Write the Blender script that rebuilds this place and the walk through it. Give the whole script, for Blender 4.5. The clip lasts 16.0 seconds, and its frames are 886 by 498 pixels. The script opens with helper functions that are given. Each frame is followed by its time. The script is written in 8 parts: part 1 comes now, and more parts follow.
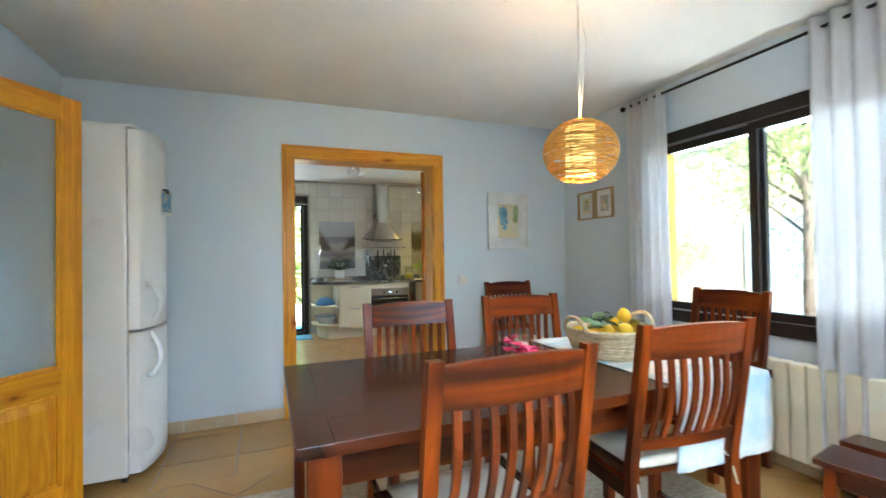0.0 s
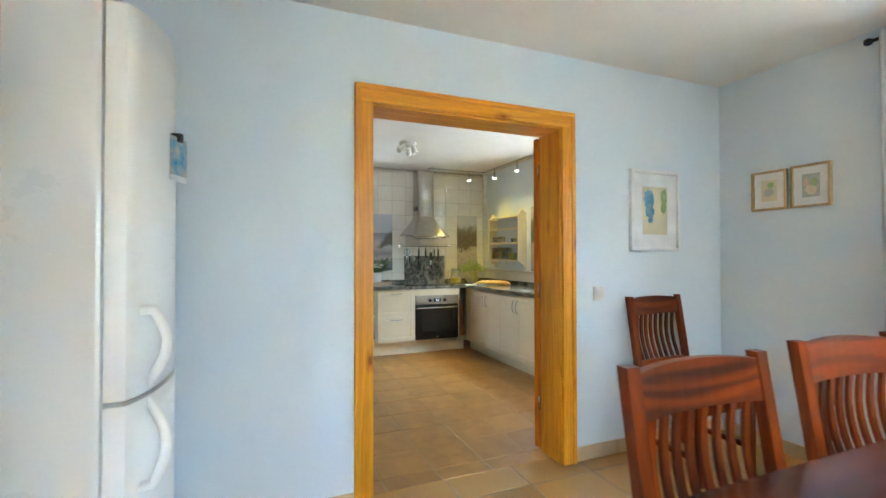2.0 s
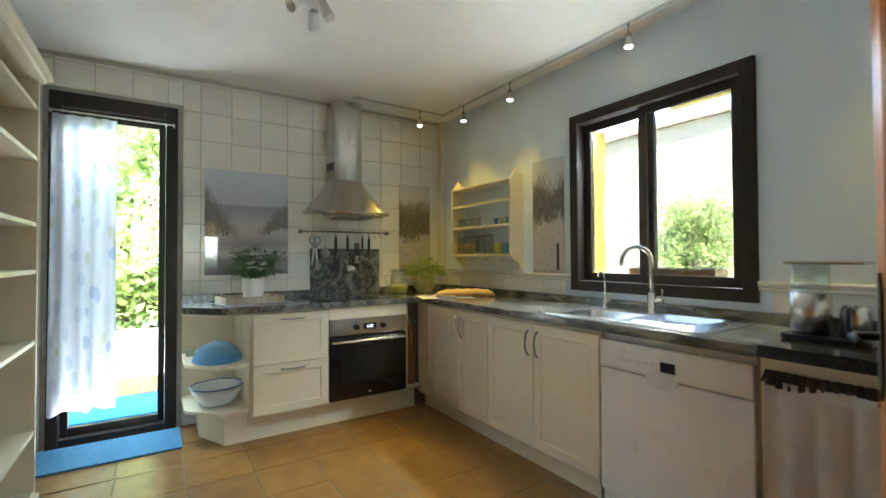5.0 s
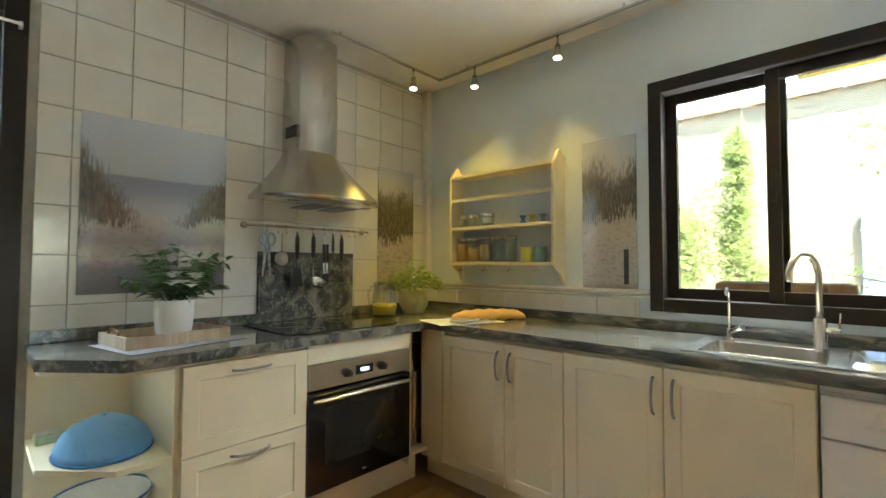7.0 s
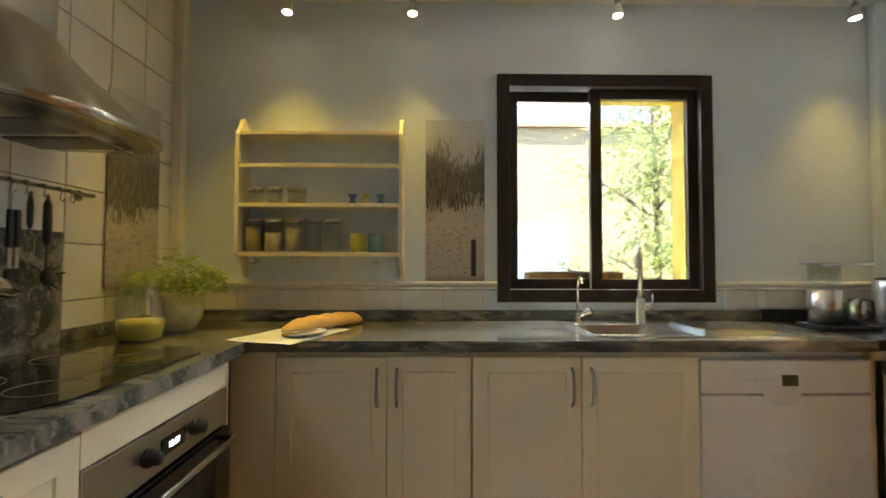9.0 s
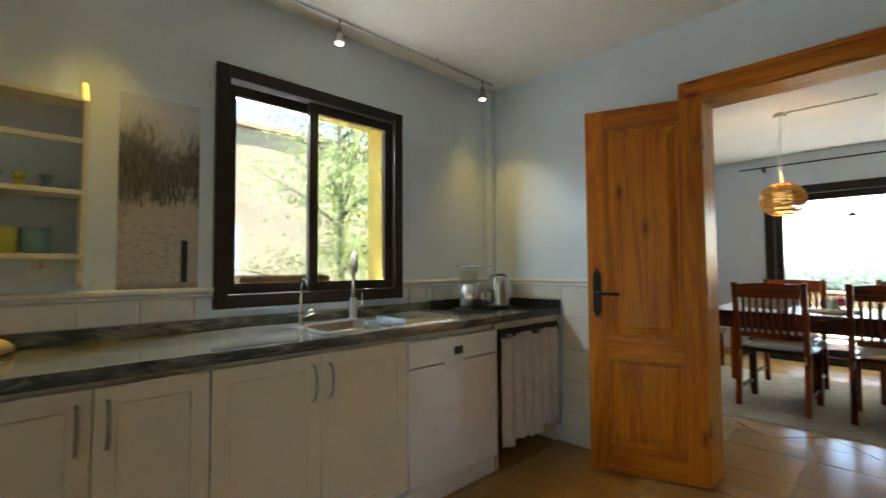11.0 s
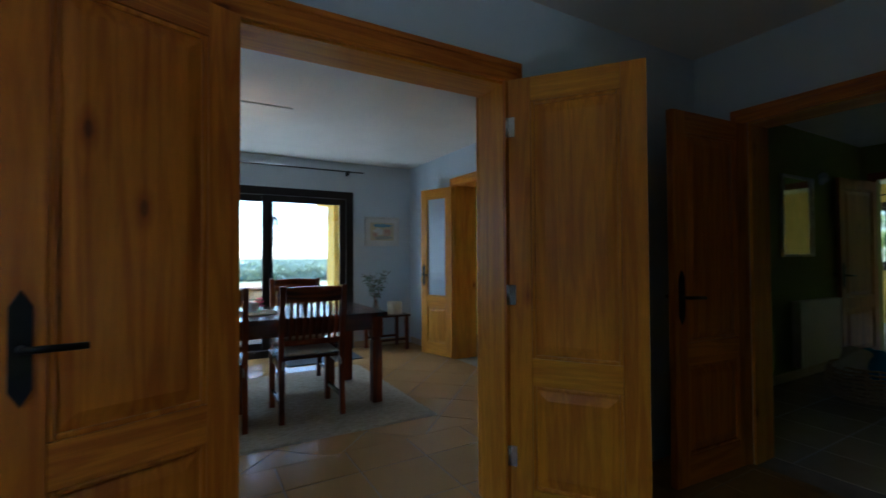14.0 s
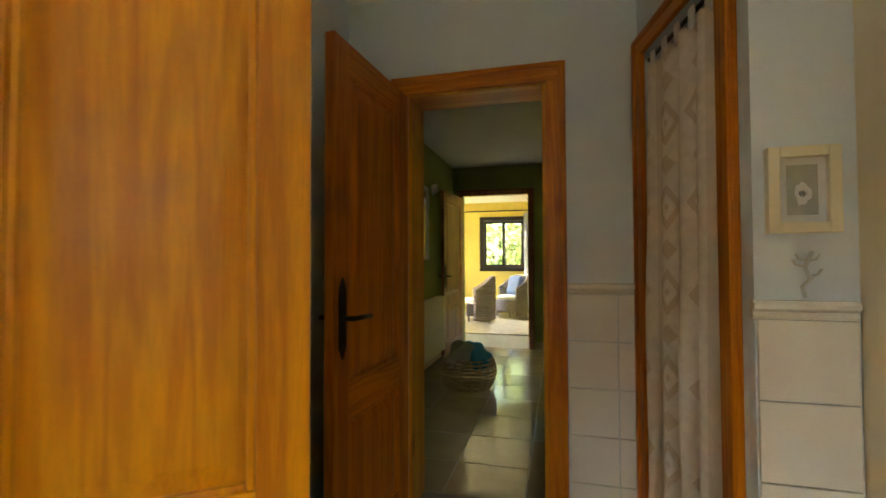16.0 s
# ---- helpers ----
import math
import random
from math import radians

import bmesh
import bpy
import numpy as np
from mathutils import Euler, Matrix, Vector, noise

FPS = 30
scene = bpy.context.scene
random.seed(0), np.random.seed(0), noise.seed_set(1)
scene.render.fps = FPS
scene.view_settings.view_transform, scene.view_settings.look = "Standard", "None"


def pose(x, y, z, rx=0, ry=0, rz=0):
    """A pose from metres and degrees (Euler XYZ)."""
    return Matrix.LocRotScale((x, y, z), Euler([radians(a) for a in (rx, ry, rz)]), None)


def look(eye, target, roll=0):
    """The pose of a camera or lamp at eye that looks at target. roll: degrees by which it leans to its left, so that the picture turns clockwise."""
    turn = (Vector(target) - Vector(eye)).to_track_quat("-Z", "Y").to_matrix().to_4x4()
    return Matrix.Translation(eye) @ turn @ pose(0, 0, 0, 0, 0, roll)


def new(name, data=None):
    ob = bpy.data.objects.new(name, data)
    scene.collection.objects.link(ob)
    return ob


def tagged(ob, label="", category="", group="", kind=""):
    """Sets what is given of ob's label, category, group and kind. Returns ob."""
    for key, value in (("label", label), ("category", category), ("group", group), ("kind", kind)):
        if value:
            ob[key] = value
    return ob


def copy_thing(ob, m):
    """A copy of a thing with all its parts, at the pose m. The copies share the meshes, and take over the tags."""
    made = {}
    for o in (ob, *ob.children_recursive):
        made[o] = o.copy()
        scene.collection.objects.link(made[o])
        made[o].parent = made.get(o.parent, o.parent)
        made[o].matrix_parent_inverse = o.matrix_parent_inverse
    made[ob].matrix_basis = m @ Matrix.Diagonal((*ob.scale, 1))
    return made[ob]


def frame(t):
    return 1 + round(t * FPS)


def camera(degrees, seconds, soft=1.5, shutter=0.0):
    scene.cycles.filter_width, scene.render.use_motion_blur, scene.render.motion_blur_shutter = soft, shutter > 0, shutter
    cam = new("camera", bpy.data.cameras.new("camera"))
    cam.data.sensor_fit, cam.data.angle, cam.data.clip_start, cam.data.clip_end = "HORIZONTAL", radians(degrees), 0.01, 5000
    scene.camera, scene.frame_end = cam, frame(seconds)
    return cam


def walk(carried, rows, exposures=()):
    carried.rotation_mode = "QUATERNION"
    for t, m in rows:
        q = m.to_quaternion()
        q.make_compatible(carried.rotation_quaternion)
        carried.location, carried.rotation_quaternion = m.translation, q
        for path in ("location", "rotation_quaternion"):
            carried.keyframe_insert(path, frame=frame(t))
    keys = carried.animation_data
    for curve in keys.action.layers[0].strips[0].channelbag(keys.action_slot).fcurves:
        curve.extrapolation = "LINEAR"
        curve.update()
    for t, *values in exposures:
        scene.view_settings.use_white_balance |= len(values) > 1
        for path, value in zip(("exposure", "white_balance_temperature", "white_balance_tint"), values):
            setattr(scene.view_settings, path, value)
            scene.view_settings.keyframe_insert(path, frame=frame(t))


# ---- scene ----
cam = camera(90.0, 16.0, soft=1.5, shutter=0.3)
PATH = [
    (0, (-0.779, -3.624, 1.23), (-0.043, -1.764, 1.258), -0.9),
    (0.5, (-0.785, -3.345, 1.259), (-0.205, -1.431, 1.289), -0.7),
    (1, (-0.924, -3.007, 1.259), (-0.392, -1.079, 1.287), -0.4),
    (1.5, (-1.044, -2.641, 1.257), (-0.438, -0.735, 1.284), -0.3),
    (2, (-1.091, -2.193, 1.248), (-0.337, -0.341, 1.275), -0.1),
    (2.5, (-1.104, -1.746, 1.246), (-0.216, 0.046, 1.275), -0.0),
    (3, (-0.993, -1.334, 1.227), (-0.006, 0.405, 1.258), -0.3),
    (3.5, (-0.737, -0.968, 1.231), (0.272, 0.758, 1.255), -0.4),
    (4, (-0.519, -0.57, 1.18), (0.514, 1.143, 1.208), -0.4),
    (6.5, (-0.234, 1.097, 1.152), (1.081, 2.603, 1.215), 0.1),
    (7, (-0.314, 1.393, 1.165), (1.146, 2.758, 1.238), 0.2),
    (7.5, (-0.29, 1.606, 1.137), (1.332, 2.775, 1.215), 0.24),
    (8, (-0.222, 1.908, 1.126), (1.608, 2.715, 1.2), 0.35),
    (10.5, (-0.172, 2.785, 1.14), (1.497, 1.69, 1.217), -0.4),
    (11, (-0.155, 2.783, 1.128), (1.284, 1.399, 1.21), -0.35),
    (11.5, (0.015, 2.78, 1.145), (1.083, 1.09, 1.2), -0.1),
    (12, (0.165, 2.56, 1.12), (0.92, 0.709, 1.179), -0.2),
    (12.5, (0.345, 2.378, 1.15), (0.757, 0.422, 1.197), -0.1),
    (13, (0.572, 2.237, 1.19), (0.526, 0.238, 1.228), 0.3),
    (13.5, (0.664, 2.07, 1.193), (0.156, 0.136, 1.222), 0.4),
    (14, (0.689, 1.853, 1.19), (-0.303, 0.116, 1.229), -0.3),
    (14.5, (0.622, 1.632, 1.18), (-0.724, 0.155, 1.227), -0.1),
    (15, (0.466, 1.483, 1.164), (-1.158, 0.318, 1.218), 0.0),
    (15.5, (0.209, 1.348, 1.174), (-1.599, 0.494, 1.224), 0.2),
    (16, (-0.121, 1.195, 1.178), (-2.057, 0.695, 1.227), -0.2),
]
EXPOSURES = [(0.0, 5.22, 5500, 4), (1.0, 5.45, 5450, 2), (1.5, 5.6, 5500, 3), (2.0, 5.75, 5450, 4), (2.5, 5.68, 5500, 5), (3.0, 5.55, 5600, 6), (3.5, 5.45, 5500, 4), (4.0, 5.3, 5450, 3), (6.5, 5.1, 6150, 4), (7.5, 5.35, 6200, 3), (8.0, 5.1, 6400, 6), (10.5, 4.65, 6600, 8), (11.0, 4.45, 6100, 6), (11.5, 4.1, 6000, 9), (12.0, 3.15, 5500, 9), (13.0, 2.65, 5300, 9), (13.5, 2.95, 5000, 6), (14.0, 3.2, 4650, 3), (14.5, 3.25, 4950, 5), (15.0, 3.5, 5450, 6), (15.5, 5.0, 7100, 9), (16.0, 5.55, 7600, 5)]
walk(cam, [(t, look(eye, target, roll)) for t, eye, target, roll in PATH], EXPOSURES)

# ---- daylight ----
SUN_ELEVATION, SUN_FROM = radians(55), radians(205)  # compass angle that the sun stands at, from +y clockwise
world = bpy.data.worlds.new("daylight")
scene.world = world
world.use_nodes = True
wn = world.node_tree.nodes
sky = wn.new("ShaderNodeTexSky")
sky.sky_type, sky.sun_disc = "NISHITA", False
sky.sun_elevation, sky.sun_rotation = SUN_ELEVATION, SUN_FROM
world.node_tree.links.new(sky.outputs[0], wn["Background"].inputs[0])
wn["Background"].inputs[1].default_value = 0.15
sun = new("sun", bpy.data.lights.new("sun", "SUN"))
sun.data.energy, sun.data.angle, sun.data.color = 5.0, radians(0.5), (1.0, 0.95, 0.87)
sun.matrix_world = look((0, 0, 0), (-math.sin(SUN_FROM) * math.cos(SUN_ELEVATION), -math.cos(SUN_FROM) * math.cos(SUN_ELEVATION), -math.sin(SUN_ELEVATION)))
# the sky's light under the heads of windows and doors, and the sunlit paving's light over their sills
OPENINGS = ((-0.085, -4.04, 1.965, 2.0, 0, 0.1, 50, 2.0), (2.145, -1.835, 2.02, 1.5, 90, 0.1, 50, 1.3), (2.17, 1.82, 2.012, 0.5, 90, 0.055, 50, 1.5), (-0.52, 3.93, 2.15, 0.6, 180, 0.1, 50, 0.9), (-10.1, 0.04, 2.05, 0.9, -90, 0.06, 50, 3.2),
            (-0.085, -4.04, 0.035, 2.0, 0, 0.06, 150, 2.0), (2.145, -1.835, 0.81, 1.45, 90, 0.06, 150, 0.6), (2.17, 1.605, 1.016, 0.95, 90, 0.06, 150, 0.55), (-0.52, 3.95, 0.02, 0.55, 180, 0.06, 150, 0.65))
for x, y, z, length, turn, tall, tilt, watts in OPENINGS:
    ar = new("window_light", bpy.data.lights.new("window_light", "AREA"))
    ar.data.shape, ar.data.size, ar.data.size_y, ar.data.energy, ar.data.color = "RECTANGLE", length, tall, watts, (0.86, 0.94, 1.0) if tilt < 90 else (1.0, 0.97, 0.9)
    ar.matrix_world = pose(x, y, z, tilt, 0, turn)
SPOT_WATTS = 0.95  # each halogen spot of the kitchen track


# ---- materials ----
def mat(name, colour, rough=0.6, metal=0.0, second=None, scale=8.0, amount=0.5, bump=0.0, bump_scale=60.0, coat=0.0, stretch=None, per_object=0.0, spec=0.5, detail=6.0, uneven=0.08):
    """A surface with a base colour that drifts to a second one in noise, an uneven gloss and a fine relief."""
    m = bpy.data.materials.new(name)
    m.use_nodes = True
    nt = m.node_tree
    b = nt.nodes["Principled BSDF"]
    b.inputs["Roughness"].default_value = rough
    b.inputs["Metallic"].default_value = metal
    b.inputs["Coat Weight"].default_value = coat
    b.inputs["Specular IOR Level"].default_value = spec
    co = nt.nodes.new("ShaderNodeTexCoord")
    mp = nt.nodes.new("ShaderNodeMapping")
    if stretch:
        mp.inputs["Scale"].default_value = stretch
    nt.links.new(co.outputs["Object"], mp.inputs[0])
    if per_object:
        who, apart = nt.nodes.new("ShaderNodeObjectInfo"), nt.nodes.new("ShaderNodeVectorMath")
        apart.operation = "SCALE"
        apart.inputs[0].default_value = (17.0, 23.0, 31.0)
        nt.links.new(who.outputs["Random"], apart.inputs["Scale"])
        nt.links.new(apart.outputs[0], mp.inputs["Location"])
    n1 = nt.nodes.new("ShaderNodeTexNoise")
    n1.inputs["Scale"].default_value, n1.inputs["Detail"].default_value = scale, detail
    nt.links.new(mp.outputs[0], n1.inputs[0])
    second = second or tuple(c * 0.86 for c in colour)
    ramp = nt.nodes.new("ShaderNodeValToRGB")
    ramp.color_ramp.elements[0].position, ramp.color_ramp.elements[1].position = 0.5 - amount * 0.35, 0.5 + amount * 0.35
    ramp.color_ramp.elements[0].color, ramp.color_ramp.elements[1].color = (*colour, 1), (*second, 1)
    nt.links.new(n1.outputs[0], ramp.inputs[0])
    last = ramp.outputs[0]
    if per_object:
        oi = nt.nodes.new("ShaderNodeObjectInfo")
        hs = nt.nodes.new("ShaderNodeHueSaturation")
        mr = nt.nodes.new("ShaderNodeMapRange")
        mr.inputs[3].default_value, mr.inputs[4].default_value = 1 - per_object, 1 + per_object
        nt.links.new(oi.outputs["Random"], mr.inputs[0])
        nt.links.new(mr.outputs[0], hs.inputs["Value"])
        nt.links.new(last, hs.inputs["Color"])
        last = hs.outputs[0]
    nt.links.new(last, b.inputs["Base Color"])
    rr = nt.nodes.new("ShaderNodeMapRange")
    rr.inputs[3].default_value, rr.inputs[4].default_value = max(0.02, rough - uneven), min(1, rough + uneven)
    nt.links.new(n1.outputs[0], rr.inputs[0])
    nt.links.new(rr.outputs[0], b.inputs["Roughness"])
    if bump:
        n2 = nt.nodes.new("ShaderNodeTexNoise")
        n2.inputs["Scale"].default_value, n2.inputs["Detail"].default_value = bump_scale, 4
        nt.links.new(mp.outputs[0], n2.inputs[0])
        bp = nt.nodes.new("ShaderNodeBump")
        bp.inputs["Strength"].default_value, bp.inputs["Distance"].default_value = bump, 0.004
        nt.links.new(n2.outputs[0], bp.inputs["Height"])
        nt.links.new(bp.outputs[0], b.inputs["Normal"])
    return m


def wood(name, light, dark, rough=0.35, coat=0.3, axis=2, ring=9.0, knots=True, per_object=0.0, spec=0.5):
    """Timber with grain along one axis, flame-shaped year rings and, in pine, knots; each piece is cut elsewhere from the log."""
    m = bpy.data.materials.new(name)
    m.use_nodes = True
    nt = m.node_tree
    b = nt.nodes["Principled BSDF"]
    b.inputs["Coat Weight"].default_value, b.inputs["Coat Roughness"].default_value = coat, 0.25
    b.inputs["Specular IOR Level"].default_value = spec
    co, oi, shift = nt.nodes.new("ShaderNodeTexCoord"), nt.nodes.new("ShaderNodeObjectInfo"), nt.nodes.new("ShaderNodeVectorMath")
    amount = nt.nodes.new("ShaderNodeVectorMath")
    amount.operation = "SCALE"
    amount.inputs[0].default_value = (3.1, 4.7, 5.3)
    nt.links.new(oi.outputs["Random"], amount.inputs["Scale"])
    nt.links.new(co.outputs["Object"], shift.inputs[0])
    nt.links.new(amount.outputs[0], shift.inputs[1])
    def along(scale, ratio):
        mp = nt.nodes.new("ShaderNodeMapping")
        sc = [scale] * 3
        sc[axis] = scale * ratio
        mp.inputs["Scale"].default_value = sc
        nt.links.new(shift.outputs[0], mp.inputs[0])
        return mp.outputs[0]
    def noise_of(vector, scale, detail, distortion=0.0):
        nz = nt.nodes.new("ShaderNodeTexNoise")
        nz.inputs["Scale"].default_value, nz.inputs["Detail"].default_value, nz.inputs["Distortion"].default_value = scale, detail, distortion
        nt.links.new(vector, nz.inputs[0])
        return nz.outputs[0]
    def span(socket, a0, a1, b0, b1):
        r = nt.nodes.new("ShaderNodeMapRange")
        r.inputs[1].default_value, r.inputs[2].default_value, r.inputs[3].default_value, r.inputs[4].default_value = a0, a1, b0, b1
        nt.links.new(socket, r.inputs[0])
        return r.outputs[0]
    def times(socket, by, factor=1.0):
        mx = nt.nodes.new("ShaderNodeMix")
        mx.data_type, mx.blend_type = "RGBA", "MULTIPLY"
        mx.inputs[0].default_value = factor
        nt.links.new(socket, mx.inputs[6])
        nt.links.new(by, mx.inputs[7])
        return mx.outputs[2]
    broad = noise_of(along(ring, 0.06), 0.45, 3, 0.3)
    sine = nt.nodes.new("ShaderNodeMath")
    sine.operation = "SINE"
    nt.links.new(span(broad, 0.0, 1.0, 0.0, 62.0 if knots else 40.0), sine.inputs[0])
    fine = noise_of(along(ring, 0.05), 14, 5)
    body = noise_of(along(ring, 0.07), 0.9, 6, 0.5)
    mixv = nt.nodes.new("ShaderNodeMath")
    mixv.operation = "MULTIPLY_ADD"
    mixv.inputs[1].default_value = 0.12
    nt.links.new(sine.outputs[0], mixv.inputs[0])
    nt.links.new(body, mixv.inputs[2])
    ramp = nt.nodes.new("ShaderNodeValToRGB")
    e = ramp.color_ramp.elements
    e[0].position, e[1].position = 0.34, 0.68
    e[0].color, e[1].color = (*light, 1), (*dark, 1)
    nt.links.new(mixv.outputs[0], ramp.inputs[0])
    last = times(ramp.outputs[0], span(fine, 0.3, 0.7, 1.0, 0.8))
    if knots:
        vo = nt.nodes.new("ShaderNodeTexVoronoi")
        vo.inputs["Scale"].default_value = 1.0
        nt.links.new(along(5.2, 0.42), vo.inputs[0])
        kr = nt.nodes.new("ShaderNodeValToRGB")
        k = kr.color_ramp.elements
        k[0].position, k[1].position = 0.04, 0.16
        k[0].color, k[1].color = (0.2, 0.08, 0.04, 1), (1, 1, 1, 1)
        k.new(0.065).color = (0.62, 0.42, 0.3, 1)
        nt.links.new(vo.outputs[0], kr.inputs[0])
        last = times(last, kr.outputs[0], 0.85)
    tone = nt.nodes.new("ShaderNodeHueSaturation")
    nt.links.new(span(oi.outputs["Random"], 0.0, 1.0, 0.93 - per_object, 1.05 + per_object), tone.inputs["Value"])
    nt.links.new(last, tone.inputs["Color"])
    nt.links.new(tone.outputs[0], b.inputs["Base Color"])
    nt.links.new(span(body, 0.0, 1.0, max(0.05, rough - 0.07), rough + 0.1), b.inputs["Roughness"])
    bp = nt.nodes.new("ShaderNodeBump")
    bp.inputs["Strength"].default_value, bp.inputs["Distance"].default_value = 0.12, 0.002
    nt.links.new(fine, bp.inputs["Height"])
    nt.links.new(bp.outputs[0], b.inputs["Normal"])
    return m


def glass(name, tint=(0.95, 0.98, 0.97), rough=0.0, ior=1.45):
    m = bpy.data.materials.new(name)
    m.use_nodes = True
    b = m.node_tree.nodes["Principled BSDF"]
    b.inputs["Base Color"].default_value = (*tint, 1)
    b.inputs["Roughness"].default_value, b.inputs["IOR"].default_value, b.inputs["Transmission Weight"].default_value = rough, ior, 1.0
    return m


def glow(name, colour, strength):
    m = bpy.data.materials.new(name)
    m.use_nodes = True
    b = m.node_tree.nodes["Principled BSDF"]
    b.inputs["Base Color"].default_value = (*colour, 1)
    b.inputs["Emission Color"].default_value, b.inputs["Emission Strength"].default_value = (*colour, 1), strength
    return m


def stone(name, base, vein, light, rough=0.16):
    """Polished stone: clouded body, drawn-out pale streaks and small flecks."""
    m = mat(name, base, rough, second=vein, scale=7, amount=0.9, coat=0.2, uneven=0.03)
    nt = m.node_tree
    b = nt.nodes["Principled BSDF"]
    old = b.inputs["Base Color"].links[0].from_socket
    co = nt.nodes.new("ShaderNodeTexCoord")
    for turn, stretch, scale, lo, hi, tint, most in ((0.5, (3.2, 1.0, 3.0), 2.6, 0.47, 0.66, light, 0.5), (0.35, (7.0, 1.0, 5.0), 6.0, 0.52, 0.66, tuple(c * 0.8 for c in light), 0.65), (0.2, (1, 1, 1), 60.0, 0.62, 0.72, light, 0.25)):
        mp = nt.nodes.new("ShaderNodeMapping")
        mp.inputs["Scale"].default_value, mp.inputs["Rotation"].default_value = stretch, (0.3, 0.2, turn)
        nt.links.new(co.outputs["Object"], mp.inputs[0])
        nz = nt.nodes.new("ShaderNodeTexNoise")
        nz.inputs["Scale"].default_value, nz.inputs["Detail"].default_value, nz.inputs["Distortion"].default_value = scale, 9, 1.2
        nt.links.new(mp.outputs[0], nz.inputs[0])
        r = nt.nodes.new("ShaderNodeMapRange")
        r.inputs[1].default_value, r.inputs[2].default_value, r.inputs[3].default_value, r.inputs[4].default_value = lo, hi, 0.0, most
        nt.links.new(nz.outputs[0], r.inputs[0])
        mx = nt.nodes.new("ShaderNodeMix")
        mx.data_type = "RGBA"
        nt.links.new(r.outputs[0], mx.inputs[0])
        nt.links.new(old, mx.inputs[6])
        mx.inputs[7].default_value = (*tint, 1)
        old = mx.outputs[2]
    nt.links.new(old, b.inputs["Base Color"])
    return m


BLUE = mat("pale blue wall paint", (0.64, 0.71, 0.77), 0.75, second=(0.62, 0.69, 0.75), scale=2.5, bump=0.12, bump_scale=90)
WHITE_PLASTER = mat("white ceiling plaster", (0.76, 0.74, 0.69), 0.85, second=(0.72, 0.70, 0.65), scale=3, bump=0.35, bump_scale=40)
GREEN = mat("olive green wall paint", (0.32, 0.34, 0.09), 0.75, second=(0.29, 0.31, 0.08), scale=2.5, bump=0.12, bump_scale=90)
YELLOW = mat("yellow wall paint", (0.7, 0.55, 0.13), 0.75, second=(0.66, 0.51, 0.12), scale=2.5, bump=0.1)
REVEAL = mat("ochre yellow render", (0.8, 0.6, 0.13), 0.85, second=(0.74, 0.54, 0.11), scale=4, bump=0.3)
PINE = wood("varnished pine", (0.8, 0.36, 0.01), (0.64, 0.24, 0.005), ring=17.0, coat=0.08, spec=0.38)
PINE_X = wood("varnished pine across", (0.8, 0.36, 0.01), (0.64, 0.24, 0.005), ring=17.0, coat=0.08, spec=0.38, axis=0)
PINE_Y = wood("varnished pine along", (0.8, 0.36, 0.01), (0.64, 0.24, 0.005), ring=17.0, coat=0.08, spec=0.38, axis=1)
# the varnished pine again in two deeper tones, middle and darker red
PINE_M = wood("mid-tone varnished pine", (0.76, 0.305, 0.008), (0.58, 0.19, 0.005), ring=17.0, coat=0.1, spec=0.4)
PINE_K = wood("darker red varnished pine", (0.62, 0.2, 0.006), (0.42, 0.112, 0.004), ring=17.0, coat=0.06, spec=0.3)
PINE_KX = wood("darker red varnished pine across", (0.62, 0.2, 0.006), (0.42, 0.112, 0.004), ring=17.0, coat=0.06, spec=0.3, axis=0)
PINE_KY = wood("darker red varnished pine along", (0.62, 0.2, 0.006), (0.42, 0.112, 0.004), ring=17.0, coat=0.06, spec=0.3, axis=1)
BROWN_DOOR = wood("brown-stained pine", (0.36, 0.12, 0.025), (0.2, 0.055, 0.012))
ROSE = wood("dark red hardwood", (0.25, 0.045, 0.003), (0.055, 0.009, 0.002), rough=0.3, coat=0.03, spec=0.22, knots=False)
ROSE_RAIL = wood("dark red hardwood rail", (0.25, 0.045, 0.003), (0.055, 0.009, 0.002), rough=0.3, coat=0.03, spec=0.22, axis=0, knots=False)
ROSE_X = wood("dark red hardwood across", (0.105, 0.021, 0.004), (0.03, 0.007, 0.002), rough=0.2, coat=0.0, spec=0.45, axis=0, knots=False, ring=7)
ROSE_Y = wood("dark red hardwood along", (0.105, 0.021, 0.004), (0.03, 0.007, 0.002), rough=0.2, coat=0.0, spec=0.45, axis=1, knots=False, ring=7)
WHITE_GLOSS = mat("white enamel", (0.78, 0.77, 0.73), 0.28, second=(0.765, 0.755, 0.715), scale=2, coat=0.2, uneven=0.02)
CREAM = mat("cream painted wood", (0.77, 0.7, 0.51), 0.38, second=(0.74, 0.67, 0.48), scale=5, bump=0.05)
WALL_TILE = mat("cream wall tile", (0.76, 0.74, 0.68), 0.2, second=(0.7, 0.68, 0.61), scale=9, amount=0.8, per_object=0.05, coat=0.2)
GROUT = mat("grey grout", (0.47, 0.44, 0.38), 0.9, scale=20)
FLOOR_K = mat("terracotta floor tile", (0.34, 0.18, 0.04), 0.34, second=(0.24, 0.115, 0.024), scale=9, amount=0.6, per_object=0.12, detail=7, uneven=0.0)
GROUT_F = mat("worn grey floor grout", (0.3, 0.26, 0.2), 0.9, second=(0.22, 0.19, 0.14), scale=6)
FLOOR_D = mat("sand-coloured floor tile", (0.45, 0.27, 0.095), 0.25, second=(0.39, 0.225, 0.074), scale=4, amount=1.3, per_object=0.1, detail=1.5, uneven=0.03)
SKIRT = mat("beige skirting tile", (0.6, 0.46, 0.29), 0.4, second=(0.52, 0.38, 0.22), scale=10, per_object=0.12)
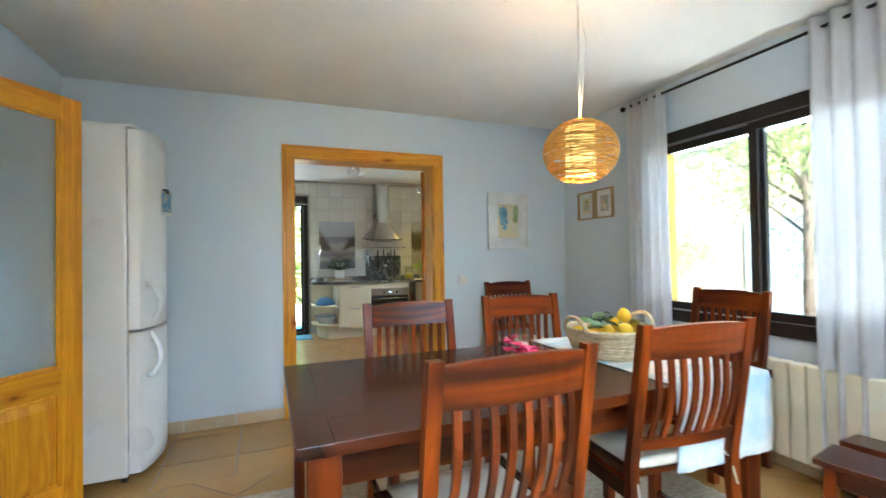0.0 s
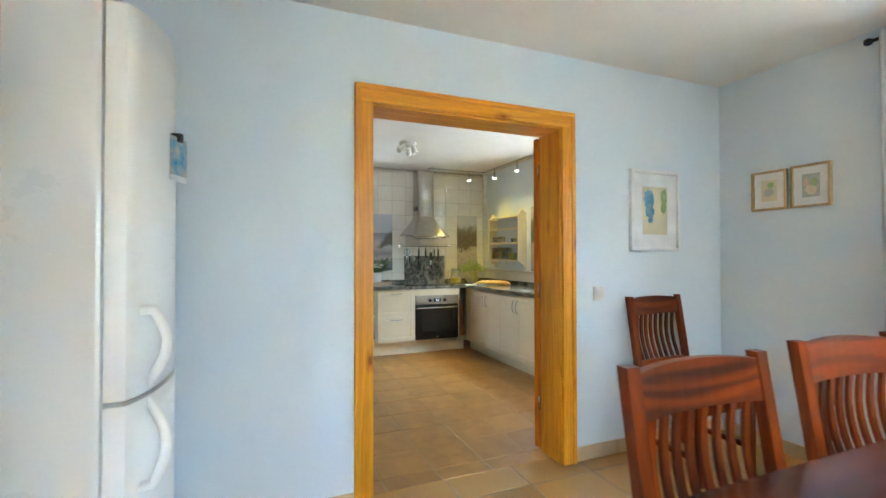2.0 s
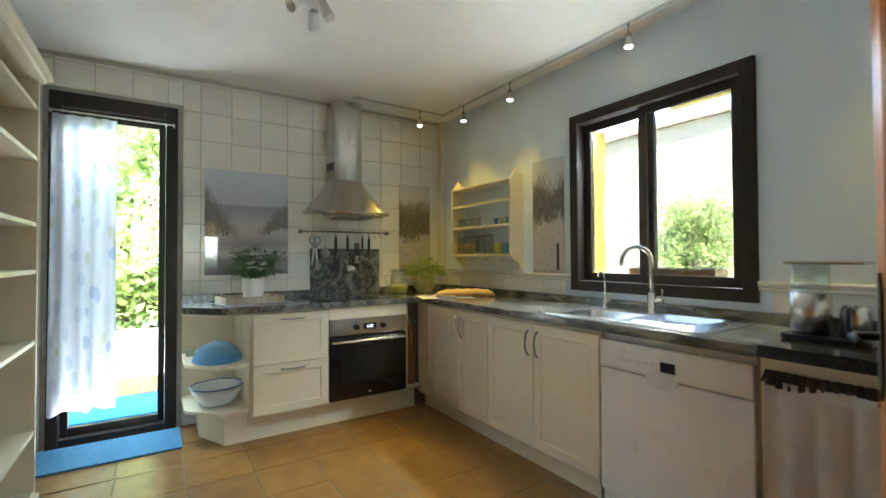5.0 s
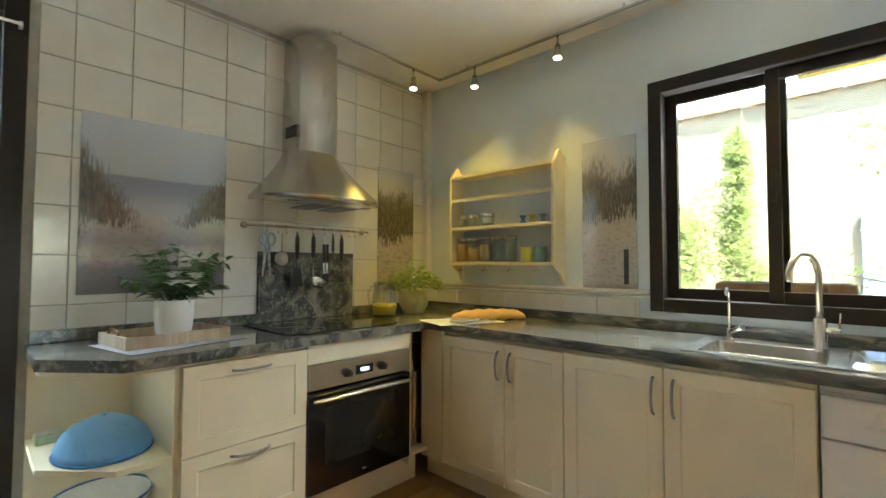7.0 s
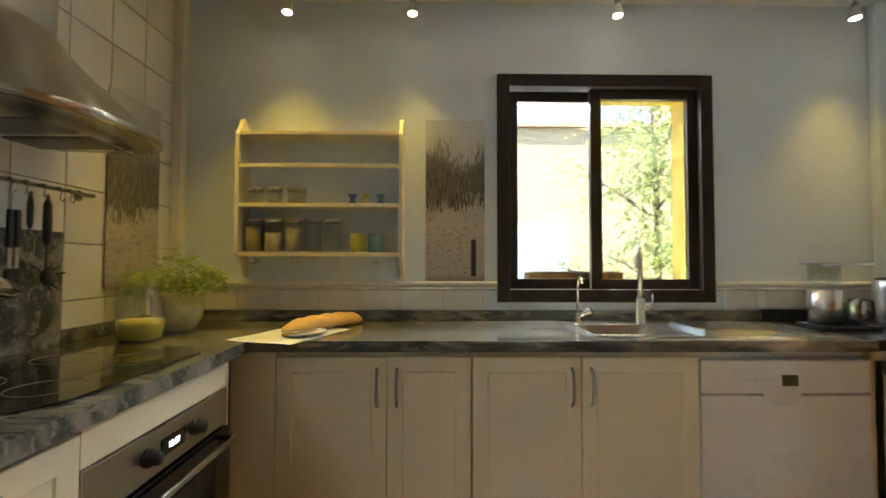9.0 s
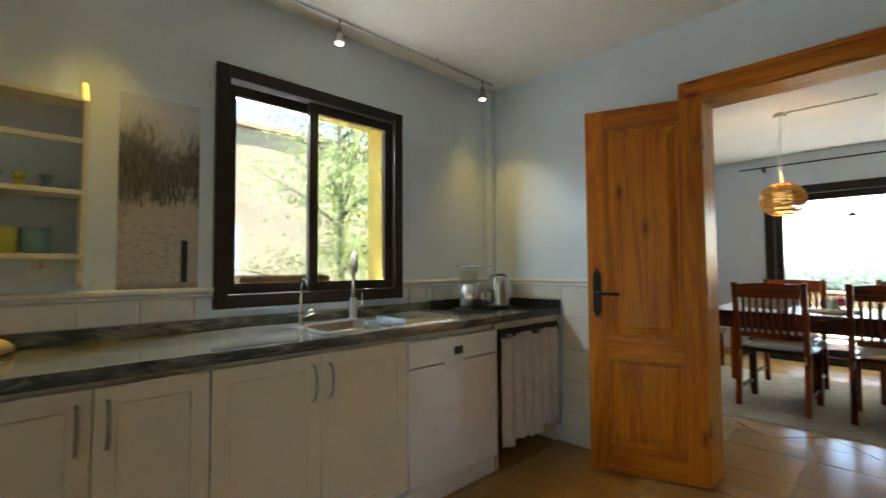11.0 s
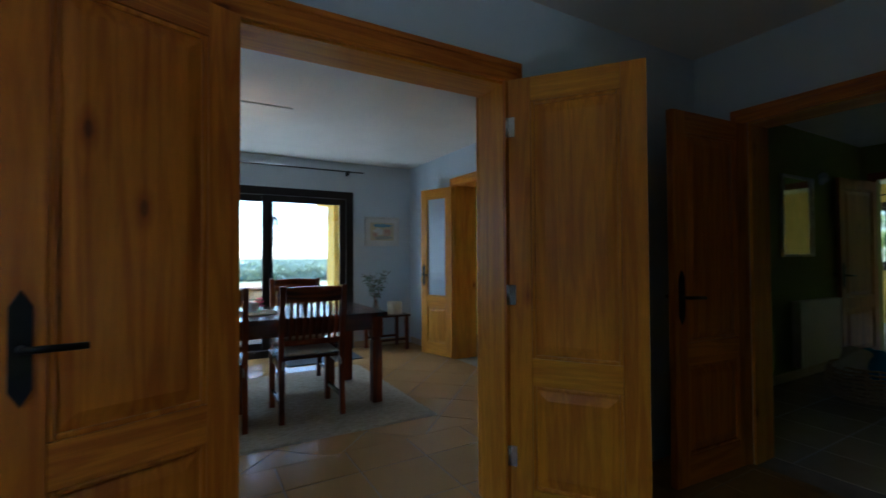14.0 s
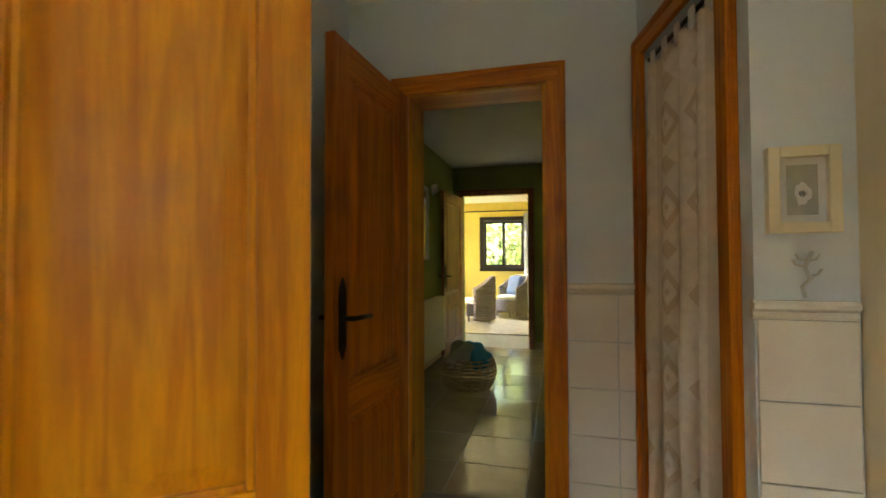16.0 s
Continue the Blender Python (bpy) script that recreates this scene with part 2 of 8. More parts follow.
GRANITE = stone("dark green granite", (0.035, 0.04, 0.038), (0.1, 0.11, 0.1), (0.42, 0.39, 0.32))
BLACK_STONE = mat("black polished stone", (0.012, 0.012, 0.013), 0.12, second=(0.03, 0.03, 0.03), scale=60)
ALU = mat("dark brown window metal", (0.022, 0.015, 0.012), 0.42, second=(0.028, 0.02, 0.015), scale=20, spec=0.3)
STEEL = mat("brushed steel", (0.62, 0.6, 0.57), 0.26, metal=1.0, second=(0.6, 0.58, 0.55), scale=40, stretch=(1, 1, 0.03), uneven=0.03)
CHROME = mat("chrome", (0.8, 0.8, 0.8), 0.1, metal=1.0)
IRON = mat("black wrought iron", (0.015, 0.014, 0.013), 0.5, metal=0.6, scale=40, bump=0.2)
BLACK_PLASTIC = mat("black plastic", (0.015, 0.015, 0.016), 0.35)
BLACK_GLASS = mat("black glass", (0.006, 0.006, 0.008), 0.06, coat=0.5)
WHITE_PLASTIC = mat("white plastic", (0.75, 0.74, 0.7), 0.35)
def thin_glass(name):
    """Thin clear glass: seen through, with a faint gloss."""
    m = bpy.data.materials.new(name)
    m.use_nodes = True
    nt = m.node_tree
    tr, gl, mx = nt.nodes.new("ShaderNodeBsdfTransparent"), nt.nodes.new("ShaderNodeBsdfGlossy"), nt.nodes.new("ShaderNodeMixShader")
    tr.inputs[0].default_value = (0.94, 0.96, 0.95, 1)
    gl.inputs["Roughness"].default_value = 0.03
    mx.inputs[0].default_value = 0.12
    nt.links.new(tr.outputs[0], mx.inputs[1])
    nt.links.new(gl.outputs[0], mx.inputs[2])
    nt.links.new(mx.outputs[0], nt.nodes["Material Output"].inputs[0])
    return m


CLEAR = thin_glass("clear glass")
# clear panes given a grey tint that dims the bright outdoors behind them
PANE = glass("dimming window glass", (0.19, 0.195, 0.19))
TERRACE_PANE = glass("terrace door glass", (0.4, 0.4, 0.395))
BRIGHT_PANE = glass("lightly dimming door glass", (0.62, 0.63, 0.62))
FROST = glass("frosted glass", (0.9, 0.96, 0.97), rough=0.45)
WHITE_CLOTH = mat("white cotton", (0.74, 0.74, 0.75), 0.9, second=(0.68, 0.68, 0.7), scale=30, bump=0.3, bump_scale=300)
OFFWHITE_CLOTH = mat("off-white cushion cotton", (0.66, 0.62, 0.52), 0.9, second=(0.6, 0.55, 0.45), scale=12, bump=0.3, bump_scale=250)


def sheer(m, colour, amount):
    """Lets light shine through cloth or leaves."""
    nt = m.node_tree
    tl, ms = nt.nodes.new("ShaderNodeBsdfTranslucent"), nt.nodes.new("ShaderNodeMixShader")
    tl.inputs[0].default_value = (*colour, 1)
    ms.inputs[0].default_value = amount
    nt.links.new(nt.nodes["Principled BSDF"].outputs[0], ms.inputs[1])
    nt.links.new(tl.outputs[0], ms.inputs[2])
    nt.links.new(ms.outputs[0], nt.nodes["Material Output"].inputs[0])
    return m


# ---- building blocks ----
def box(bm, x0, x1, y0, y1, z0, z1, bevel=0.0, m=None):
    """A box into bm, with rounded edges where bevel is given, moved by m."""
    t = bmesh.new()
    bmesh.ops.create_cube(t, size=1.0)
    for v in t.verts:
        v.co = Vector(((x0 + x1) / 2 + v.co.x * (x1 - x0), (y0 + y1) / 2 + v.co.y * (y1 - y0), (z0 + z1) / 2 + v.co.z * (z1 - z0)))
    if bevel:
        bmesh.ops.bevel(t, geom=t.edges[:], offset=bevel, segments=2, affect="EDGES", profile=0.6)
    return join(bm, t, m)


def join(bm, t, m=None):
    if m is not None:
        bmesh.ops.transform(t, matrix=m, verts=t.verts)
    seen = {v: bm.verts.new(v.co) for v in t.verts}
    for f in t.faces:
        try:
            bm.faces.new([seen[v] for v in f.verts]).smooth = f.smooth
        except ValueError:
            pass
    t.free()
    return bm


def cyl(bm, x, y, z0, z1, r0, r1=None, seg=20, m=None, caps=True):
    """An upright round piece from z0 to z1."""
    t = bmesh.new()
    r1 = r0 if r1 is None else r1
    bmesh.ops.create_cone(t, cap_ends=caps, segments=seg, radius1=r0, radius2=r1, depth=z1 - z0)
    for v in t.verts:
        v.co += Vector((x, y, (z0 + z1) / 2))
    for f in t.faces:
        f.smooth = len(f.verts) == 4
    return join(bm, t, m)


def lathe(bm, profile, seg=24, m=None):
    """A turned piece: (radius, z) pairs from the bottom up."""
    t = bmesh.new()
    rings = []
    for r, z in profile:
        rings.append([t.verts.new((r * math.cos(2 * math.pi * i / seg), r * math.sin(2 * math.pi * i / seg), z)) for i in range(seg)])
    for a, b in zip(rings, rings[1:]):
        for i in range(seg):
            f = t.faces.new((a[i], a[(i + 1) % seg], b[(i + 1) % seg], b[i]))
            f.smooth = True
    if profile[0][0] > 0.0005:
        t.faces.new(list(reversed(rings[0])))
    if profile[-1][0] > 0.0005:
        t.faces.new(rings[-1])
    bmesh.ops.remove_doubles(t, verts=t.verts, dist=0.00005)
    return join(bm, t, m)


def tube(bm, points, r, seg=10, m=None, taper=None):
    """A round bar along points; taper gives the radius at its end."""
    t = bmesh.new()
    pts = [Vector(p) for p in points]
    rings, side = [], None
    for i, p in enumerate(pts):
        d = (pts[min(i + 1, len(pts) - 1)] - pts[max(i - 1, 0)]).normalized()
        if side is None:
            side = d.orthogonal().normalized()
        side = (side - d * side.dot(d)).normalized()
        up = d.cross(side)
        rad = r if taper is None else r + (taper - r) * i / (len(pts) - 1)
        rings.append([t.verts.new(p + (side * math.cos(a) + up * math.sin(a)) * rad) for a in (2 * math.pi * k / seg for k in range(seg))])
    for a, b in zip(rings, rings[1:]):
        for k in range(seg):
            t.faces.new((a[k], a[(k + 1) % seg], b[(k + 1) % seg], b[k])).smooth = True
    t.faces.new(list(reversed(rings[0])))
    t.faces.new(rings[-1])
    return join(bm, t, m)


def prism(bm, outline, z0, z1, bevel=0.0, m=None):
    """An upright slab over an outline of (x, y) pairs."""
    t = bmesh.new()
    low = [t.verts.new((x, y, z0)) for x, y in outline]
    high = [t.verts.new((x, y, z1)) for x, y in outline]
    n = len(outline)
    t.faces.new(list(reversed(low)))
    t.faces.new(high)
    for i in range(n):
        t.faces.new((low[i], low[(i + 1) % n], high[(i + 1) % n], high[i]))
    if bevel:
        bmesh.ops.bevel(t, geom=t.edges[:], offset=bevel, segments=2, affect="EDGES", profile=0.6)
    bmesh.ops.recalc_face_normals(t, faces=t.faces)
    return join(bm, t, m)


def part(name, bm, material, parent=None, label=""):
    """Links a bmesh as one mesh object, under a thing or a part."""
    me = bpy.data.meshes.new(name)
    bmesh.ops.recalc_face_normals(bm, faces=bm.faces)
    bm.to_mesh(me)
    bm.free()
    me.materials.append(material)
    ob = new(name, me)
    if parent is not None:
        ob.parent = parent
    if label:
        ob["label"] = label
    return ob


def thing(name, label, category, m=None, group="", kind=""):
    """An empty at a thing's base, for its parts."""
    ob = new(name)
    ob.empty_display_size = 0.1
    ob.matrix_world = m or Matrix()
    return tagged(ob, label, category, group, kind)


def B():
    return bmesh.new()


def boxes(*rows, bevel=0.0):
    bm = B()
    for r in rows:
        box(bm, *r, bevel=bevel)
    return bm


def wall(name, label, material, x0, x1, y0, y1, z0, z1, holes=()):
    """A wall with openings (a0, a1, z0, z1) along its longer side."""
    along_x = (x1 - x0) > (y1 - y0)
    a0, a1 = (x0, x1) if along_x else (y0, y1)
    us = sorted({a0, a1, *[h[0] for h in holes], *[h[1] for h in holes]})
    vs = sorted({z0, z1, *[h[2] for h in holes], *[h[3] for h in holes]})
    bm = B()
    for u0, u1 in zip(us, us[1:]):
        for v0, v1 in zip(vs, vs[1:]):
            u, v = (u0 + u1) / 2, (v0 + v1) / 2
            if any(h[0] < u < h[1] and h[2] < v < h[3] for h in holes):
                continue
            if along_x:
                box(bm, u0, u1, y0, y1, v0, v1)
            else:
                box(bm, x0, x1, u0, u1, v0, v1)
    bmesh.ops.remove_doubles(bm, verts=bm.verts, dist=0.0001)
    pairs = {}
    for f in bm.faces:
        pairs.setdefault(frozenset(f.verts), []).append(f)
    bmesh.ops.delete(bm, geom=[f for fs in pairs.values() if len(fs) > 1 for f in fs], context="FACES_ONLY")
    return tagged(part(name, bm, material), label, "wall", kind="structure")


# ---- the shell ----
CEIL = 2.45
XL, XD, XK, XW = -2.03, 1.95, 2.01, -2.12   # walls: dining west, dining east, kitchen east, kitchen west
YS, YK, T = -3.85, 3.74, 0.2                # dining south wall, kitchen north wall, thickness of the wall between
XP, YP = -1.39, 1.67                        # the larder's corner in the kitchen
OUT = 0.28


def setting(ob, label, category):
    return tagged(ob, label, category, kind="structure")


wall("wall_middle", "pale blue painted wall with a double doorway", BLUE, -2.32, XK + OUT, 0.0, T, 0, CEIL, [(-0.59, 0.575, 0, 2.02)])
wall("wall_dining_east", "pale blue painted wall with a wide sliding window", BLUE, XD, XD + OUT, YS - OUT, 0.0, 0, CEIL, [(-2.65, -1.02, 0.765, 2.06)])
wall("wall_dining_south", "pale blue painted wall with a sliding terrace door", BLUE, -2.31, XD, YS - OUT, YS, 0, CEIL, [(-1.16, 0.99, 0, 2.05)])
wall("wall_dining_west", "pale blue painted wall with a glazed double doorway", BLUE, XL - OUT, XL, YS, 0.0, 0, CEIL, [(-2.62, -1.38, 0, 2.06)])
wall("wall_kitchen_east", "pale blue painted kitchen wall with a sliding window", BLUE, XK, XK + OUT, T, YK + OUT, 0, CEIL, [(1.095, 2.115, 0.973, 2.05)])
wall("wall_kitchen_north", "kitchen wall behind tiles, with a glazed garden door", GROUT, XW, XK, YK, YK + OUT, 0, CEIL, [(-0.86, -0.18, 0, 2.2)])
wall("wall_kitchen_west", "pale blue painted wall with a doorway to the hall", BLUE, XW - 0.2, XW, T, YK + OUT, 0, CEIL, [(0.51, 1.15, 0, 1.97)])
LARDER = pose(XW, YP - 0.14, 0, 0, 0, 11.5)
wall("wall_larder_front", "pale blue painted larder wall with a curtained doorway", BLUE, 0, 0.74, 0, 0.12, 0, CEIL, [(0.07, 0.62, 0, 2.02)]).matrix_world = LARDER
wall("wall_larder_side", "pale blue painted side wall of the larder", BLUE, XP - 0.12, XP, YP + 0.0, YK, 0, CEIL)
setting(part("ceiling", boxes((-2.32, XK + OUT, YS - OUT, YK + OUT, CEIL, CEIL + 0.15)), WHITE_PLASTER), "white rough-plastered ceiling", "ceiling")
floor = setting(part("floor", boxes((-2.32, XK + OUT, YS - OUT, YK + OUT, -0.1, -0.0035)), GROUT_F), "tiled floor with grey joints", "floor")

# hall and the yellow room at its end
HX0, HX1, HY0, HY1 = -6.1, XW - 0.2, -0.2, 1.75
wall("wall_hall_south", "olive green painted hall wall", GREEN, HX0, HX1, HY0 - 0.12, HY0, 0, CEIL)
wall("wall_hall_north", "olive green painted hall wall", GREEN, HX0, HX1, HY1, HY1 + 0.12, 0, CEIL)
wall("wall_hall_end", "olive green painted wall with a doorway", GREEN, HX0 - 0.14, HX0, -2.3, 3.0, 0, CEIL, [(-0.07, 0.83, 0, 2.06)])
wall("wall_room_west", "yellow painted wall with two windows", YELLOW, -10.2, -9.95, -2.3, 3.0, 0, CEIL, [(-0.46, 0.54, 0.95, 2.1), (-1.75, -0.95, 0.95, 2.1)])
# its opening is added out of view, to let sunlight brighten the room
wall("wall_room_south", "yellow painted wall", YELLOW, -9.95, HX0 - 0.14, -2.3, -2.15, 0, CEIL, [(-8.6, -7.9, 0.7, 2.1)])
wall("wall_room_north", "yellow painted wall", YELLOW, -9.95, HX0 - 0.14, 2.85, 3.0, 0, CEIL)
setting(part("ceiling_hall", boxes((-10.2, -2.32, -2.3, 3.0, CEIL, CEIL + 0.15)), WHITE_PLASTER), "white plastered ceiling of hall and room", "ceiling")
hall_floor = setting(part("floor_hall", boxes((-10.2, -2.32, -2.3, 3.0, -0.1, -0.006)), GROUT), "pale tiled floor of the hall", "floor")
setting(part("wall_hall_face", boxes((-2.324, -2.32, HY0, 0.42, 0, CEIL), (-2.324, -2.32, 1.24, HY1, 0, CEIL), (-2.324, -2.32, 0.42, 1.24, 2.06, CEIL)), GREEN), "olive green painted face of the hall wall", "wall")

# room behind the glazed doors, dim, with a plain wall
wall("wall_lounge_west", "yellow painted wall of the next room", YELLOW, -4.6, -4.48, -3.9, -0.33, 0, CEIL)
# unseen south opening, added so that daylight reaches the frosted door panes
wall("wall_lounge_south", "yellow painted wall of the next room", YELLOW, -4.48, -2.31, -4.0, -3.86, 0, CEIL, [(-4.2, -3.7, 0.9, 2.1)])
setting(part("ceiling_lounge", boxes((-4.6, -2.32, -4.0, -2.3, CEIL, CEIL + 0.15)), WHITE_PLASTER), "white plastered ceiling of the next room", "ceiling")
setting(part("floor_lounge", boxes((-4.6, -2.32, -4.0, -2.3, -0.1, -0.006)), FLOOR_D), "tiled floor of the next room", "floor")


# ---- window and door frames ----
def casing(name, label, material, across, axis, c0, c1, top, face, out, width=0.09, thick=0.022, parent=None):
    """A moulded door casing on a wall's face: two uprights and a head. axis: the way that the wall runs; out: +1 or -1, away from the wall."""
    rig = thing(name, label, "door frame", kind="structure")
    def piece(nm, a0, a1, z0, z1, lo, hi, mt):
        f0, f1 = sorted((face + out * lo, face + out * hi))
        bm = B()
        if axis == "x":
            box(bm, a0, a1, f0, f1, z0, z1, 0.004)
        else:
            box(bm, f0, f1, a0, a1, z0, z1, 0.004)
        return bm, nm, mt
    for a0, a1, inner in ((c0 - width, c0, 1), (c1, c1 + width, -1)):
        bm, nm, mt = piece("upright", a0, a1, 0, top, 0.001, thick, material)
        e0, e1 = (a0 + 0.004, a0 + 0.03) if inner == 1 else (a1 - 0.03, a1 - 0.004)
        b2, _, _ = piece("bead", e0, e1, 0, top + width * 0.7, thick - 0.004, thick + 0.009, material)
        join(bm, b2)
        part(nm, bm, mt, rig)
    bm, nm, mt = piece("head", c0 - width, c1 + width, top, top + width, 0.001, thick, across)
    b2, _, _ = piece("bead", c0 - width + 0.004, c1 + width - 0.004, top + width - 0.03, top + width - 0.004, thick - 0.004, thick + 0.009, across)
    join(bm, b2)
    part(nm, bm, mt, rig)
    return rig


c = casing("door_frame_dining", "varnished knotty pine casing round the double doorway", PINE, PINE_X, "x", -0.58, 0.565, 2.012, 0.0, -1, 0.093)
part("jamb", boxes((-0.594, -0.58, 0.001, T, 0, 2.002), bevel=0.002), PINE, c)
part("jamb", boxes((0.557, 0.575, 0.001, T, 0, 2.002), bevel=0.002), PINE, c)
part("lintel", boxes((-0.59, 0.575, 0.001, T, 2.002, 2.02), bevel=0.002), PINE_X, c)
casing("door_frame_kitchen", "varnished knotty pine casing on the kitchen side, darker red", PINE_K, PINE_KX, "x", -0.58, 0.565, 2.012, T, 1, 0.1)
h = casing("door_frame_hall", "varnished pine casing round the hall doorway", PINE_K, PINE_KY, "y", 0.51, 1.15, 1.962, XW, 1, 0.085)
part("jamb", boxes((XW - 0.2, XW, 0.51, 0.526, 0, 1.955)), PINE, h)
part("jamb", boxes((XW - 0.2, XW, 1.134, 1.15, 0, 1.955)), PINE, h)
part("lintel", boxes((XW - 0.2, XW, 0.51, 1.15, 1.955, 1.97)), PINE_Y, h)
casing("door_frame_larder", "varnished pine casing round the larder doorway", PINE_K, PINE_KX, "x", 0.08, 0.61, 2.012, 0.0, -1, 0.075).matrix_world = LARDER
g = casing("door_frame_lounge", "varnished pine casing round the glazed double doorway", PINE, PINE_Y, "y", -2.61, -1.39, 2.05, XL, 1, 0.08)
part("jamb", boxes((XL - OUT, XL, -2.62, -2.6, 0, 2.04)), PINE, g)
part("jamb", boxes((XL - OUT, XL, -1.4, -1.38, 0, 2.04)), PINE, g)
part("lintel", boxes((XL - OUT, XL, -2.62, -1.38, 2.04, 2.06)), PINE_Y, g)
casing("door_frame_room", "brown-stained casing round the far doorway", BROWN_DOOR, BROWN_DOOR, "y", -0.06, 0.82, 2.05, HX0, 1, 0.08)


def sliding_window(name, label, axis, face, a0, a1, z0, z1, deep, sign, mid=None, bar=0.065, sill=True, sash=0.05):
    """A dark two-leaf sliding window set in an opening. axis: the way that the wall runs; face: the room's wall face; sign: the way out."""
    rig = thing(name, label, "window", kind="structure")
    def bx3(bm, p0, p1, q0, q1, d0, d1, bev=0.004):
        f0, f1 = sorted((face + sign * d0, face + sign * d1))
        if axis == "x":
            box(bm, p0, p1, f0, f1, q0, q1, bev)
        else:
            box(bm, f0, f1, p0, p1, q0, q1, bev)
    mid = (a0 + a1) / 2 if mid is None else mid
    for p0, p1, q0, q1 in ((a0 - 0.03, a0 + bar, z0 - 0.03, z1 + 0.03), (a1 - bar, a1 + 0.03, z0 - 0.03, z1 + 0.03), (a0 + bar, a1 - bar, z1 - bar, z1 + 0.03), (a0 + bar, a1 - bar, z0 - 0.03, z0 + bar)):
        fr = B()
        bx3(fr, p0, p1, q0, q1, -0.022, deep)
        part("frame_bar", fr, ALU, rig)
    for i, (b0, b1, d0) in enumerate(((a0 + bar + 0.001, mid + sash - 0.015, 0.012), (mid - sash + 0.015, a1 - bar - 0.001, 0.05))):
        s = B()
        w = sash
        lo, hi = z0 + bar + 0.001, z1 - bar - 0.001
        for p0, p1, q0, q1 in ((b0, b0 + w, lo, hi), (b1 - w, b1, lo, hi), (b0 + w, b1 - w, hi - w, hi), (b0 + w, b1 - w, lo, lo + w)):
            bx3(s, p0, p1, q0, q1, d0, d0 + 0.034, 0.003)
        leaf = part("sash", s, ALU, rig)
        gl = B()
        bx3(gl, b0 + w, b1 - w, lo + w, hi - w, d0 + 0.014, d0 + 0.02, 0)
        pane = part("pane", gl, TERRACE_PANE if name == "terrace_door" else PANE, leaf)
        pane.visible_shadow = False
        k = B()
        kx = b1 - 0.025 if i == 0 else b0 + 0.025
        bx3(k, kx - 0.008, kx + 0.008, (z0 + z1) / 2 - 0.07, (z0 + z1) / 2 + 0.07, d0 - 0.008, d0 + 0.002, 0.003)
        part("latch", k, BLACK_PLASTIC, leaf)
    # ochre reveal outside the frame
    lim = OUT + 0.004
    for p0, p1, q0, q1 in ((a0 - 0.001, a0 + 0.02, z0, z1), (a1 - 0.02, a1 + 0.001, z0, z1), (a0 + 0.02, a1 - 0.02, z1 - 0.02, z1 + 0.001)):
        rv = B()
        bx3(rv, p0, p1, q0, q1, deep + 0.001, lim, 0)
        part("reveal", rv, REVEAL, rig, "ochre yellow rendered reveal")
    if sill:
        sb = B()
        bx3(sb, a0 + 0.02, a1 - 0.02, z0 - 0.02, z0 + 0.02, deep + 0.001, OUT + 0.03, 0.004)
        part("window_sill", sb, REVEAL, rig)
    return rig


sliding_window("window_kitchen", "dark brown metal sliding window over the sink", "y", XK, 1.095, 2.115, 0.973, 2.05, 0.1, 1, mid=1.635, bar=0.032)
sliding_window("window_dining", "dark brown metal sliding window beside white curtains", "y", XD, -2.65, -1.02, 0.765, 2.06, 0.1, 1, mid=-1.835, bar=0.05)
sliding_window("terrace_door", "dark brown metal sliding terrace door with glass panes", "x", YS, -1.16, 0.99, 0.02, 2.03, 0.1, -1, mid=-0.13, sill=False, sash=0.08)
sliding_window("window_room", "dark framed window in the yellow room", "y", -9.95, -0.46, 0.54, 0.95, 2.1, 0.1, -1)
sliding_window("window_room", "narrow dark framed window in the yellow room", "y", -9.95, -1.75, -0.95, 0.95, 2.1, 0.1, -1)

# garden door: a dark metal frame with a glazed leaf
gd = thing("garden_door", "dark metal garden door with a full glass pane", "door", kind="structure")
for q in ((-0.86, -0.8, 0, 2.2), (-0.25, -0.18, 0, 2.2), (-0.8, -0.25, 2.11, 2.2), (-0.8, -0.25, 0.0, 0.05)):
    part("frame_bar", boxes((q[0], q[1], YK - 0.03, YK + 0.09, q[2], q[3]), bevel=0.004), ALU, gd)
for q in ((-0.799, -0.76, 0.051, 2.109), (-0.29, -0.251, 0.051, 2.109), (-0.76, -0.29, 2.05, 2.109), (-0.76, -0.29, 0.051, 0.1)):
    part("sash_bar", boxes((q[0], q[1], YK + 0.02, YK + 0.07, q[2], q[3]), bevel=0.003), ALU, gd)
gp = part("pane", boxes((-0.76, -0.29, YK + 0.042, YK + 0.048, 0.1, 2.05)), BRIGHT_PANE, gd)
gp.visible_shadow = False
bm = B()
tube(bm, [(-0.78, YK + 0.02, 1.02), (-0.78, YK - 0.03, 1.02), (-0.74, YK - 0.035, 1.02), (-0.68, YK - 0.033, 1.02)], 0.009, 8)
part("door_handle", bm, BLACK_PLASTIC, gd)


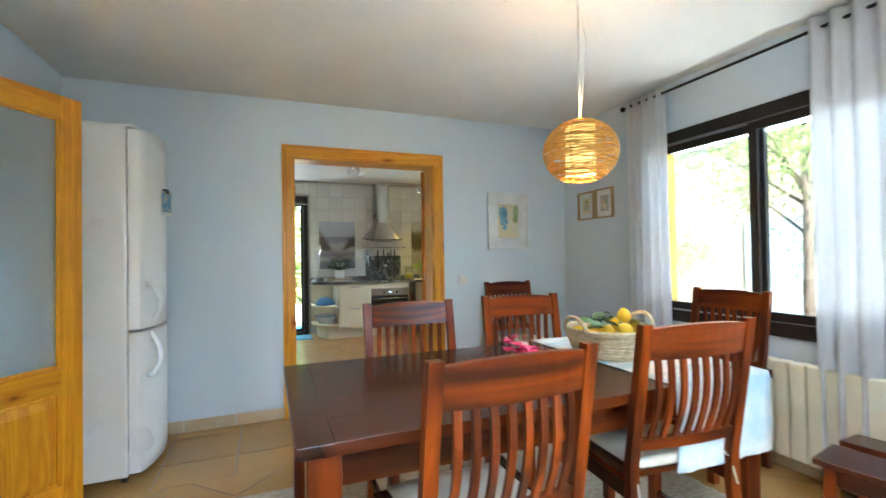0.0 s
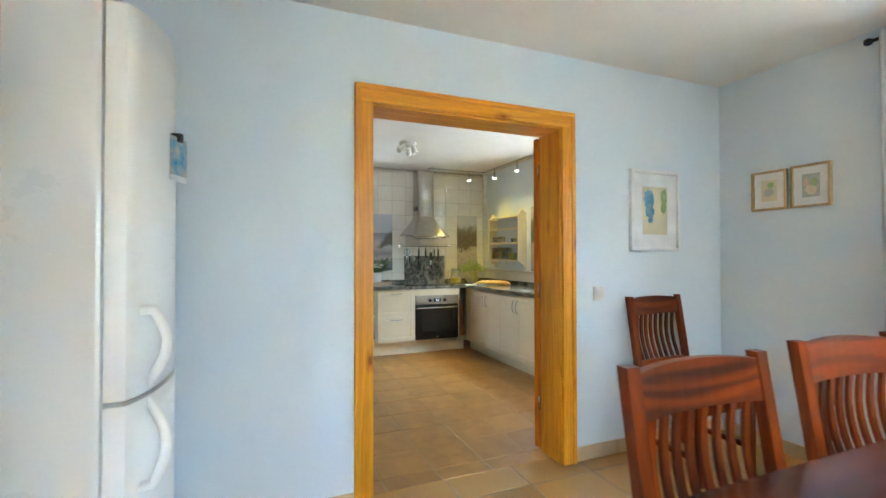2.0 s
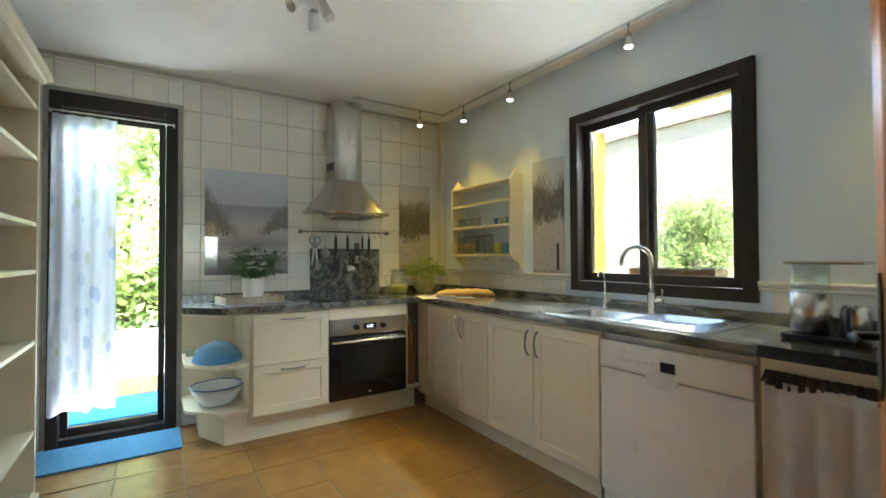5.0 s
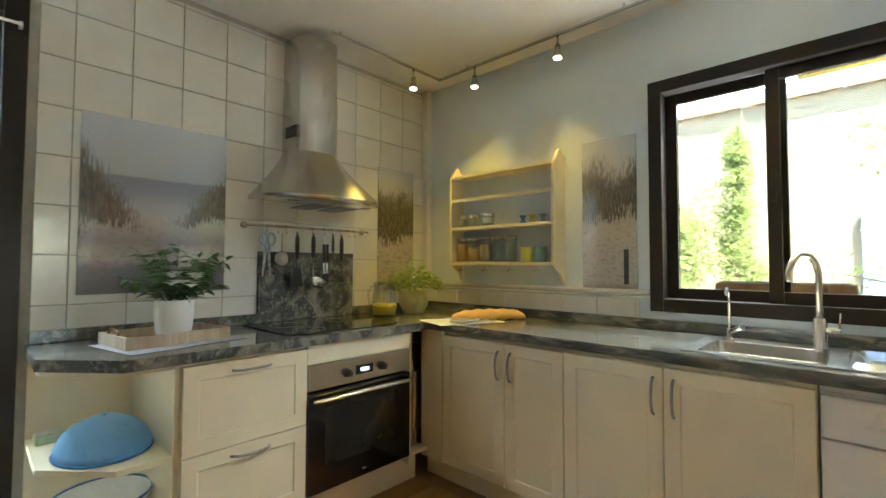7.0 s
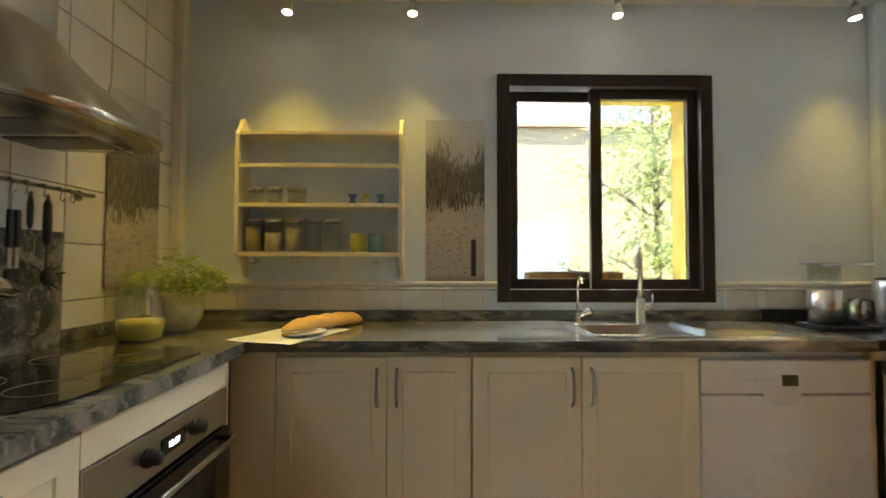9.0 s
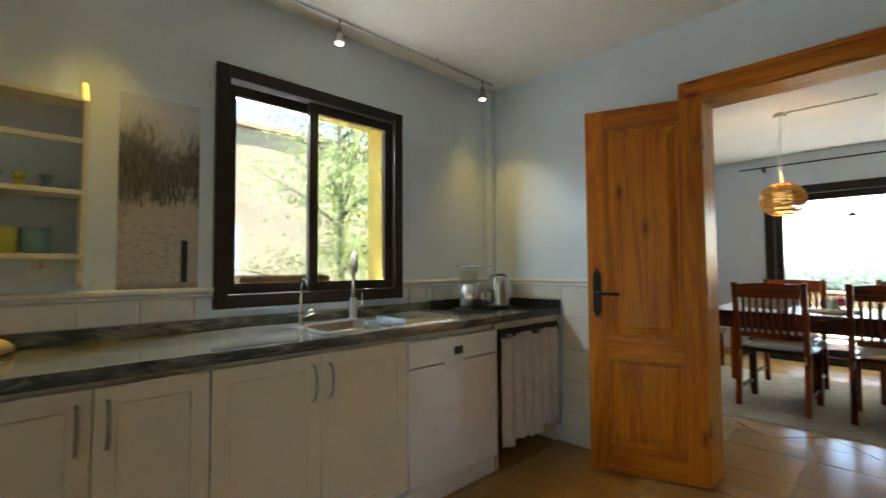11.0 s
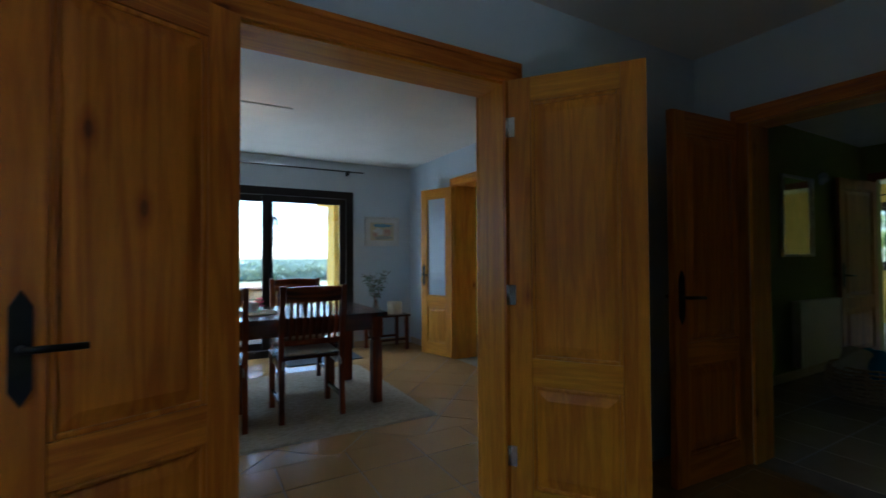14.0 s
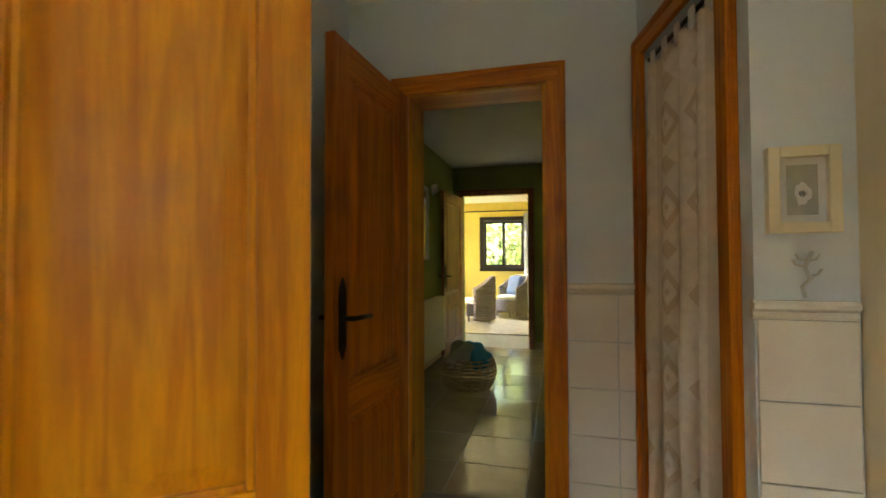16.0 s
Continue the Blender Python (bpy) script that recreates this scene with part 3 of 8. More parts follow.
def panel_door(name, label, width, height, m, material=PINE, glazed=False, handle_side=1, latch_z=0.98, keyplate=True, lever=True):
    """A framed leaf, hinged at its local x = 0 and running along +x, with raised panels or a frosted pane."""
    rig = thing(name, label, "door", m, kind="structure")
    s, th, z0 = 0.1, 0.038, 0.012
    mid = 0.62 if not glazed else 0.6
    for nm, x0, x1, a, b2 in (("stile", 0, s, z0, height), ("stile", width - s, width, z0, height)):
        part(nm, boxes((x0, x1, -th / 2, th / 2, a, b2), bevel=0.003), material, rig)
    for a, b2 in ((z0, z0 + 0.15), (mid, mid + 0.12), (height - 0.11, height)):
        part("rail", boxes((s, width - s, -th / 2, th / 2, a, b2), bevel=0.003), {PINE: PINE_X, PINE_K: PINE_KX, PINE_M: PINE_X}.get(material, material), rig)
    for a, b2, top in ((z0 + 0.15, mid, False), (mid + 0.12, height - 0.11, True)):
        if top and glazed:
            p = part("pane", boxes((s, width - s, -0.004, 0.004, a, b2)), FROST, rig, "frosted glass pane")
            p.visible_shadow = False
            for q in ((s, s + 0.014, a, b2), (width - s - 0.014, width - s, a, b2), (s + 0.014, width - s - 0.014, a, a + 0.014), (s + 0.014, width - s - 0.014, b2 - 0.014, b2)):
                part("bead", boxes((q[0], q[1], -0.014, 0.014, q[2], q[3]), bevel=0.003), material, rig)
            continue
        bm = B()
        box(bm, s, width - s, -0.005, 0.005, a, b2)
        for y in (-1, 1):
            outer = [bm.verts.new((x, y * 0.006, z)) for x, z in ((s + 0.022, a + 0.022), (width - s - 0.022, a + 0.022), (width - s - 0.022, b2 - 0.022), (s + 0.022, b2 - 0.022))]
            inner = [bm.verts.new((x, y * 0.015, z)) for x, z in ((s + 0.06, a + 0.06), (width - s - 0.06, a + 0.06), (width - s - 0.06, b2 - 0.06), (s + 0.06, b2 - 0.06))]
            for i in range(4):
                bm.faces.new((outer[i], outer[(i + 1) % 4], inner[(i + 1) % 4], inner[i]))
            bm.faces.new(inner)
        bmesh.ops.recalc_face_normals(bm, faces=bm.faces)
        part("panel", bm, material, rig)
        for q in ((s, s + 0.016, a, b2), (width - s - 0.016, width - s, a, b2), (s + 0.016, width - s - 0.016, a, a + 0.016), (s + 0.016, width - s - 0.016, b2 - 0.016, b2)):
            part("moulding", boxes((q[0], q[1], -0.016, 0.016, q[2], q[3]), bevel=0.006), material, rig)
    hx = width - s / 2
    for side in (1, -1) if lever else ():
        bm = B()
        y = side * th / 2
        if keyplate:
            outline = [(-0.022, -0.1), (-0.012, -0.118), (0, -0.14), (0.012, -0.118), (0.022, -0.1), (0.022, 0.1), (0.012, 0.118), (0, 0.14), (-0.012, 0.118), (-0.022, 0.1)]
            prism(bm, outline, 0, 0.006, 0, Matrix.Translation((hx, y, latch_z)) @ Matrix.Rotation(radians(90), 4, "X") @ Matrix.Translation((0, 0, 0 if side == -1 else -0.006)))
        tube(bm, [(hx, y, latch_z), (hx, y + side * 0.045, latch_z), (hx - 0.03, y + side * 0.052, latch_z), (hx - 0.12, y + side * 0.05, latch_z - 0.004)], 0.009)
        part("door_handle", bm, IRON, rig, "black wrought iron lever handle")
    for z in (0.3, 1.02, 1.78):
        bm = B()
        cyl(bm, -0.006, -th / 2 - 0.004, z - 0.045, z + 0.045, 0.007)
        box(bm, 0.0, 0.03, -th / 2 - 0.003, -th / 2, z - 0.045, z + 0.045)
        part("hinge", bm, STEEL, rig, "steel hinge")
    return rig


def leaf_pose(hx, hy, fx, fy):
    return pose(hx, hy, 0, 0, 0, math.degrees(math.atan2(fy - hy, fx - hx)))


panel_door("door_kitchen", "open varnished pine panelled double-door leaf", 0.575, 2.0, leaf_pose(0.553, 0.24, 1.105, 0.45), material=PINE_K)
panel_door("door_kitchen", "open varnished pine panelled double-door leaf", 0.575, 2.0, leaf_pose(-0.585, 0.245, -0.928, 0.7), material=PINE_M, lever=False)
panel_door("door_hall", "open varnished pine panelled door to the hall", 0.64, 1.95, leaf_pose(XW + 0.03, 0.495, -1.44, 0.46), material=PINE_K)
panel_door("door_lounge", "open pine door leaf with a frosted glass pane", 0.6, 2.03, leaf_pose(XL + 0.025, -1.37, -1.66, -0.88), glazed=True, lever=False)
panel_door("door_lounge", "open pine door leaf with a frosted glass pane", 0.52, 2.03, leaf_pose(XL + 0.025, -2.63, -1.86, -3.1), glazed=True)
panel_door("door_room", "open brown-stained panelled door at the hall's end", 0.8, 2.02, leaf_pose(HX0 + 0.03, -0.075, -5.3, -0.14), material=BROWN_DOOR)


# ---- skirting and wainscot ----
def skirting(rows, height=0.085):
    """Beige tile skirting along a wall: rows of (axis, face, sign, a0, a1)."""
    for axis, face, sign, a0, a1 in rows:
        n = max(1, round((a1 - a0) / 0.33))
        host = thing("baseboard", "beige tile skirting along the wall", "skirting", kind="structure")
        for i in range(n):
            p0, p1 = a0 + (a1 - a0) * i / n + 0.002, a0 + (a1 - a0) * (i + 1) / n - 0.002
            f0, f1 = sorted((face + sign * 0.001, face + sign * 0.012))
            part("tile", boxes((p0, p1, f0, f1, 0.001, height) if axis == "x" else (f0, f1, p0, p1, 0.001, height), bevel=0.003), SKIRT, host)


skirting([("x", 0.0, -1, XL + 0.02, -0.675), ("x", 0.0, -1, 0.66, XD - 0.02), ("y", XD, -1, YS + 0.02, -0.02), ("y", XL, 1, -1.3, -0.02), ("y", XL, 1, YS + 0.02, -2.71), ("x", YS, 1, XL + 0.02, -1.2), ("x", YS, 1, 1.03, XD - 0.02), ("y", HX0, 1, 0.92, HY1), ("x", HY0, 1, HX0 + 0.05, HX1)])


def tile_cap(axis, face, sign, a0, a1, z):
    """A rounded ceramic cap on top of wall tiles."""
    bm = B()
    n = 8
    prof = [(0.0, 0.0), (0.012, 0.0), (0.02, 0.008), (0.014, 0.018), (0.026, 0.026), (0.028, 0.038), (0.018, 0.046), (0.0, 0.046)]
    ring = []
    for a in (a0, a1):
        ring.append([bm.verts.new((a, face + sign * d, z + h) if axis == "x" else (face + sign * d, a, z + h)) for d, h in prof])
    for i in range(n):
        bm.faces.new((ring[0][i], ring[0][(i + 1) % n], ring[1][(i + 1) % n], ring[1][i]))
    bm.faces.new(ring[0])
    bm.faces.new(list(reversed(ring[1])))
    return setting(part("trim", bm, WALL_TILE), "cream ceramic cap on the wall tiles", "trim")


tile_cap("y", XK, -1, T, 1.063, 1.0)
tile_cap("y", XK, -1, 2.147, YK - 0.012, 1.0)
tile_cap("x", T, 1, 0.67, XK, 1.0)
tile_cap("y", XW, 1, 1.238, YP - 0.15, 1.03)
tile_cap("y", XP, 1, YP - 0.01, 1.88, 1.03)


# ---- dining room ----
def dining_chair_proto(label):
    """A slatted hardwood chair: origin on the floor under the seat's middle, facing -y."""
    ch = thing("dining_chair", label, "chair", group="dining chairs")
    w, d = 0.48, 0.43
    def lean(z):
        return 0.19 + max(0.0, z - 0.45) * 0.16 + max(0.0, 0.42 - z) * 0.1
    for sx in (-1, 1):
        bm = B()
        x = sx * (w / 2 - 0.02)
        prev = None
        ring = []
        for k in range(9):
            z = 0.98 * k / 8
            y = lean(z)
            ring.append([bm.verts.new((x + dx * 0.019, y + dy * 0.016, z)) for dx, dy in ((-1, -1), (1, -1), (1, 1), (-1, 1))])
        for a, b2 in zip(ring, ring[1:]):
            for i in range(4):
                bm.faces.new((a[i], a[(i + 1) % 4], b2[(i + 1) % 4], b2[i]))
        bm.faces.new(ring[0])
        bm.faces.new(ring[-1])
        part("leg", bm, ROSE, ch)
        bm = B()
        box(bm, x - 0.021, x + 0.021, -d / 2, -d / 2 + 0.042, 0, 0.43, 0.003)
        part("leg", bm, ROSE, ch)
        part("apron", boxes((x - 0.012, x + 0.012, -d / 2 + 0.042, lean(0.4) - 0.017, 0.37, 0.425), bevel=0.002), ROSE_Y, ch)
        part("stretcher", boxes((x - 0.01, x + 0.01, -d / 2 + 0.042, lean(0.14) - 0.017, 0.12, 0.15), bevel=0.002), ROSE_Y, ch)
    part("apron", boxes((-w / 2 + 0.042, w / 2 - 0.042, -d / 2 + 0.01, -d / 2 + 0.032, 0.37, 0.425), bevel=0.002), ROSE_X, ch)
    part("seat", boxes((-w / 2, w / 2, -d / 2 - 0.012, 0.172, 0.431, 0.452), bevel=0.005), ROSE_X, ch)
    def rail(z0, z1, bow, name):
        bm = B()
        rows = []
        for k in range(9):
            u = -1 + 2 * k / 8
            x = u * (w / 2 - 0.042)
            off = bow * (1 - u * u)
            rows.append([bm.verts.new((x, lean(z) + off + dy, z + (0.012 * (1 - u * u) if z == z1 and name == "top_rail" else 0))) for z, dy in ((z0, -0.012), (z0, 0.012), (z1, 0.012), (z1, -0.012))])
        for a, b2 in zip(rows, rows[1:]):
            for i in range(4):
                bm.faces.new((a[i], a[(i + 1) % 4], b2[(i + 1) % 4], b2[i])).smooth = False
        bm.faces.new(rows[0])
        bm.faces.new(rows[-1])
        part(name, bm, ROSE_RAIL, ch)
    rail(0.86, 0.965, 0.022, "top_rail")
    rail(0.545, 0.585, 0.012, "lower_rail")
    for i in range(8):
        u = -0.82 + 1.64 * i / 7
        x = u * (w / 2 - 0.042)
        bm = B()
        ring = []
        for k in range(7):
            s = k / 6
            z = 0.583 + 0.28 * s
            y = lean(z) + 0.02 * (1 - u * u) + 0.022 * math.sin(math.pi * s)
            ring.append([bm.verts.new((x + dx * 0.0105, y + dy * 0.006, z)) for dx, dy in ((-1, -1), (1, -1), (1, 1), (-1, 1))])
        for a, b2 in zip(ring, ring[1:]):
            for j in range(4):
                bm.faces.new((a[j], a[(j + 1) % 4], b2[(j + 1) % 4], b2[j]))
        bm.faces.new(ring[0])
        bm.faces.new(ring[-1])
        part("slat", bm, ROSE, ch)
    return ch


CHAIRS = [(-0.1, -1.69, 0), (0.57, -1.66, -3), (-0.225, -2.41, 182), (0.6, -2.27, 175), (1.58, -1.74, -90), (1.3, -0.29, 3)]
chair = dining_chair_proto("dark red hardwood dining chair with a slatted back")
chair.matrix_world = pose(CHAIRS[0][0], CHAIRS[0][1], 0.014, 0, 0, CHAIRS[0][2])
for i, (x, y, a) in enumerate(CHAIRS[1:]):
    cc = copy_thing(chair, pose(x, y, 0.014 if i < 4 else 0.001, 0, 0, a))
    if i == 4:
        cc["label"] = "dark red hardwood chair standing against the blue wall"


def cushion(m, label):
    """A tufted square seat cushion."""
    bm = B()
    n = 18
    grid = {}
    for side in (1, -1):
        for i in range(n + 1):
            for j in range(n + 1):
                u, v = -1 + 2 * i / n, -1 + 2 * j / n
                edge = max(0.0, (1 - abs(u) ** 4) * (1 - abs(v) ** 4))
                h = 0.03 * edge ** 0.5
                for tu, tv in ((-0.35, -0.35), (0.35, -0.35), (-0.35, 0.35), (0.35, 0.35)):
                    h -= 0.016 * math.exp(-((u - tu) ** 2 + (v - tv) ** 2) / 0.03)
                h = max(h, 0.002) + 0.004 * noise.noise((u * 3, v * 3, side)) * edge
                pinch = 1 - 0.05 * (1 - abs(u)) * (abs(v) > 0.95) - 0.05 * (1 - abs(v)) * (abs(u) > 0.95)
                on_rim = i in (0, n) or j in (0, n)
                key = (i, j, 0 if on_rim else side)
                if key not in grid:
                    grid[key] = bm.verts.new((u * 0.205 * pinch, v * 0.195 * pinch, 0.03 + side * h * (1 if side > 0 else 0.8)))
        for i in range(n):
            for j in range(n):
                f = [grid[(a, b2, 0 if (a in (0, n) or b2 in (0, n)) else side)] for a, b2 in ((i, j), (i + 1, j), (i + 1, j + 1), (i, j + 1))]
                bm.faces.new(f if side > 0 else list(reversed(f))).smooth = True
    ob = thing("seat_cushion", label, "cushion", m, group="seat cushions")
    part("pad", bm, OFFWHITE_CLOTH, ob)
    for sx in (-1, 1):
        bm = B()
        tube(bm, [(sx * 0.19, 0.175, 0.03), (sx * 0.205, 0.2, 0.02), (sx * 0.212, 0.225, -0.07)], 0.004, 5)
        part("tie", bm, OFFWHITE_CLOTH, ob)
    return ob


for i, (x, y, a) in enumerate(CHAIRS):
    cushion(pose(x, y, 0.459 if i < 5 else 0.446, 0, 0, a), "off-white tufted cotton cushion on a dining chair")

table = thing("dining_table", "long dark hardwood dining table on square legs", "table")
TX0, TX1, TY0, TY1 = -0.72, 1.1, -2.45, -1.53
for i in range(5):
    y0 = TY0 + (TY1 - TY0) * i / 5
    part("board", boxes((TX0 + 0.1, TX1 - 0.1, y0 + 0.0004, y0 + (TY1 - TY0) / 5 - 0.0004, 0.715, 0.75), bevel=0.0012), ROSE_X, table)
for x in (TX0, TX1 - 0.0995):
    part("end_board", boxes((x, x + 0.0995, TY0, TY1, 0.715, 0.75), bevel=0.003), ROSE_Y, table)
for x0, x1, y0, y1 in ((TX0 + 0.1, TX1 - 0.1, TY0 + 0.05, TY0 + 0.075), (TX0 + 0.1, TX1 - 0.1, TY1 - 0.075, TY1 - 0.05)):
    part("apron", boxes((x0, x1, y0, y1, 0.61, 0.714), bevel=0.003), ROSE_X, table)
for x in (TX0 + 0.05, TX1 - 0.075):
    part("apron", boxes((x, x + 0.025, TY0 + 0.1, TY1 - 0.1, 0.61, 0.714), bevel=0.003), ROSE_Y, table)
for x in (TX0 + 0.03, TX1 - 0.12):
    for y in (TY0 + 0.03, TY1 - 0.12):
        bm = B()
        box(bm, x, x + 0.09, y, y + 0.09, 0.55, 0.714, 0.003)
        lathe(bm, [(0.045, 0.55), (0.038, 0.54), (0.043, 0.525), (0.036, 0.51)], 16, Matrix.Translation((x + 0.045, y + 0.045, 0)))
        box(bm, x + 0.006, x + 0.084, y + 0.006, y + 0.084, 0.014, 0.515, 0.004)
        part("leg", bm, ROSE, table)

RUNNER = mat("white runner with pale blue brush marks", (0.72, 0.74, 0.74), 0.9, second=(0.42, 0.58, 0.68), scale=5, amount=0.35, bump=0.2, bump_scale=220, stretch=(1, 4, 1))
bm = B()
rows = []
n = 40
for i in range(n + 1):
    s = i / n
    length = 0.92 + 0.3 + 0.02
    d = s * length
    if d < 0.93:
        y, z = TY1 + 0.005 - d, 0.7535
    else:
        over = d - 0.93
        ang = min(over / 0.02, math.pi / 2)
        y, z = TY0 - 0.004 - 0.008 * math.sin(ang), 0.7535 - max(0.0, over - 0.004)
    wave = 0.006 * math.sin(i * 0.9)
    rows.append([bm.verts.new((0.56 + 0.5 * j / 10 + wave * 0.4, y - (0.012 * math.sin(j * 1.3) ** 2 if z < 0.74 else 0), z + 0.001 * math.sin(i * 1.3 + j))) for j in range(11)])
for a, b2 in zip(rows, rows[1:]):
    for j in range(10):
        bm.faces.new((a[j], a[j + 1], b2[j + 1], b2[j])).smooth = True
r = part("table_runner", bm, RUNNER)
md = r.modifiers.new("thick", "SOLIDIFY")
md.thickness, md.offset = 0.0016, 1
tagged(r, "white cotton runner with pale blue strokes over the table", "table runner")

# woven basket with lemons
STRAW = mat("pale woven palm leaf", (0.62, 0.53, 0.36), 0.8, second=(0.45, 0.36, 0.2), scale=40, bump=0.6, bump_scale=120)
LEMON = mat("lemon peel", (0.8, 0.55, 0.03), 0.4, second=(0.75, 0.48, 0.02), scale=8, bump=0.3, bump_scale=160)
LEAF = mat("dark green leaf", (0.04, 0.09, 0.02), 0.45, second=(0.07, 0.13, 0.03), scale=9)
LEAF_LIGHT = mat("fresh green leaf", (0.14, 0.24, 0.04), 0.5, second=(0.09, 0.17, 0.03), scale=9)
bk = thing("lemon_basket", "pale woven palm basket filled with lemons", "basket", pose(0.7, -1.98, 0.7565))
for k in range(9):
    bm = B()
    z = 0.008 + 0.0145 * k
    rr = 0.15 + 0.045 * (k / 8) ** 0.8
    pts = [((rr + 0.003 * (j % 2)) * math.cos(2 * math.pi * j / 40), (rr + 0.003 * (j % 2)) * math.sin(2 * math.pi * j / 40), z + 0.002 * ((j + k) % 2)) for j in range(41)]
    tube(bm, pts, 0.0085, 6)
    part("coil", bm, STRAW, bk)
bm = B()
cyl(bm, 0, 0, 0.001, 0.012, 0.15, 0.155, 32)
part("base", bm, STRAW, bk)
for sx in (-1, 1):
    bm = B()
    tube(bm, [(sx * (0.19 + 0.012 * math.sin(math.pi * k / 10)), 0.075 * math.cos(math.pi * k / 10), 0.12 + 0.065 * math.sin(math.pi * k / 10)) for k in range(11)], 0.009, 8)
    part("handle", bm, STRAW, bk)


def citrus(x, y, z, a, tilt):
    bm = B()
    lathe(bm, [(0.0, -0.046), (0.008, -0.044), (0.016, -0.034), (0.027, -0.02), (0.032, 0.0), (0.028, 0.02), (0.017, 0.033), (0.008, 0.041), (0.0, 0.044)], 16)
    ob = part("lemon", bm, LEMON)
    ob.matrix_world = pose(x, y, z, tilt, 20, a)
    return tagged(ob, "ripe yellow lemon in the woven basket", "lemon", group="lemons in the basket")


for k, (dx, dy, dz) in enumerate(((0.08, 0.04, 0.13), (0.12, -0.03, 0.125), (0.03, -0.07, 0.12), (0.07, -0.02, 0.175), (-0.04, 0.06, 0.1), (-0.03, -0.02, 0.11), (0.02, 0.1, 0.11), (-0.1, -0.03, 0.09), (-0.08, 0.1, 0.09), (0.1, 0.1, 0.1), (0.0, 0.02, 0.05), (0.09, -0.09, 0.06), (-0.06, -0.1, 0.06), (0.0, 0.0, 0.08))):
    citrus(0.7 + dx, -1.98 + dy, 0.7565 + dz, k * 53, 60 + k * 31)


def leaf_mesh(bm, m, length, width, fold=0.25, segs=4):
    """One pointed leaf along +x with a folded midrib."""
    left, mid, right = [], [], []
    for i in range(segs + 1):
        s = i / segs
        wd = width * math.sin(math.pi * min(0.98, s ** 0.8)) / 2 + 0.0004
        droop = -0.25 * length * s * s
        mid.append(bm.verts.new(m @ Vector((length * s, 0, droop))))
        left.append(bm.verts.new(m @ Vector((length * s, wd, droop + wd * fold))))
        right.append(bm.verts.new(m @ Vector((length * s, -wd, droop + wd * fold))))
    for i in range(segs):
        bm.faces.new((mid[i], mid[i + 1], left[i + 1], left[i])).smooth = True
        bm.faces.new((right[i], right[i + 1], mid[i + 1], mid[i])).smooth = True


rng = random.Random(5)
bm = B()
for k in range(16):
    a = rng.uniform(0, 360)
    leaf_mesh(bm, Matrix.Translation((rng.uniform(-0.12, 0.09), rng.uniform(-0.1, 0.1), 0.135 + rng.uniform(0, 0.03))) @ pose(0, 0, 0, rng.uniform(-30, 30), rng.uniform(-25, 10), a), 0.11, 0.045)
part("lemon_leaf", bm, LEAF, bk, "dark green lemon leaves among the fruit")

# woven mat, jar with candle and bougainvillea
ob = thing("place_mat", "round woven straw place mat on the table", "place mat", pose(0.24, -1.97, 0.7505))
for k in range(18):
    bm = B()
    rr = 0.008 + 0.0092 * k
    tube(bm, [(rr * math.cos(2 * math.pi * j / 36), rr * math.sin(2 * math.pi * j / 36), 0.005 + 0.0012 * (j % 2)) for j in range(37)], 0.0054, 5)
    part("coil", bm, STRAW, ob)
jar = thing("candle_jar", "clear glass jar with a white candle", "jar", pose(0.25, -1.93, 0.7625))
bm = B()
lathe(bm, [(0.05, 0.0), (0.056, 0.004), (0.058, 0.02), (0.058, 0.1), (0.06, 0.112), (0.057, 0.112), (0.0545, 0.1), (0.0545, 0.02), (0.05, 0.008), (0.0, 0.008)], 28)
part("jar", bm, CLEAR, jar)
bm = B()
lathe(bm, [(0.0, 0.0095), (0.034, 0.0095), (0.035, 0.012), (0.035, 0.075), (0.028, 0.078), (0.0, 0.075)], 20)
part("candle", bm, WHITE_PLASTIC, jar, "white wax candle")
PINK = mat("magenta bougainvillea bract", (0.72, 0.03, 0.14), 0.6, second=(0.6, 0.02, 0.2), scale=20)
fl = thing("bougainvillea_sprig", "sprig of magenta bougainvillea lying on the straw mat", "flowers", pose(0.24, -2.0, 0.762, 0, 0, -40))
bm = B()
tube(bm, [(-0.08, 0.08, 0.02), (0.0, 0.0, 0.045), (0.07, -0.085, 0.04), (0.12, -0.14, 0.015)], 0.003, 6)
part("stem", bm, LEAF, fl)
bm = B()
for k in range(34):
    s = rng.random()
    px, py, pz = -0.07 + 0.2 * s + rng.uniform(-0.035, 0.035), 0.05 - 0.19 * s + rng.uniform(-0.035, 0.035), 0.03 + rng.uniform(0, 0.055) * (1.2 - s)
    for q in range(3):
        leaf_mesh(bm, Matrix.Translation((px, py, pz)) @ pose(0, 0, 0, rng.uniform(-20, 20), -40 + rng.uniform(-15, 15), q * 120 + k * 37), 0.036, 0.042, 0.4, 3)
part("petal", bm, PINK, fl, "magenta papery petals")
bm = B()
for k in range(14):
    s = rng.random()
    leaf_mesh(bm, Matrix.Translation((-0.06 + 0.2 * s, 0.05 - 0.22 * s, 0.03)) @ pose(0, 0, 0, 0, rng.uniform(-30, 20), rng.uniform(0, 360)), 0.05, 0.025)
part("leaf", bm, LEAF_LIGHT, fl)

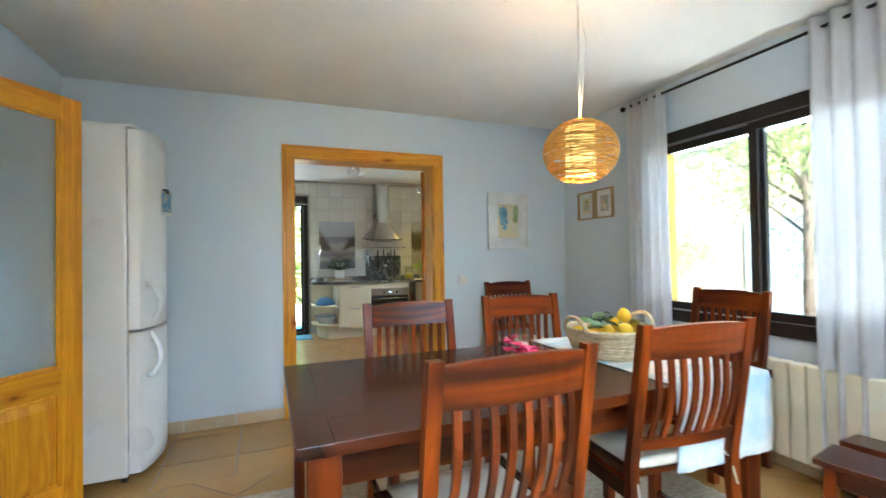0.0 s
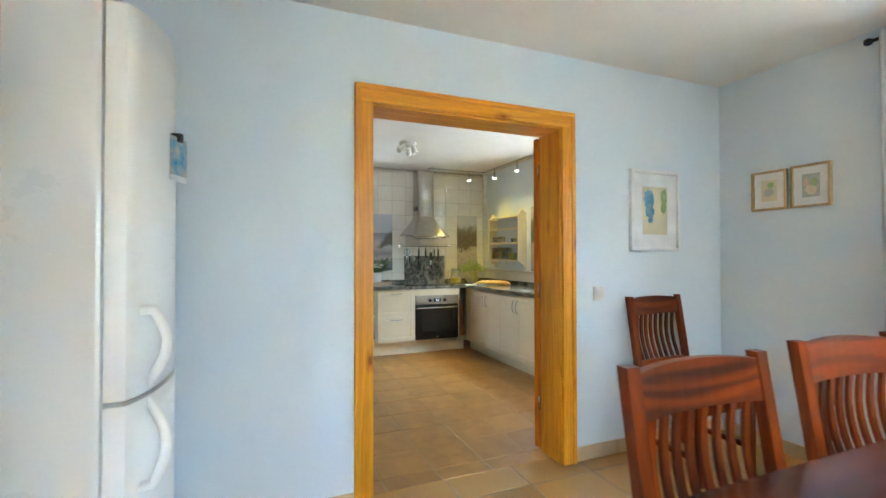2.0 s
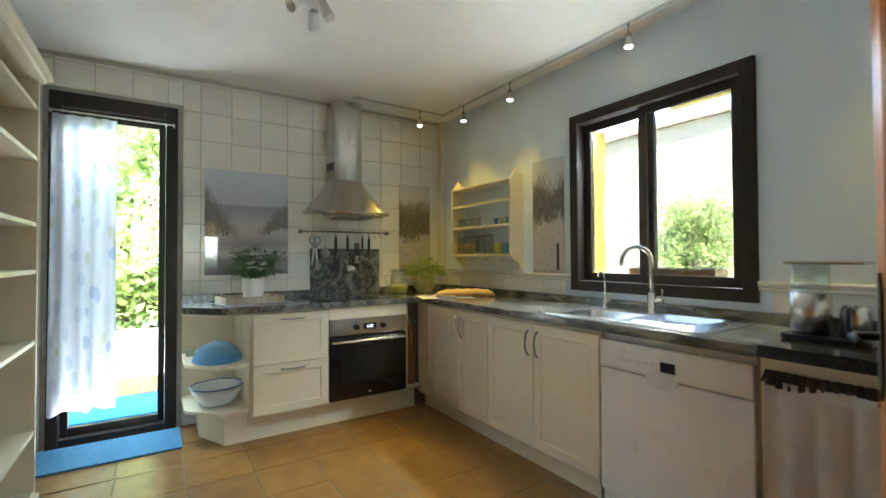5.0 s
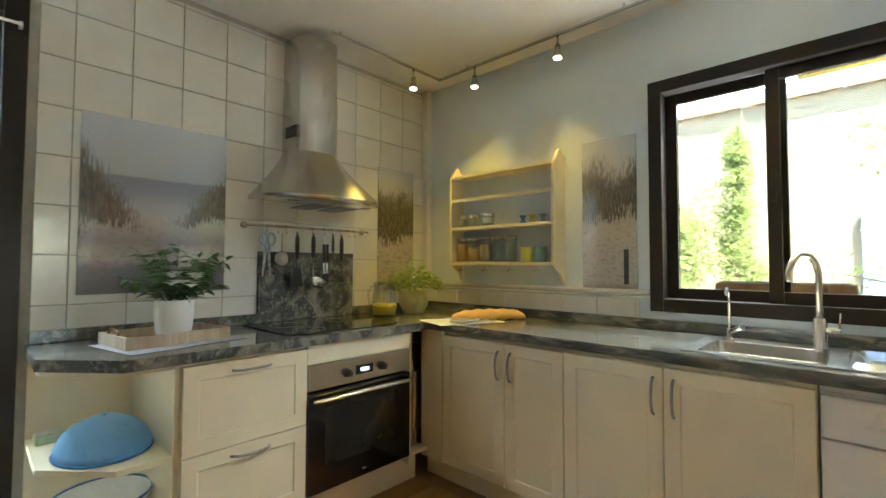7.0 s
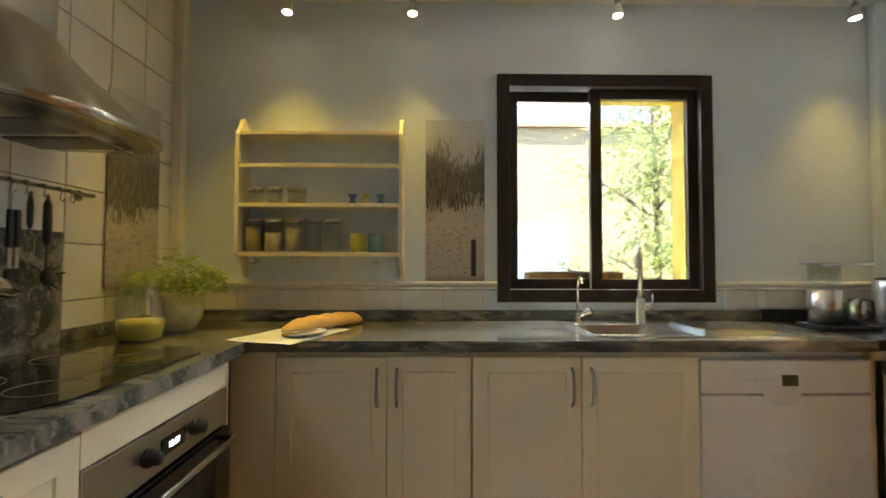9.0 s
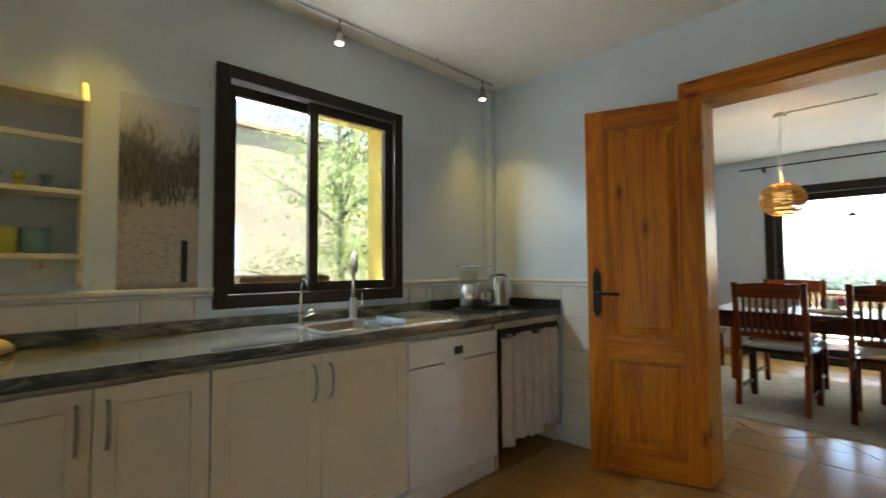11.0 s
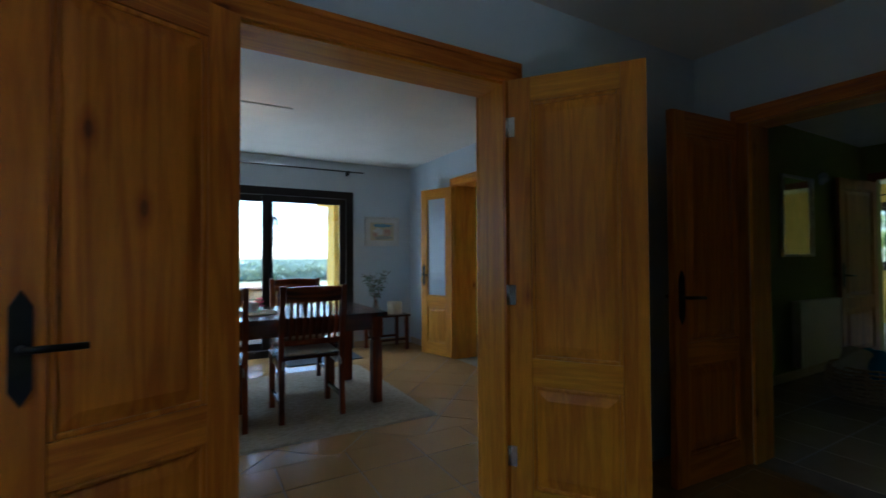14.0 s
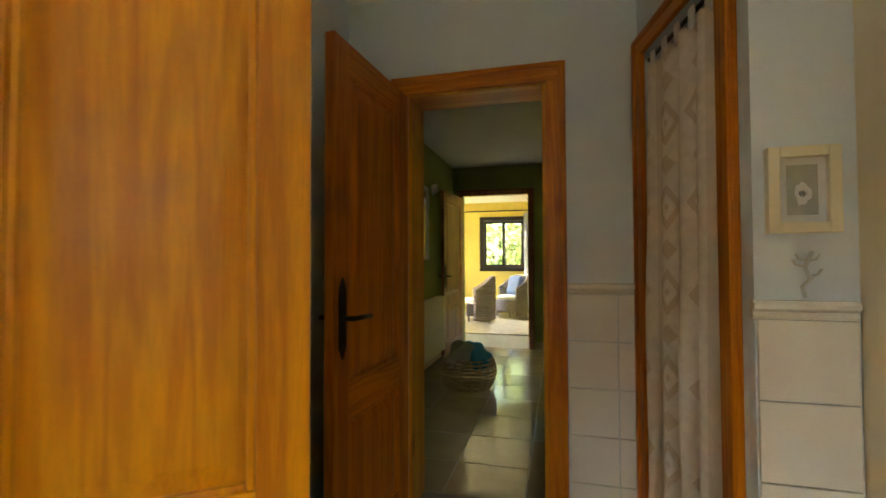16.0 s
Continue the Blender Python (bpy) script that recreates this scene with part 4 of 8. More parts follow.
# fridge-freezer
fr = thing("fridge_freezer", "tall white fridge-freezer with bowed doors", "fridge", pose(0, 0, 0))
FX, FY0, FY1 = -1.5, -0.72, -0.12
part("body", boxes((-1.98, FX, FY0, FY1, 0.04, 1.975), bevel=0.012), WHITE_GLOSS, fr)
def bowed_door(z0, z1, round_top):
    bm = B()
    n, mrows = 14, 10
    rows = []
    for k in range(mrows + 1):
        z = z0 + (z1 - z0) * k / mrows
        row = []
        for i in range(n + 1):
            u = -1 + 2 * i / n
            bulge = 0.062 + 0.05 * (1 - u * u)
            if abs(u) > 0.99:
                bulge -= 0.01
            top = 0.0
            if round_top and k == mrows:
                top = -0.02 * (u * u)
            row.append(bm.verts.new((FX + 0.006 + bulge, (FY0 + FY1) / 2 + u * 0.3, z + top)))
        rows.append(row)
    for a, b2 in zip(rows, rows[1:]):
        for i in range(n):
            bm.faces.new((a[i], a[i + 1], b2[i + 1], b2[i])).smooth = True
    back = [[bm.verts.new((FX + 0.006, v.co.y, v.co.z)) for v in r2] for r2 in (rows[0], rows[-1])]
    for i in range(n):
        bm.faces.new((rows[0][i + 1], rows[0][i], back[0][i], back[0][i + 1]))
        bm.faces.new((rows[-1][i], rows[-1][i + 1], back[1][i + 1], back[1][i]))
    bm.faces.new([r2[0] for r2 in rows] + [back[1][0], back[0][0]])
    bm.faces.new([r2[-1] for r2 in reversed(rows)] + [back[0][-1], back[1][-1]])
    return bm
up = part("upper_door", bowed_door(0.845, 1.975, True), WHITE_GLOSS, fr)
lo = part("lower_door", bowed_door(0.06, 0.83, False), WHITE_GLOSS, fr)
for host, z0, z1 in ((up, 0.855, 1.09), (lo, 0.58, 0.82)):
    bm = B()
    hy = FY0 + 0.055
    zs = [z0 + (z1 - z0) * k / 8 for k in range(9)]
    far = 0.885 if host is up else 0.87
    tube(bm, [(FX + 0.075, hy, z0 if host is lo else z1)] + [(FX + 0.085 + 0.06 * math.sin(math.pi * (0.15 + 0.85 * k / 8)), hy + 0.05 * (k / 8), (z0 + (z1 - z0) * k / 8) if host is lo else (z1 - (z1 - z0) * k / 8)) for k in range(9)] + [(FX + 0.085, hy + 0.065, (z1 if host is lo else z0))], 0.015, 10)
    part("handle", bm, WHITE_PLASTIC, host, "curved white plastic handle")
for y in (FY0 + 0.06, FY1 - 0.06):
    bm = B()
    cyl(bm, FX - 0.03, y, 0.001, 0.045, 0.018)
    part("foot", bm, BLACK_PLASTIC, fr)
part("top_cover", boxes((-1.9, FX + 0.03, FY0 + 0.02, FY1 - 0.02, 1.976, 1.99), bevel=0.006), WHITE_GLOSS, fr)
PHOTO = mat("blue bay postcard", (0.1, 0.28, 0.45), 0.3, second=(0.5, 0.42, 0.3), scale=22, amount=0.3)
pc = thing("postcard", "postcard of a blue bay clipped to the fridge", "postcard", pose(FX + 0.14, -0.45, 1.5, 0, 0, -20))
part("picture", boxes((0.0, 0.002, -0.05, 0.05, 0.02, 0.15)), PHOTO, pc)
part("border", boxes((0.0, 0.0025, -0.05, 0.05, 0.0, 0.02)), WHITE_PLASTIC, pc)
part("clip", boxes((-0.02, 0.012, -0.012, 0.012, 0.135, 0.165), bevel=0.003), BLACK_PLASTIC, pc)


# ---- pendant lamp ----
RATTAN = mat("honey-coloured rattan", (0.68, 0.38, 0.06), 0.6, second=(0.52, 0.27, 0.04), scale=30)
PAPER = glow("glowing paper tube", (1.0, 0.64, 0.2), 0.055)
pl = thing("pendant_lamp", "honey-coloured wound rattan ball lamp, lit", "pendant lamp", pose(0.555, -1.98, 1.693))
bm = B()
rng = random.Random(11)
for k in range(78):
    bm = B()
    z = -0.133 + 0.266 * (k + 0.5) / 78
    rr = 0.167 * math.sqrt(max(0.02, 1 - (z / 0.146) ** 2)) ** 0.9
    tx, ty, ph = rng.uniform(-0.12, 0.12), rng.uniform(-0.12, 0.12), rng.uniform(0, 6.28)
    pts = []
    for j in range(33):
        a = 2 * math.pi * j / 32 + ph
        zz = max(-0.14, min(0.14, z + rr * (tx * math.cos(a) + ty * math.sin(a))))
        r2 = 0.167 * math.sqrt(max(0.03, 1 - (zz / 0.146) ** 2))
        pts.append((r2 * math.cos(a), r2 * math.sin(a), zz))
    tube(bm, pts, 0.0021, 5)
    part("strand", bm, RATTAN, pl)
bm = B()
for k in range(10):
    a = 2 * math.pi * k / 10
    tube(bm, [(0.163 * math.sin(math.pi * j / 14) ** 0.8 * math.cos(a) + 0.001, 0.163 * math.sin(math.pi * j / 14) ** 0.8 * math.sin(a), -0.137 * math.cos(math.pi * j / 14)) for j in range(1, 14)], 0.003, 5)
part("rib_cage", bm, RATTAN, pl)
bm = B()
cyl(bm, 0, 0, -0.108, 0.115, 0.066, 0.066, 24, caps=False)
part("inner_shade", bm, PAPER, pl, "glowing paper cylinder")
bm = B()
tube(bm, [(0, 0, 0.115), (0, 0, 0.42), (0.0, 0.0, 0.756)], 0.004, 6)
tube(bm, [(0, 0, 0.15), (0.02, -0.01, 0.35), (0.03, -0.02, 0.5), (-0.02, -0.03, 0.66), (-0.05, -0.03, 0.755)], 0.003, 6)
part("cord", bm, WHITE_PLASTIC, pl, "white twisted cord")
bm = B()
lathe(bm, [(0.05, 0.717), (0.045, 0.742), (0.03, 0.7565)], 20)
part("canopy", bm, WHITE_PLASTIC, pl)
part("cable_duct", boxes((-0.61, -0.05, -0.008, 0.008, 0.743, 0.7565), bevel=0.002), WHITE_PLASTIC, pl, "white surface cable duct on the ceiling")
bulb = new("pendant_light", bpy.data.lights.new("pendant_light", "POINT"))
bulb.data.energy, bulb.data.color, bulb.data.shadow_soft_size = 0.35, (1.0, 0.72, 0.4), 0.05
bulb.location = (0.555, -1.98, 1.693)


st = thing("low_stool", "dark red hardwood stool with a dished seat before the curtain", "stool", pose(1.43, -2.74, 0.001, 0, 0, 8))
for x0, x1, tilt in ((-0.19, -0.002, -4), (0.002, 0.19, 4)):
    bm = B()
    box(bm, x0, x1, -0.24, 0.24, 0.4, 0.424, 0.005, Matrix.Translation((0, 0, 0.01)) @ Matrix.Rotation(radians(tilt), 4, "Y"))
    part("seat_board", bm, ROSE_Y, st)
for x in (-0.18, 0.14):
    for y in (-0.22, 0.18):
        part("leg", boxes((x, x + 0.04, y, y + 0.04, 0.0, 0.39), bevel=0.003), ROSE, st)
for x in (-0.17, 0.15):
    part("apron", boxes((x, x + 0.02, -0.179, 0.179, 0.32, 0.38), bevel=0.002), ROSE_Y, st)
for y in (-0.21, 0.19):
    part("apron", boxes((-0.139, 0.139, y, y + 0.02, 0.32, 0.38), bevel=0.002), ROSE_X, st)

# ---- pictures ----
def framed(name, label, axis, face, sign, a0, a1, z0, z1, frame_mat, border, art, mount=0.05, shapes=()):
    """A framed picture on a wall: frame, mount, art and flat painted shapes (u0, u1, v0, v1 in 0..1 of the art, material)."""
    rig = thing(name, label, "picture")
    def pl4(p0, p1, q0, q1, d0, d1, bev=0.0):
        f0, f1 = sorted((face + sign * d0, face + sign * d1))
        bm = B()
        box(bm, *((p0, p1, f0, f1, q0, q1) if axis == "x" else (f0, f1, p0, p1, q0, q1)), bev)
        return bm
    for p0, p1, q0, q1 in ((a0, a0 + border, z0, z1), (a1 - border, a1, z0, z1), (a0 + border, a1 - border, z0, z0 + border), (a0 + border, a1 - border, z1 - border, z1)):
        part("frame_bar", pl4(p0, p1, q0, q1, 0.001, 0.028, 0.003), frame_mat, rig)
    part("mount", pl4(a0 + border, a1 - border, z0 + border, z1 - border, 0.001, 0.012), WHITE_CARD, rig)
    m0, m1, n0, n1 = a0 + border + mount, a1 - border - mount, z0 + border + mount, z1 - border - mount
    art_ob = part("artwork", pl4(m0, m1, n0, n1, 0.0125, 0.0145), art, rig)
    for u, v, rx, rz, mt in shapes:
        bm = B()
        n = 18
        rr = random.Random(int(u * 977 + v * 331))
        cx, cz = m0 + (m1 - m0) * u, n0 + (n1 - n0) * v
        ring = []
        for k in range(n):
            a = 2 * math.pi * k / n
            q = 1 + rr.uniform(-0.22, 0.22)
            pa = min(m1, max(m0, cx + rx * (m1 - m0) * q * math.cos(a)))
            pz = min(n1, max(n0, cz + rz * (n1 - n0) * q * math.sin(a)))
            f = face + sign * 0.016
            ring.append(bm.verts.new((pa, f, pz) if axis == "x" else (f, pa, pz)))
        bm.faces.new(ring)
        part("brush_patch", bm, mt, art_ob)
    return rig


WHITE_CARD = mat("white mount card", (0.78, 0.78, 0.76), 0.8)
WHITE_FRAME = mat("white painted frame", (0.76, 0.77, 0.77), 0.4)
GOLD_FRAME = wood("light oak frame", (0.5, 0.35, 0.16), (0.38, 0.25, 0.1), knots=False)
SAND_ART = mat("sandy yellow watercolour", (0.68, 0.6, 0.36), 0.8, second=(0.6, 0.56, 0.42), scale=16)
BLUE_ART = mat("blue watercolour", (0.12, 0.3, 0.52), 0.8, second=(0.3, 0.5, 0.65), scale=18)
GREEN_ART = mat("green watercolour", (0.25, 0.36, 0.15), 0.8, second=(0.4, 0.48, 0.22), scale=18)
GREY_ART = mat("grey-green watercolour", (0.5, 0.5, 0.44), 0.8, second=(0.34, 0.36, 0.32), scale=26, amount=0.8)
PINKISH_ART = mat("terracotta watercolour", (0.55, 0.32, 0.24), 0.8, second=(0.62, 0.5, 0.4), scale=26)
framed("picture_beach", "white framed watercolour of a sandy path between trees", "x", 0.0, -1, 1.095, 1.525, 1.273, 1.802, WHITE_FRAME, 0.022, SAND_ART, 0.085,
       [(0.25, 0.72, 0.22, 0.2, BLUE_ART), (0.28, 0.48, 0.18, 0.14, BLUE_ART), (0.86, 0.78, 0.13, 0.16, GREEN_ART), (0.84, 0.58, 0.12, 0.12, GREEN_ART), (0.3, 0.3, 0.1, 0.06, BLUE_ART)])
framed("picture_small", "small oak framed print of a village lane", "y", XD, -1, -0.45, -0.237, 1.532, 1.785, GOLD_FRAME, 0.014, SAND_ART, 0.045, [(0.5, 0.4, 0.35, 0.2, GREY_ART), (0.4, 0.75, 0.2, 0.15, GREEN_ART)])
framed("picture_small", "small oak framed print of a tree-lined road", "y", XD, -1, -0.684, -0.472, 1.532, 1.79, GOLD_FRAME, 0.014, GREY_ART, 0.045, [(0.5, 0.3, 0.3, 0.2, SAND_ART), (0.3, 0.65, 0.16, 0.2, GREEN_ART), (0.75, 0.65, 0.16, 0.2, PINKISH_ART)])
framed("picture_harbour", "white framed painting of houses at a harbour", "x", YS, 1, -1.85, -1.35, 1.35, 1.75, WHITE_FRAME, 0.02, SAND_ART, 0.06,
       [(0.3, 0.45, 0.2, 0.2, PINKISH_ART), (0.65, 0.5, 0.22, 0.22, WHITE_CARD), (0.8, 0.35, 0.15, 0.15, PINKISH_ART), (0.5, 0.15, 0.4, 0.1, GREY_ART), (0.5, 0.85, 0.45, 0.1, BLUE_ART)])
sw = thing("light_switch", "cream plastic light switch on the blue wall", "switch")
part("plate", boxes((0.8, 0.885, -0.012, -0.001, 0.965, 1.05), bevel=0.003), WHITE_PLASTIC, sw)
part("rocker", boxes((0.815, 0.87, -0.018, -0.0125, 0.98, 1.035), bevel=0.003), WHITE_PLASTIC, sw)


# ---- curtains and rods ----
def curtain_mesh(axis, face, sign, a0, a1, z0, z1, folds, depth, seed=0, top_w=1.0, nz=14):
    """A hanging cloth with soft folds that open towards the hem."""
    bm = B()
    rr = random.Random(seed)
    n = folds * 8
    ph = [rr.uniform(-0.5, 0.5) for _ in range(folds + 2)]
    rows = []
    for k in range(nz + 1):
        s = k / nz
        z = z1 + (z0 - z1) * s
        row = []
        for i in range(n + 1):
            u = i / n
            f = u * folds
            amp = depth * (0.55 + 0.45 * s)
            d = amp * (0.5 + 0.5 * math.sin(2 * math.pi * f + ph[int(f)] * s)) + 0.012 * noise.noise((u * 6, s * 3, seed))
            mid = (a0 + a1) / 2
            a = mid + (u - 0.5) * (a1 - a0) * (top_w + (1 - top_w) * s) + 0.012 * s * math.sin(u * 9 + seed)
            zz = z + (0.012 * math.sin(u * 14 + seed) if k == nz else 0)
            row.append(bm.verts.new((a, face + sign * (0.01 + d), zz) if axis == "x" else (face + sign * (0.01 + d), a, zz)))
        rows.append(row)
    for a, b2 in zip(rows, rows[1:]):
        for i in range(n):
            bm.faces.new((a[i], a[i + 1], b2[i + 1], b2[i])).smooth = True
    return bm


def curtain(name, label, bm, material):
    ob = part(name, bm, material)
    md = ob.modifiers.new("thick", "SOLIDIFY")
    md.thickness = 0.0015
    return tagged(ob, label, "curtain", group="curtains")


VOILE = mat("white curtain cotton", (0.76, 0.76, 0.78), 0.9, second=(0.7, 0.7, 0.73), scale=20, bump=0.2, bump_scale=260)
sheer(VOILE, (0.86, 0.86, 0.87), 0.55)
curtain("window_curtain", "white cotton curtain drawn aside on a black rod", curtain_mesh("y", XD - 0.13, 1, -1.3, -0.94, 0.06, 2.4, 5, 0.07, 3), VOILE)
curtain("window_curtain", "white cotton curtain drawn aside on a black rod", curtain_mesh("y", XD - 0.13, 1, -2.95, -2.2, 0.06, 2.42, 8, 0.07, 7), VOILE)
rod = thing("curtain_rod", "black iron curtain rod above the window", "curtain rod")
bm = B()
tube(bm, [(XD - 0.09, -0.9, 2.365), (XD - 0.09, -3.1, 2.365)], 0.009, 10)
part("pole", bm, IRON, rod)
for y in (-0.89, -3.1):
    bm = B()
    lathe(bm, [(0.0, -0.022), (0.018, -0.012), (0.018, 0.012), (0.0, 0.022)], 12, Matrix.Translation((XD - 0.09, y, 2.365)))
    part("finial", bm, IRON, rod)
for y in (-0.98, -3.0):
    part("bracket", boxes((XD - 0.1, XD - 0.001, y - 0.008, y + 0.008, 2.355, 2.375)), IRON, rod)
rod2 = thing("curtain_rod", "black iron curtain rod above the terrace door", "curtain rod")
bm = B()
tube(bm, [(1.25, YS + 0.09, 2.315), (-1.31, YS + 0.09, 2.315)], 0.009, 10)
part("pole", bm, IRON, rod2)
for x in (1.0, -1.1):
    part("bracket", boxes((x - 0.01, x + 0.01, YS + 0.001, YS + 0.1, 2.27, 2.325)), IRON, rod2)

# radiator under the window
RADIATOR = mat("cream enamelled radiator", (0.7, 0.64, 0.48), 0.4, second=(0.66, 0.6, 0.44), scale=4)


def radiator(name, label, m, width, height, fins):
    rig = thing(name, label, "radiator", m)
    for i in range(fins):
        x0 = -width / 2 + width * i / fins
        part("fin", boxes((x0 + 0.004, x0 + width / fins - 0.004, -0.05, 0.03, 0.0, height), bevel=0.012), RADIATOR, rig)
    bm = B()
    tube(bm, [(-width / 2 + 0.01, 0.0, height - 0.05), (width / 2 - 0.01, 0.0, height - 0.05)], 0.015, 8)
    tube(bm, [(-width / 2 + 0.01, 0.0, 0.05), (width / 2 - 0.01, 0.0, 0.05)], 0.015, 8)
    part("pipe", bm, RADIATOR, rig)
    part("bracket", boxes((-0.03, 0.03, 0.0, 0.064, height * 0.6, height * 0.7)), RADIATOR, rig)
    return rig


radiator("radiator", "cream ribbed radiator under the dining window", pose(XD - 0.065, -2.15, 0.1, 0, 0, -90), 1.0, 0.52, 12)

# side table with plant and candle
tb = thing("side_table", "small dark wooden side table in the corner", "side table", pose(-1.56, -3.6, 0))
part("top", boxes((-0.26, 0.26, -0.2, 0.2, 0.43, 0.455), bevel=0.004), ROSE_X, tb)
for x in (-0.24, 0.2):
    for y in (-0.18, 0.14):
        part("leg", boxes((x, x + 0.04, y, y + 0.04, 0.0005, 0.43), bevel=0.003), ROSE, tb)
part("stretcher", boxes((-0.2, 0.2, 0.15, 0.17, 0.12, 0.15), bevel=0.002), ROSE_X, tb)
part("stretcher", boxes((-0.2, 0.2, -0.17, -0.15, 0.12, 0.15), bevel=0.002), ROSE_X, tb)
WAX = mat("cream candle wax", (0.66, 0.58, 0.42), 0.5, second=(0.6, 0.5, 0.34), scale=8)
bm = B()
lathe(bm, [(0.0, 0.0), (0.095, 0.0), (0.1, 0.006), (0.1, 0.15), (0.09, 0.158), (0.07, 0.15), (0.0, 0.148)], 28)
cd = part("candle_lantern", bm, WAX)
cd.matrix_world = pose(-1.66, -3.56, 0.4555)
tagged(cd, "large cream wax candle on the side table", "candle")
vs = thing("twig_vase", "glass vase with leafy olive twigs on the side table", "vase", pose(-1.42, -3.62, 0.4555))
bm = B()
lathe(bm, [(0.045, 0.0), (0.055, 0.01), (0.06, 0.06), (0.04, 0.13), (0.032, 0.17), (0.038, 0.185), (0.034, 0.185), (0.028, 0.17), (0.036, 0.13), (0.056, 0.06), (0.05, 0.014), (0.0, 0.012)], 24)
part("vase", bm, CLEAR, vs)
bt, bl = B(), B()
rng = random.Random(21)
for k in range(8):
    a = rng.uniform(0, 6.28)
    rr = rng.uniform(0.1, 0.22)
    tip = Vector((rr * math.cos(a), rr * math.sin(a) * 0.7 + 0.03, rng.uniform(0.38, 0.6)))
    pts = [Vector((0, 0, 0.03)), Vector((0.02 * math.cos(a), 0.02 * math.sin(a), 0.2)), tip * 0.65 + Vector((0, 0, 0.06)), tip]
    tube(bt, pts, 0.003, 5, taper=0.001)
    for j in range(18):
        s = rng.uniform(0.35, 1.0)
        p = pts[1].lerp(tip, (s - 0.3) / 0.7)
        leaf_mesh(bl, Matrix.Translation(p) @ pose(0, 0, 0, rng.uniform(-40, 40), rng.uniform(-50, 30), rng.uniform(0, 360)), 0.085, 0.024)
part("twig", bt, BROWN_DOOR, vs)
part("leaf", bl, mat("grey-green olive leaf", (0.1, 0.13, 0.08), 0.6, second=(0.14, 0.17, 0.11), scale=10), vs)

# rugs
JUTE = mat("beige hand-woven jute", (0.55, 0.47, 0.35), 0.95, second=(0.29, 0.23, 0.15), scale=26, amount=0.8, bump=0.9, bump_scale=120, stretch=(1, 2.6, 1))
bm = B()
rng = random.Random(8)
nx, ny = 60, 140
grid = []
for i in range(nx + 1):
    col = []
    for j in range(ny + 1):
        x, y = -0.95 + 2.3 * i / nx, -2.92 + 1.82 * j / ny
        if i in (0, nx):
            x += rng.uniform(-0.01, 0.01)
        lift = 0.0 if i in (0, nx) or j in (0, ny) else 0.009 + 0.003 * math.sin(j * 2.2) + 0.0015 * rng.random()
        col.append(bm.verts.new((x, y, 0.001 + lift)))
    grid.append(col)
for i in range(nx):
    for j in range(ny):
        bm.faces.new((grid[i][j], grid[i + 1][j], grid[i + 1][j + 1], grid[i][j + 1])).smooth = True
rug = part("jute_rug", bm, JUTE)
tagged(rug, "beige hand-woven jute rug under the dining table", "rug")
MATTE = mat("dark slate door mat", (0.05, 0.055, 0.065), 0.95, second=(0.08, 0.085, 0.095), scale=90, bump=0.8, bump_scale=200)
dm = part("door_mat", boxes((-1.1, -0.25, -3.72, -3.2, 0.0008, 0.012), bevel=0.004), MATTE)
tagged(dm, "dark slate grey door mat inside the terrace door", "door mat")


# ---- kitchen units ----
WT0, WT1 = 0.815, 0.855          # worktop underside and top
FXC, FYC = 1.445, 3.15           # fronts of the east and the north units


def bow_handle(bm, p0, p1, out, r=0.0055):
    """A bowed bar handle from p0 to p1, standing off along out."""
    p0, p1, out = Vector(p0), Vector(p1), Vector(out)
    tube(bm, [p0, p0 + out * 0.6 + (p1 - p0) * 0.06] + [p0.lerp(p1, 0.2 + 0.6 * k / 4) + out * (1 + 0.25 * math.sin(math.pi * k / 4)) for k in range(5)] + [p1 + out * 0.6 - (p1 - p0) * 0.06, p1], r, 8)


def shaker(name, unit, axis, face, a0, a1, z0, z1, sign=-1, th=0.02):
    """A milled front in one piece: a flat border, a sloped edge and a sunk middle. axis: the way that the front runs."""
    bm = B()
    def ring(inset, d):
        pts = ((a0 + inset, z0 + inset), (a1 - inset, z0 + inset), (a1 - inset, z1 - inset), (a0 + inset, z1 - inset))
        f = face + sign * d
        return [bm.verts.new((a, f, z) if axis == "x" else (f, a, z)) for a, z in pts]
    rings = [ring(0.0, 0.0), ring(0.0, th - 0.0025), ring(0.0025, th), ring(0.053, th), ring(0.058, th - 0.004)]
    for r0, r1 in zip(rings, rings[1:]):
        for i in range(4):
            bm.faces.new((r0[i], r0[(i + 1) % 4], r1[(i + 1) % 4], r1[i]))
    bm.faces.new(rings[-1])
    bm.faces.new(list(reversed(rings[0])))
    bmesh.ops.recalc_face_normals(bm, faces=bm.faces)
    return part(name, bm, CREAM, unit)


HANDLE = mat("brushed pewter handle", (0.4, 0.39, 0.37), 0.35, metal=1.0)


def door_unit(label, y0, y1, split, m_hide=0.0):
    """A base unit of the east run with two framed doors."""
    u = thing("base_cabinet", label, "cabinet", group="kitchen base cabinets")
    part("body", boxes((FXC + 0.001, XK - 0.014, y0, y1, 0.12, WT0 - 0.0015)), CREAM, u)
    for k, (a0, a1) in enumerate(((y0 + 0.002, split - 0.0015), (split + 0.0015, y1 - 0.002))):
        d = shaker("door", u, "y", FXC, a0, a1, 0.125, 0.795)
        bm = B()
        hy = split + (-0.035 if k == 0 else 0.035)
        bow_handle(bm, (FXC - 0.02, hy, 0.62), (FXC - 0.02, hy, 0.755), (-0.022, 0, 0))
        part("handle", bm, HANDLE, d, "pewter bow handle")
    return u


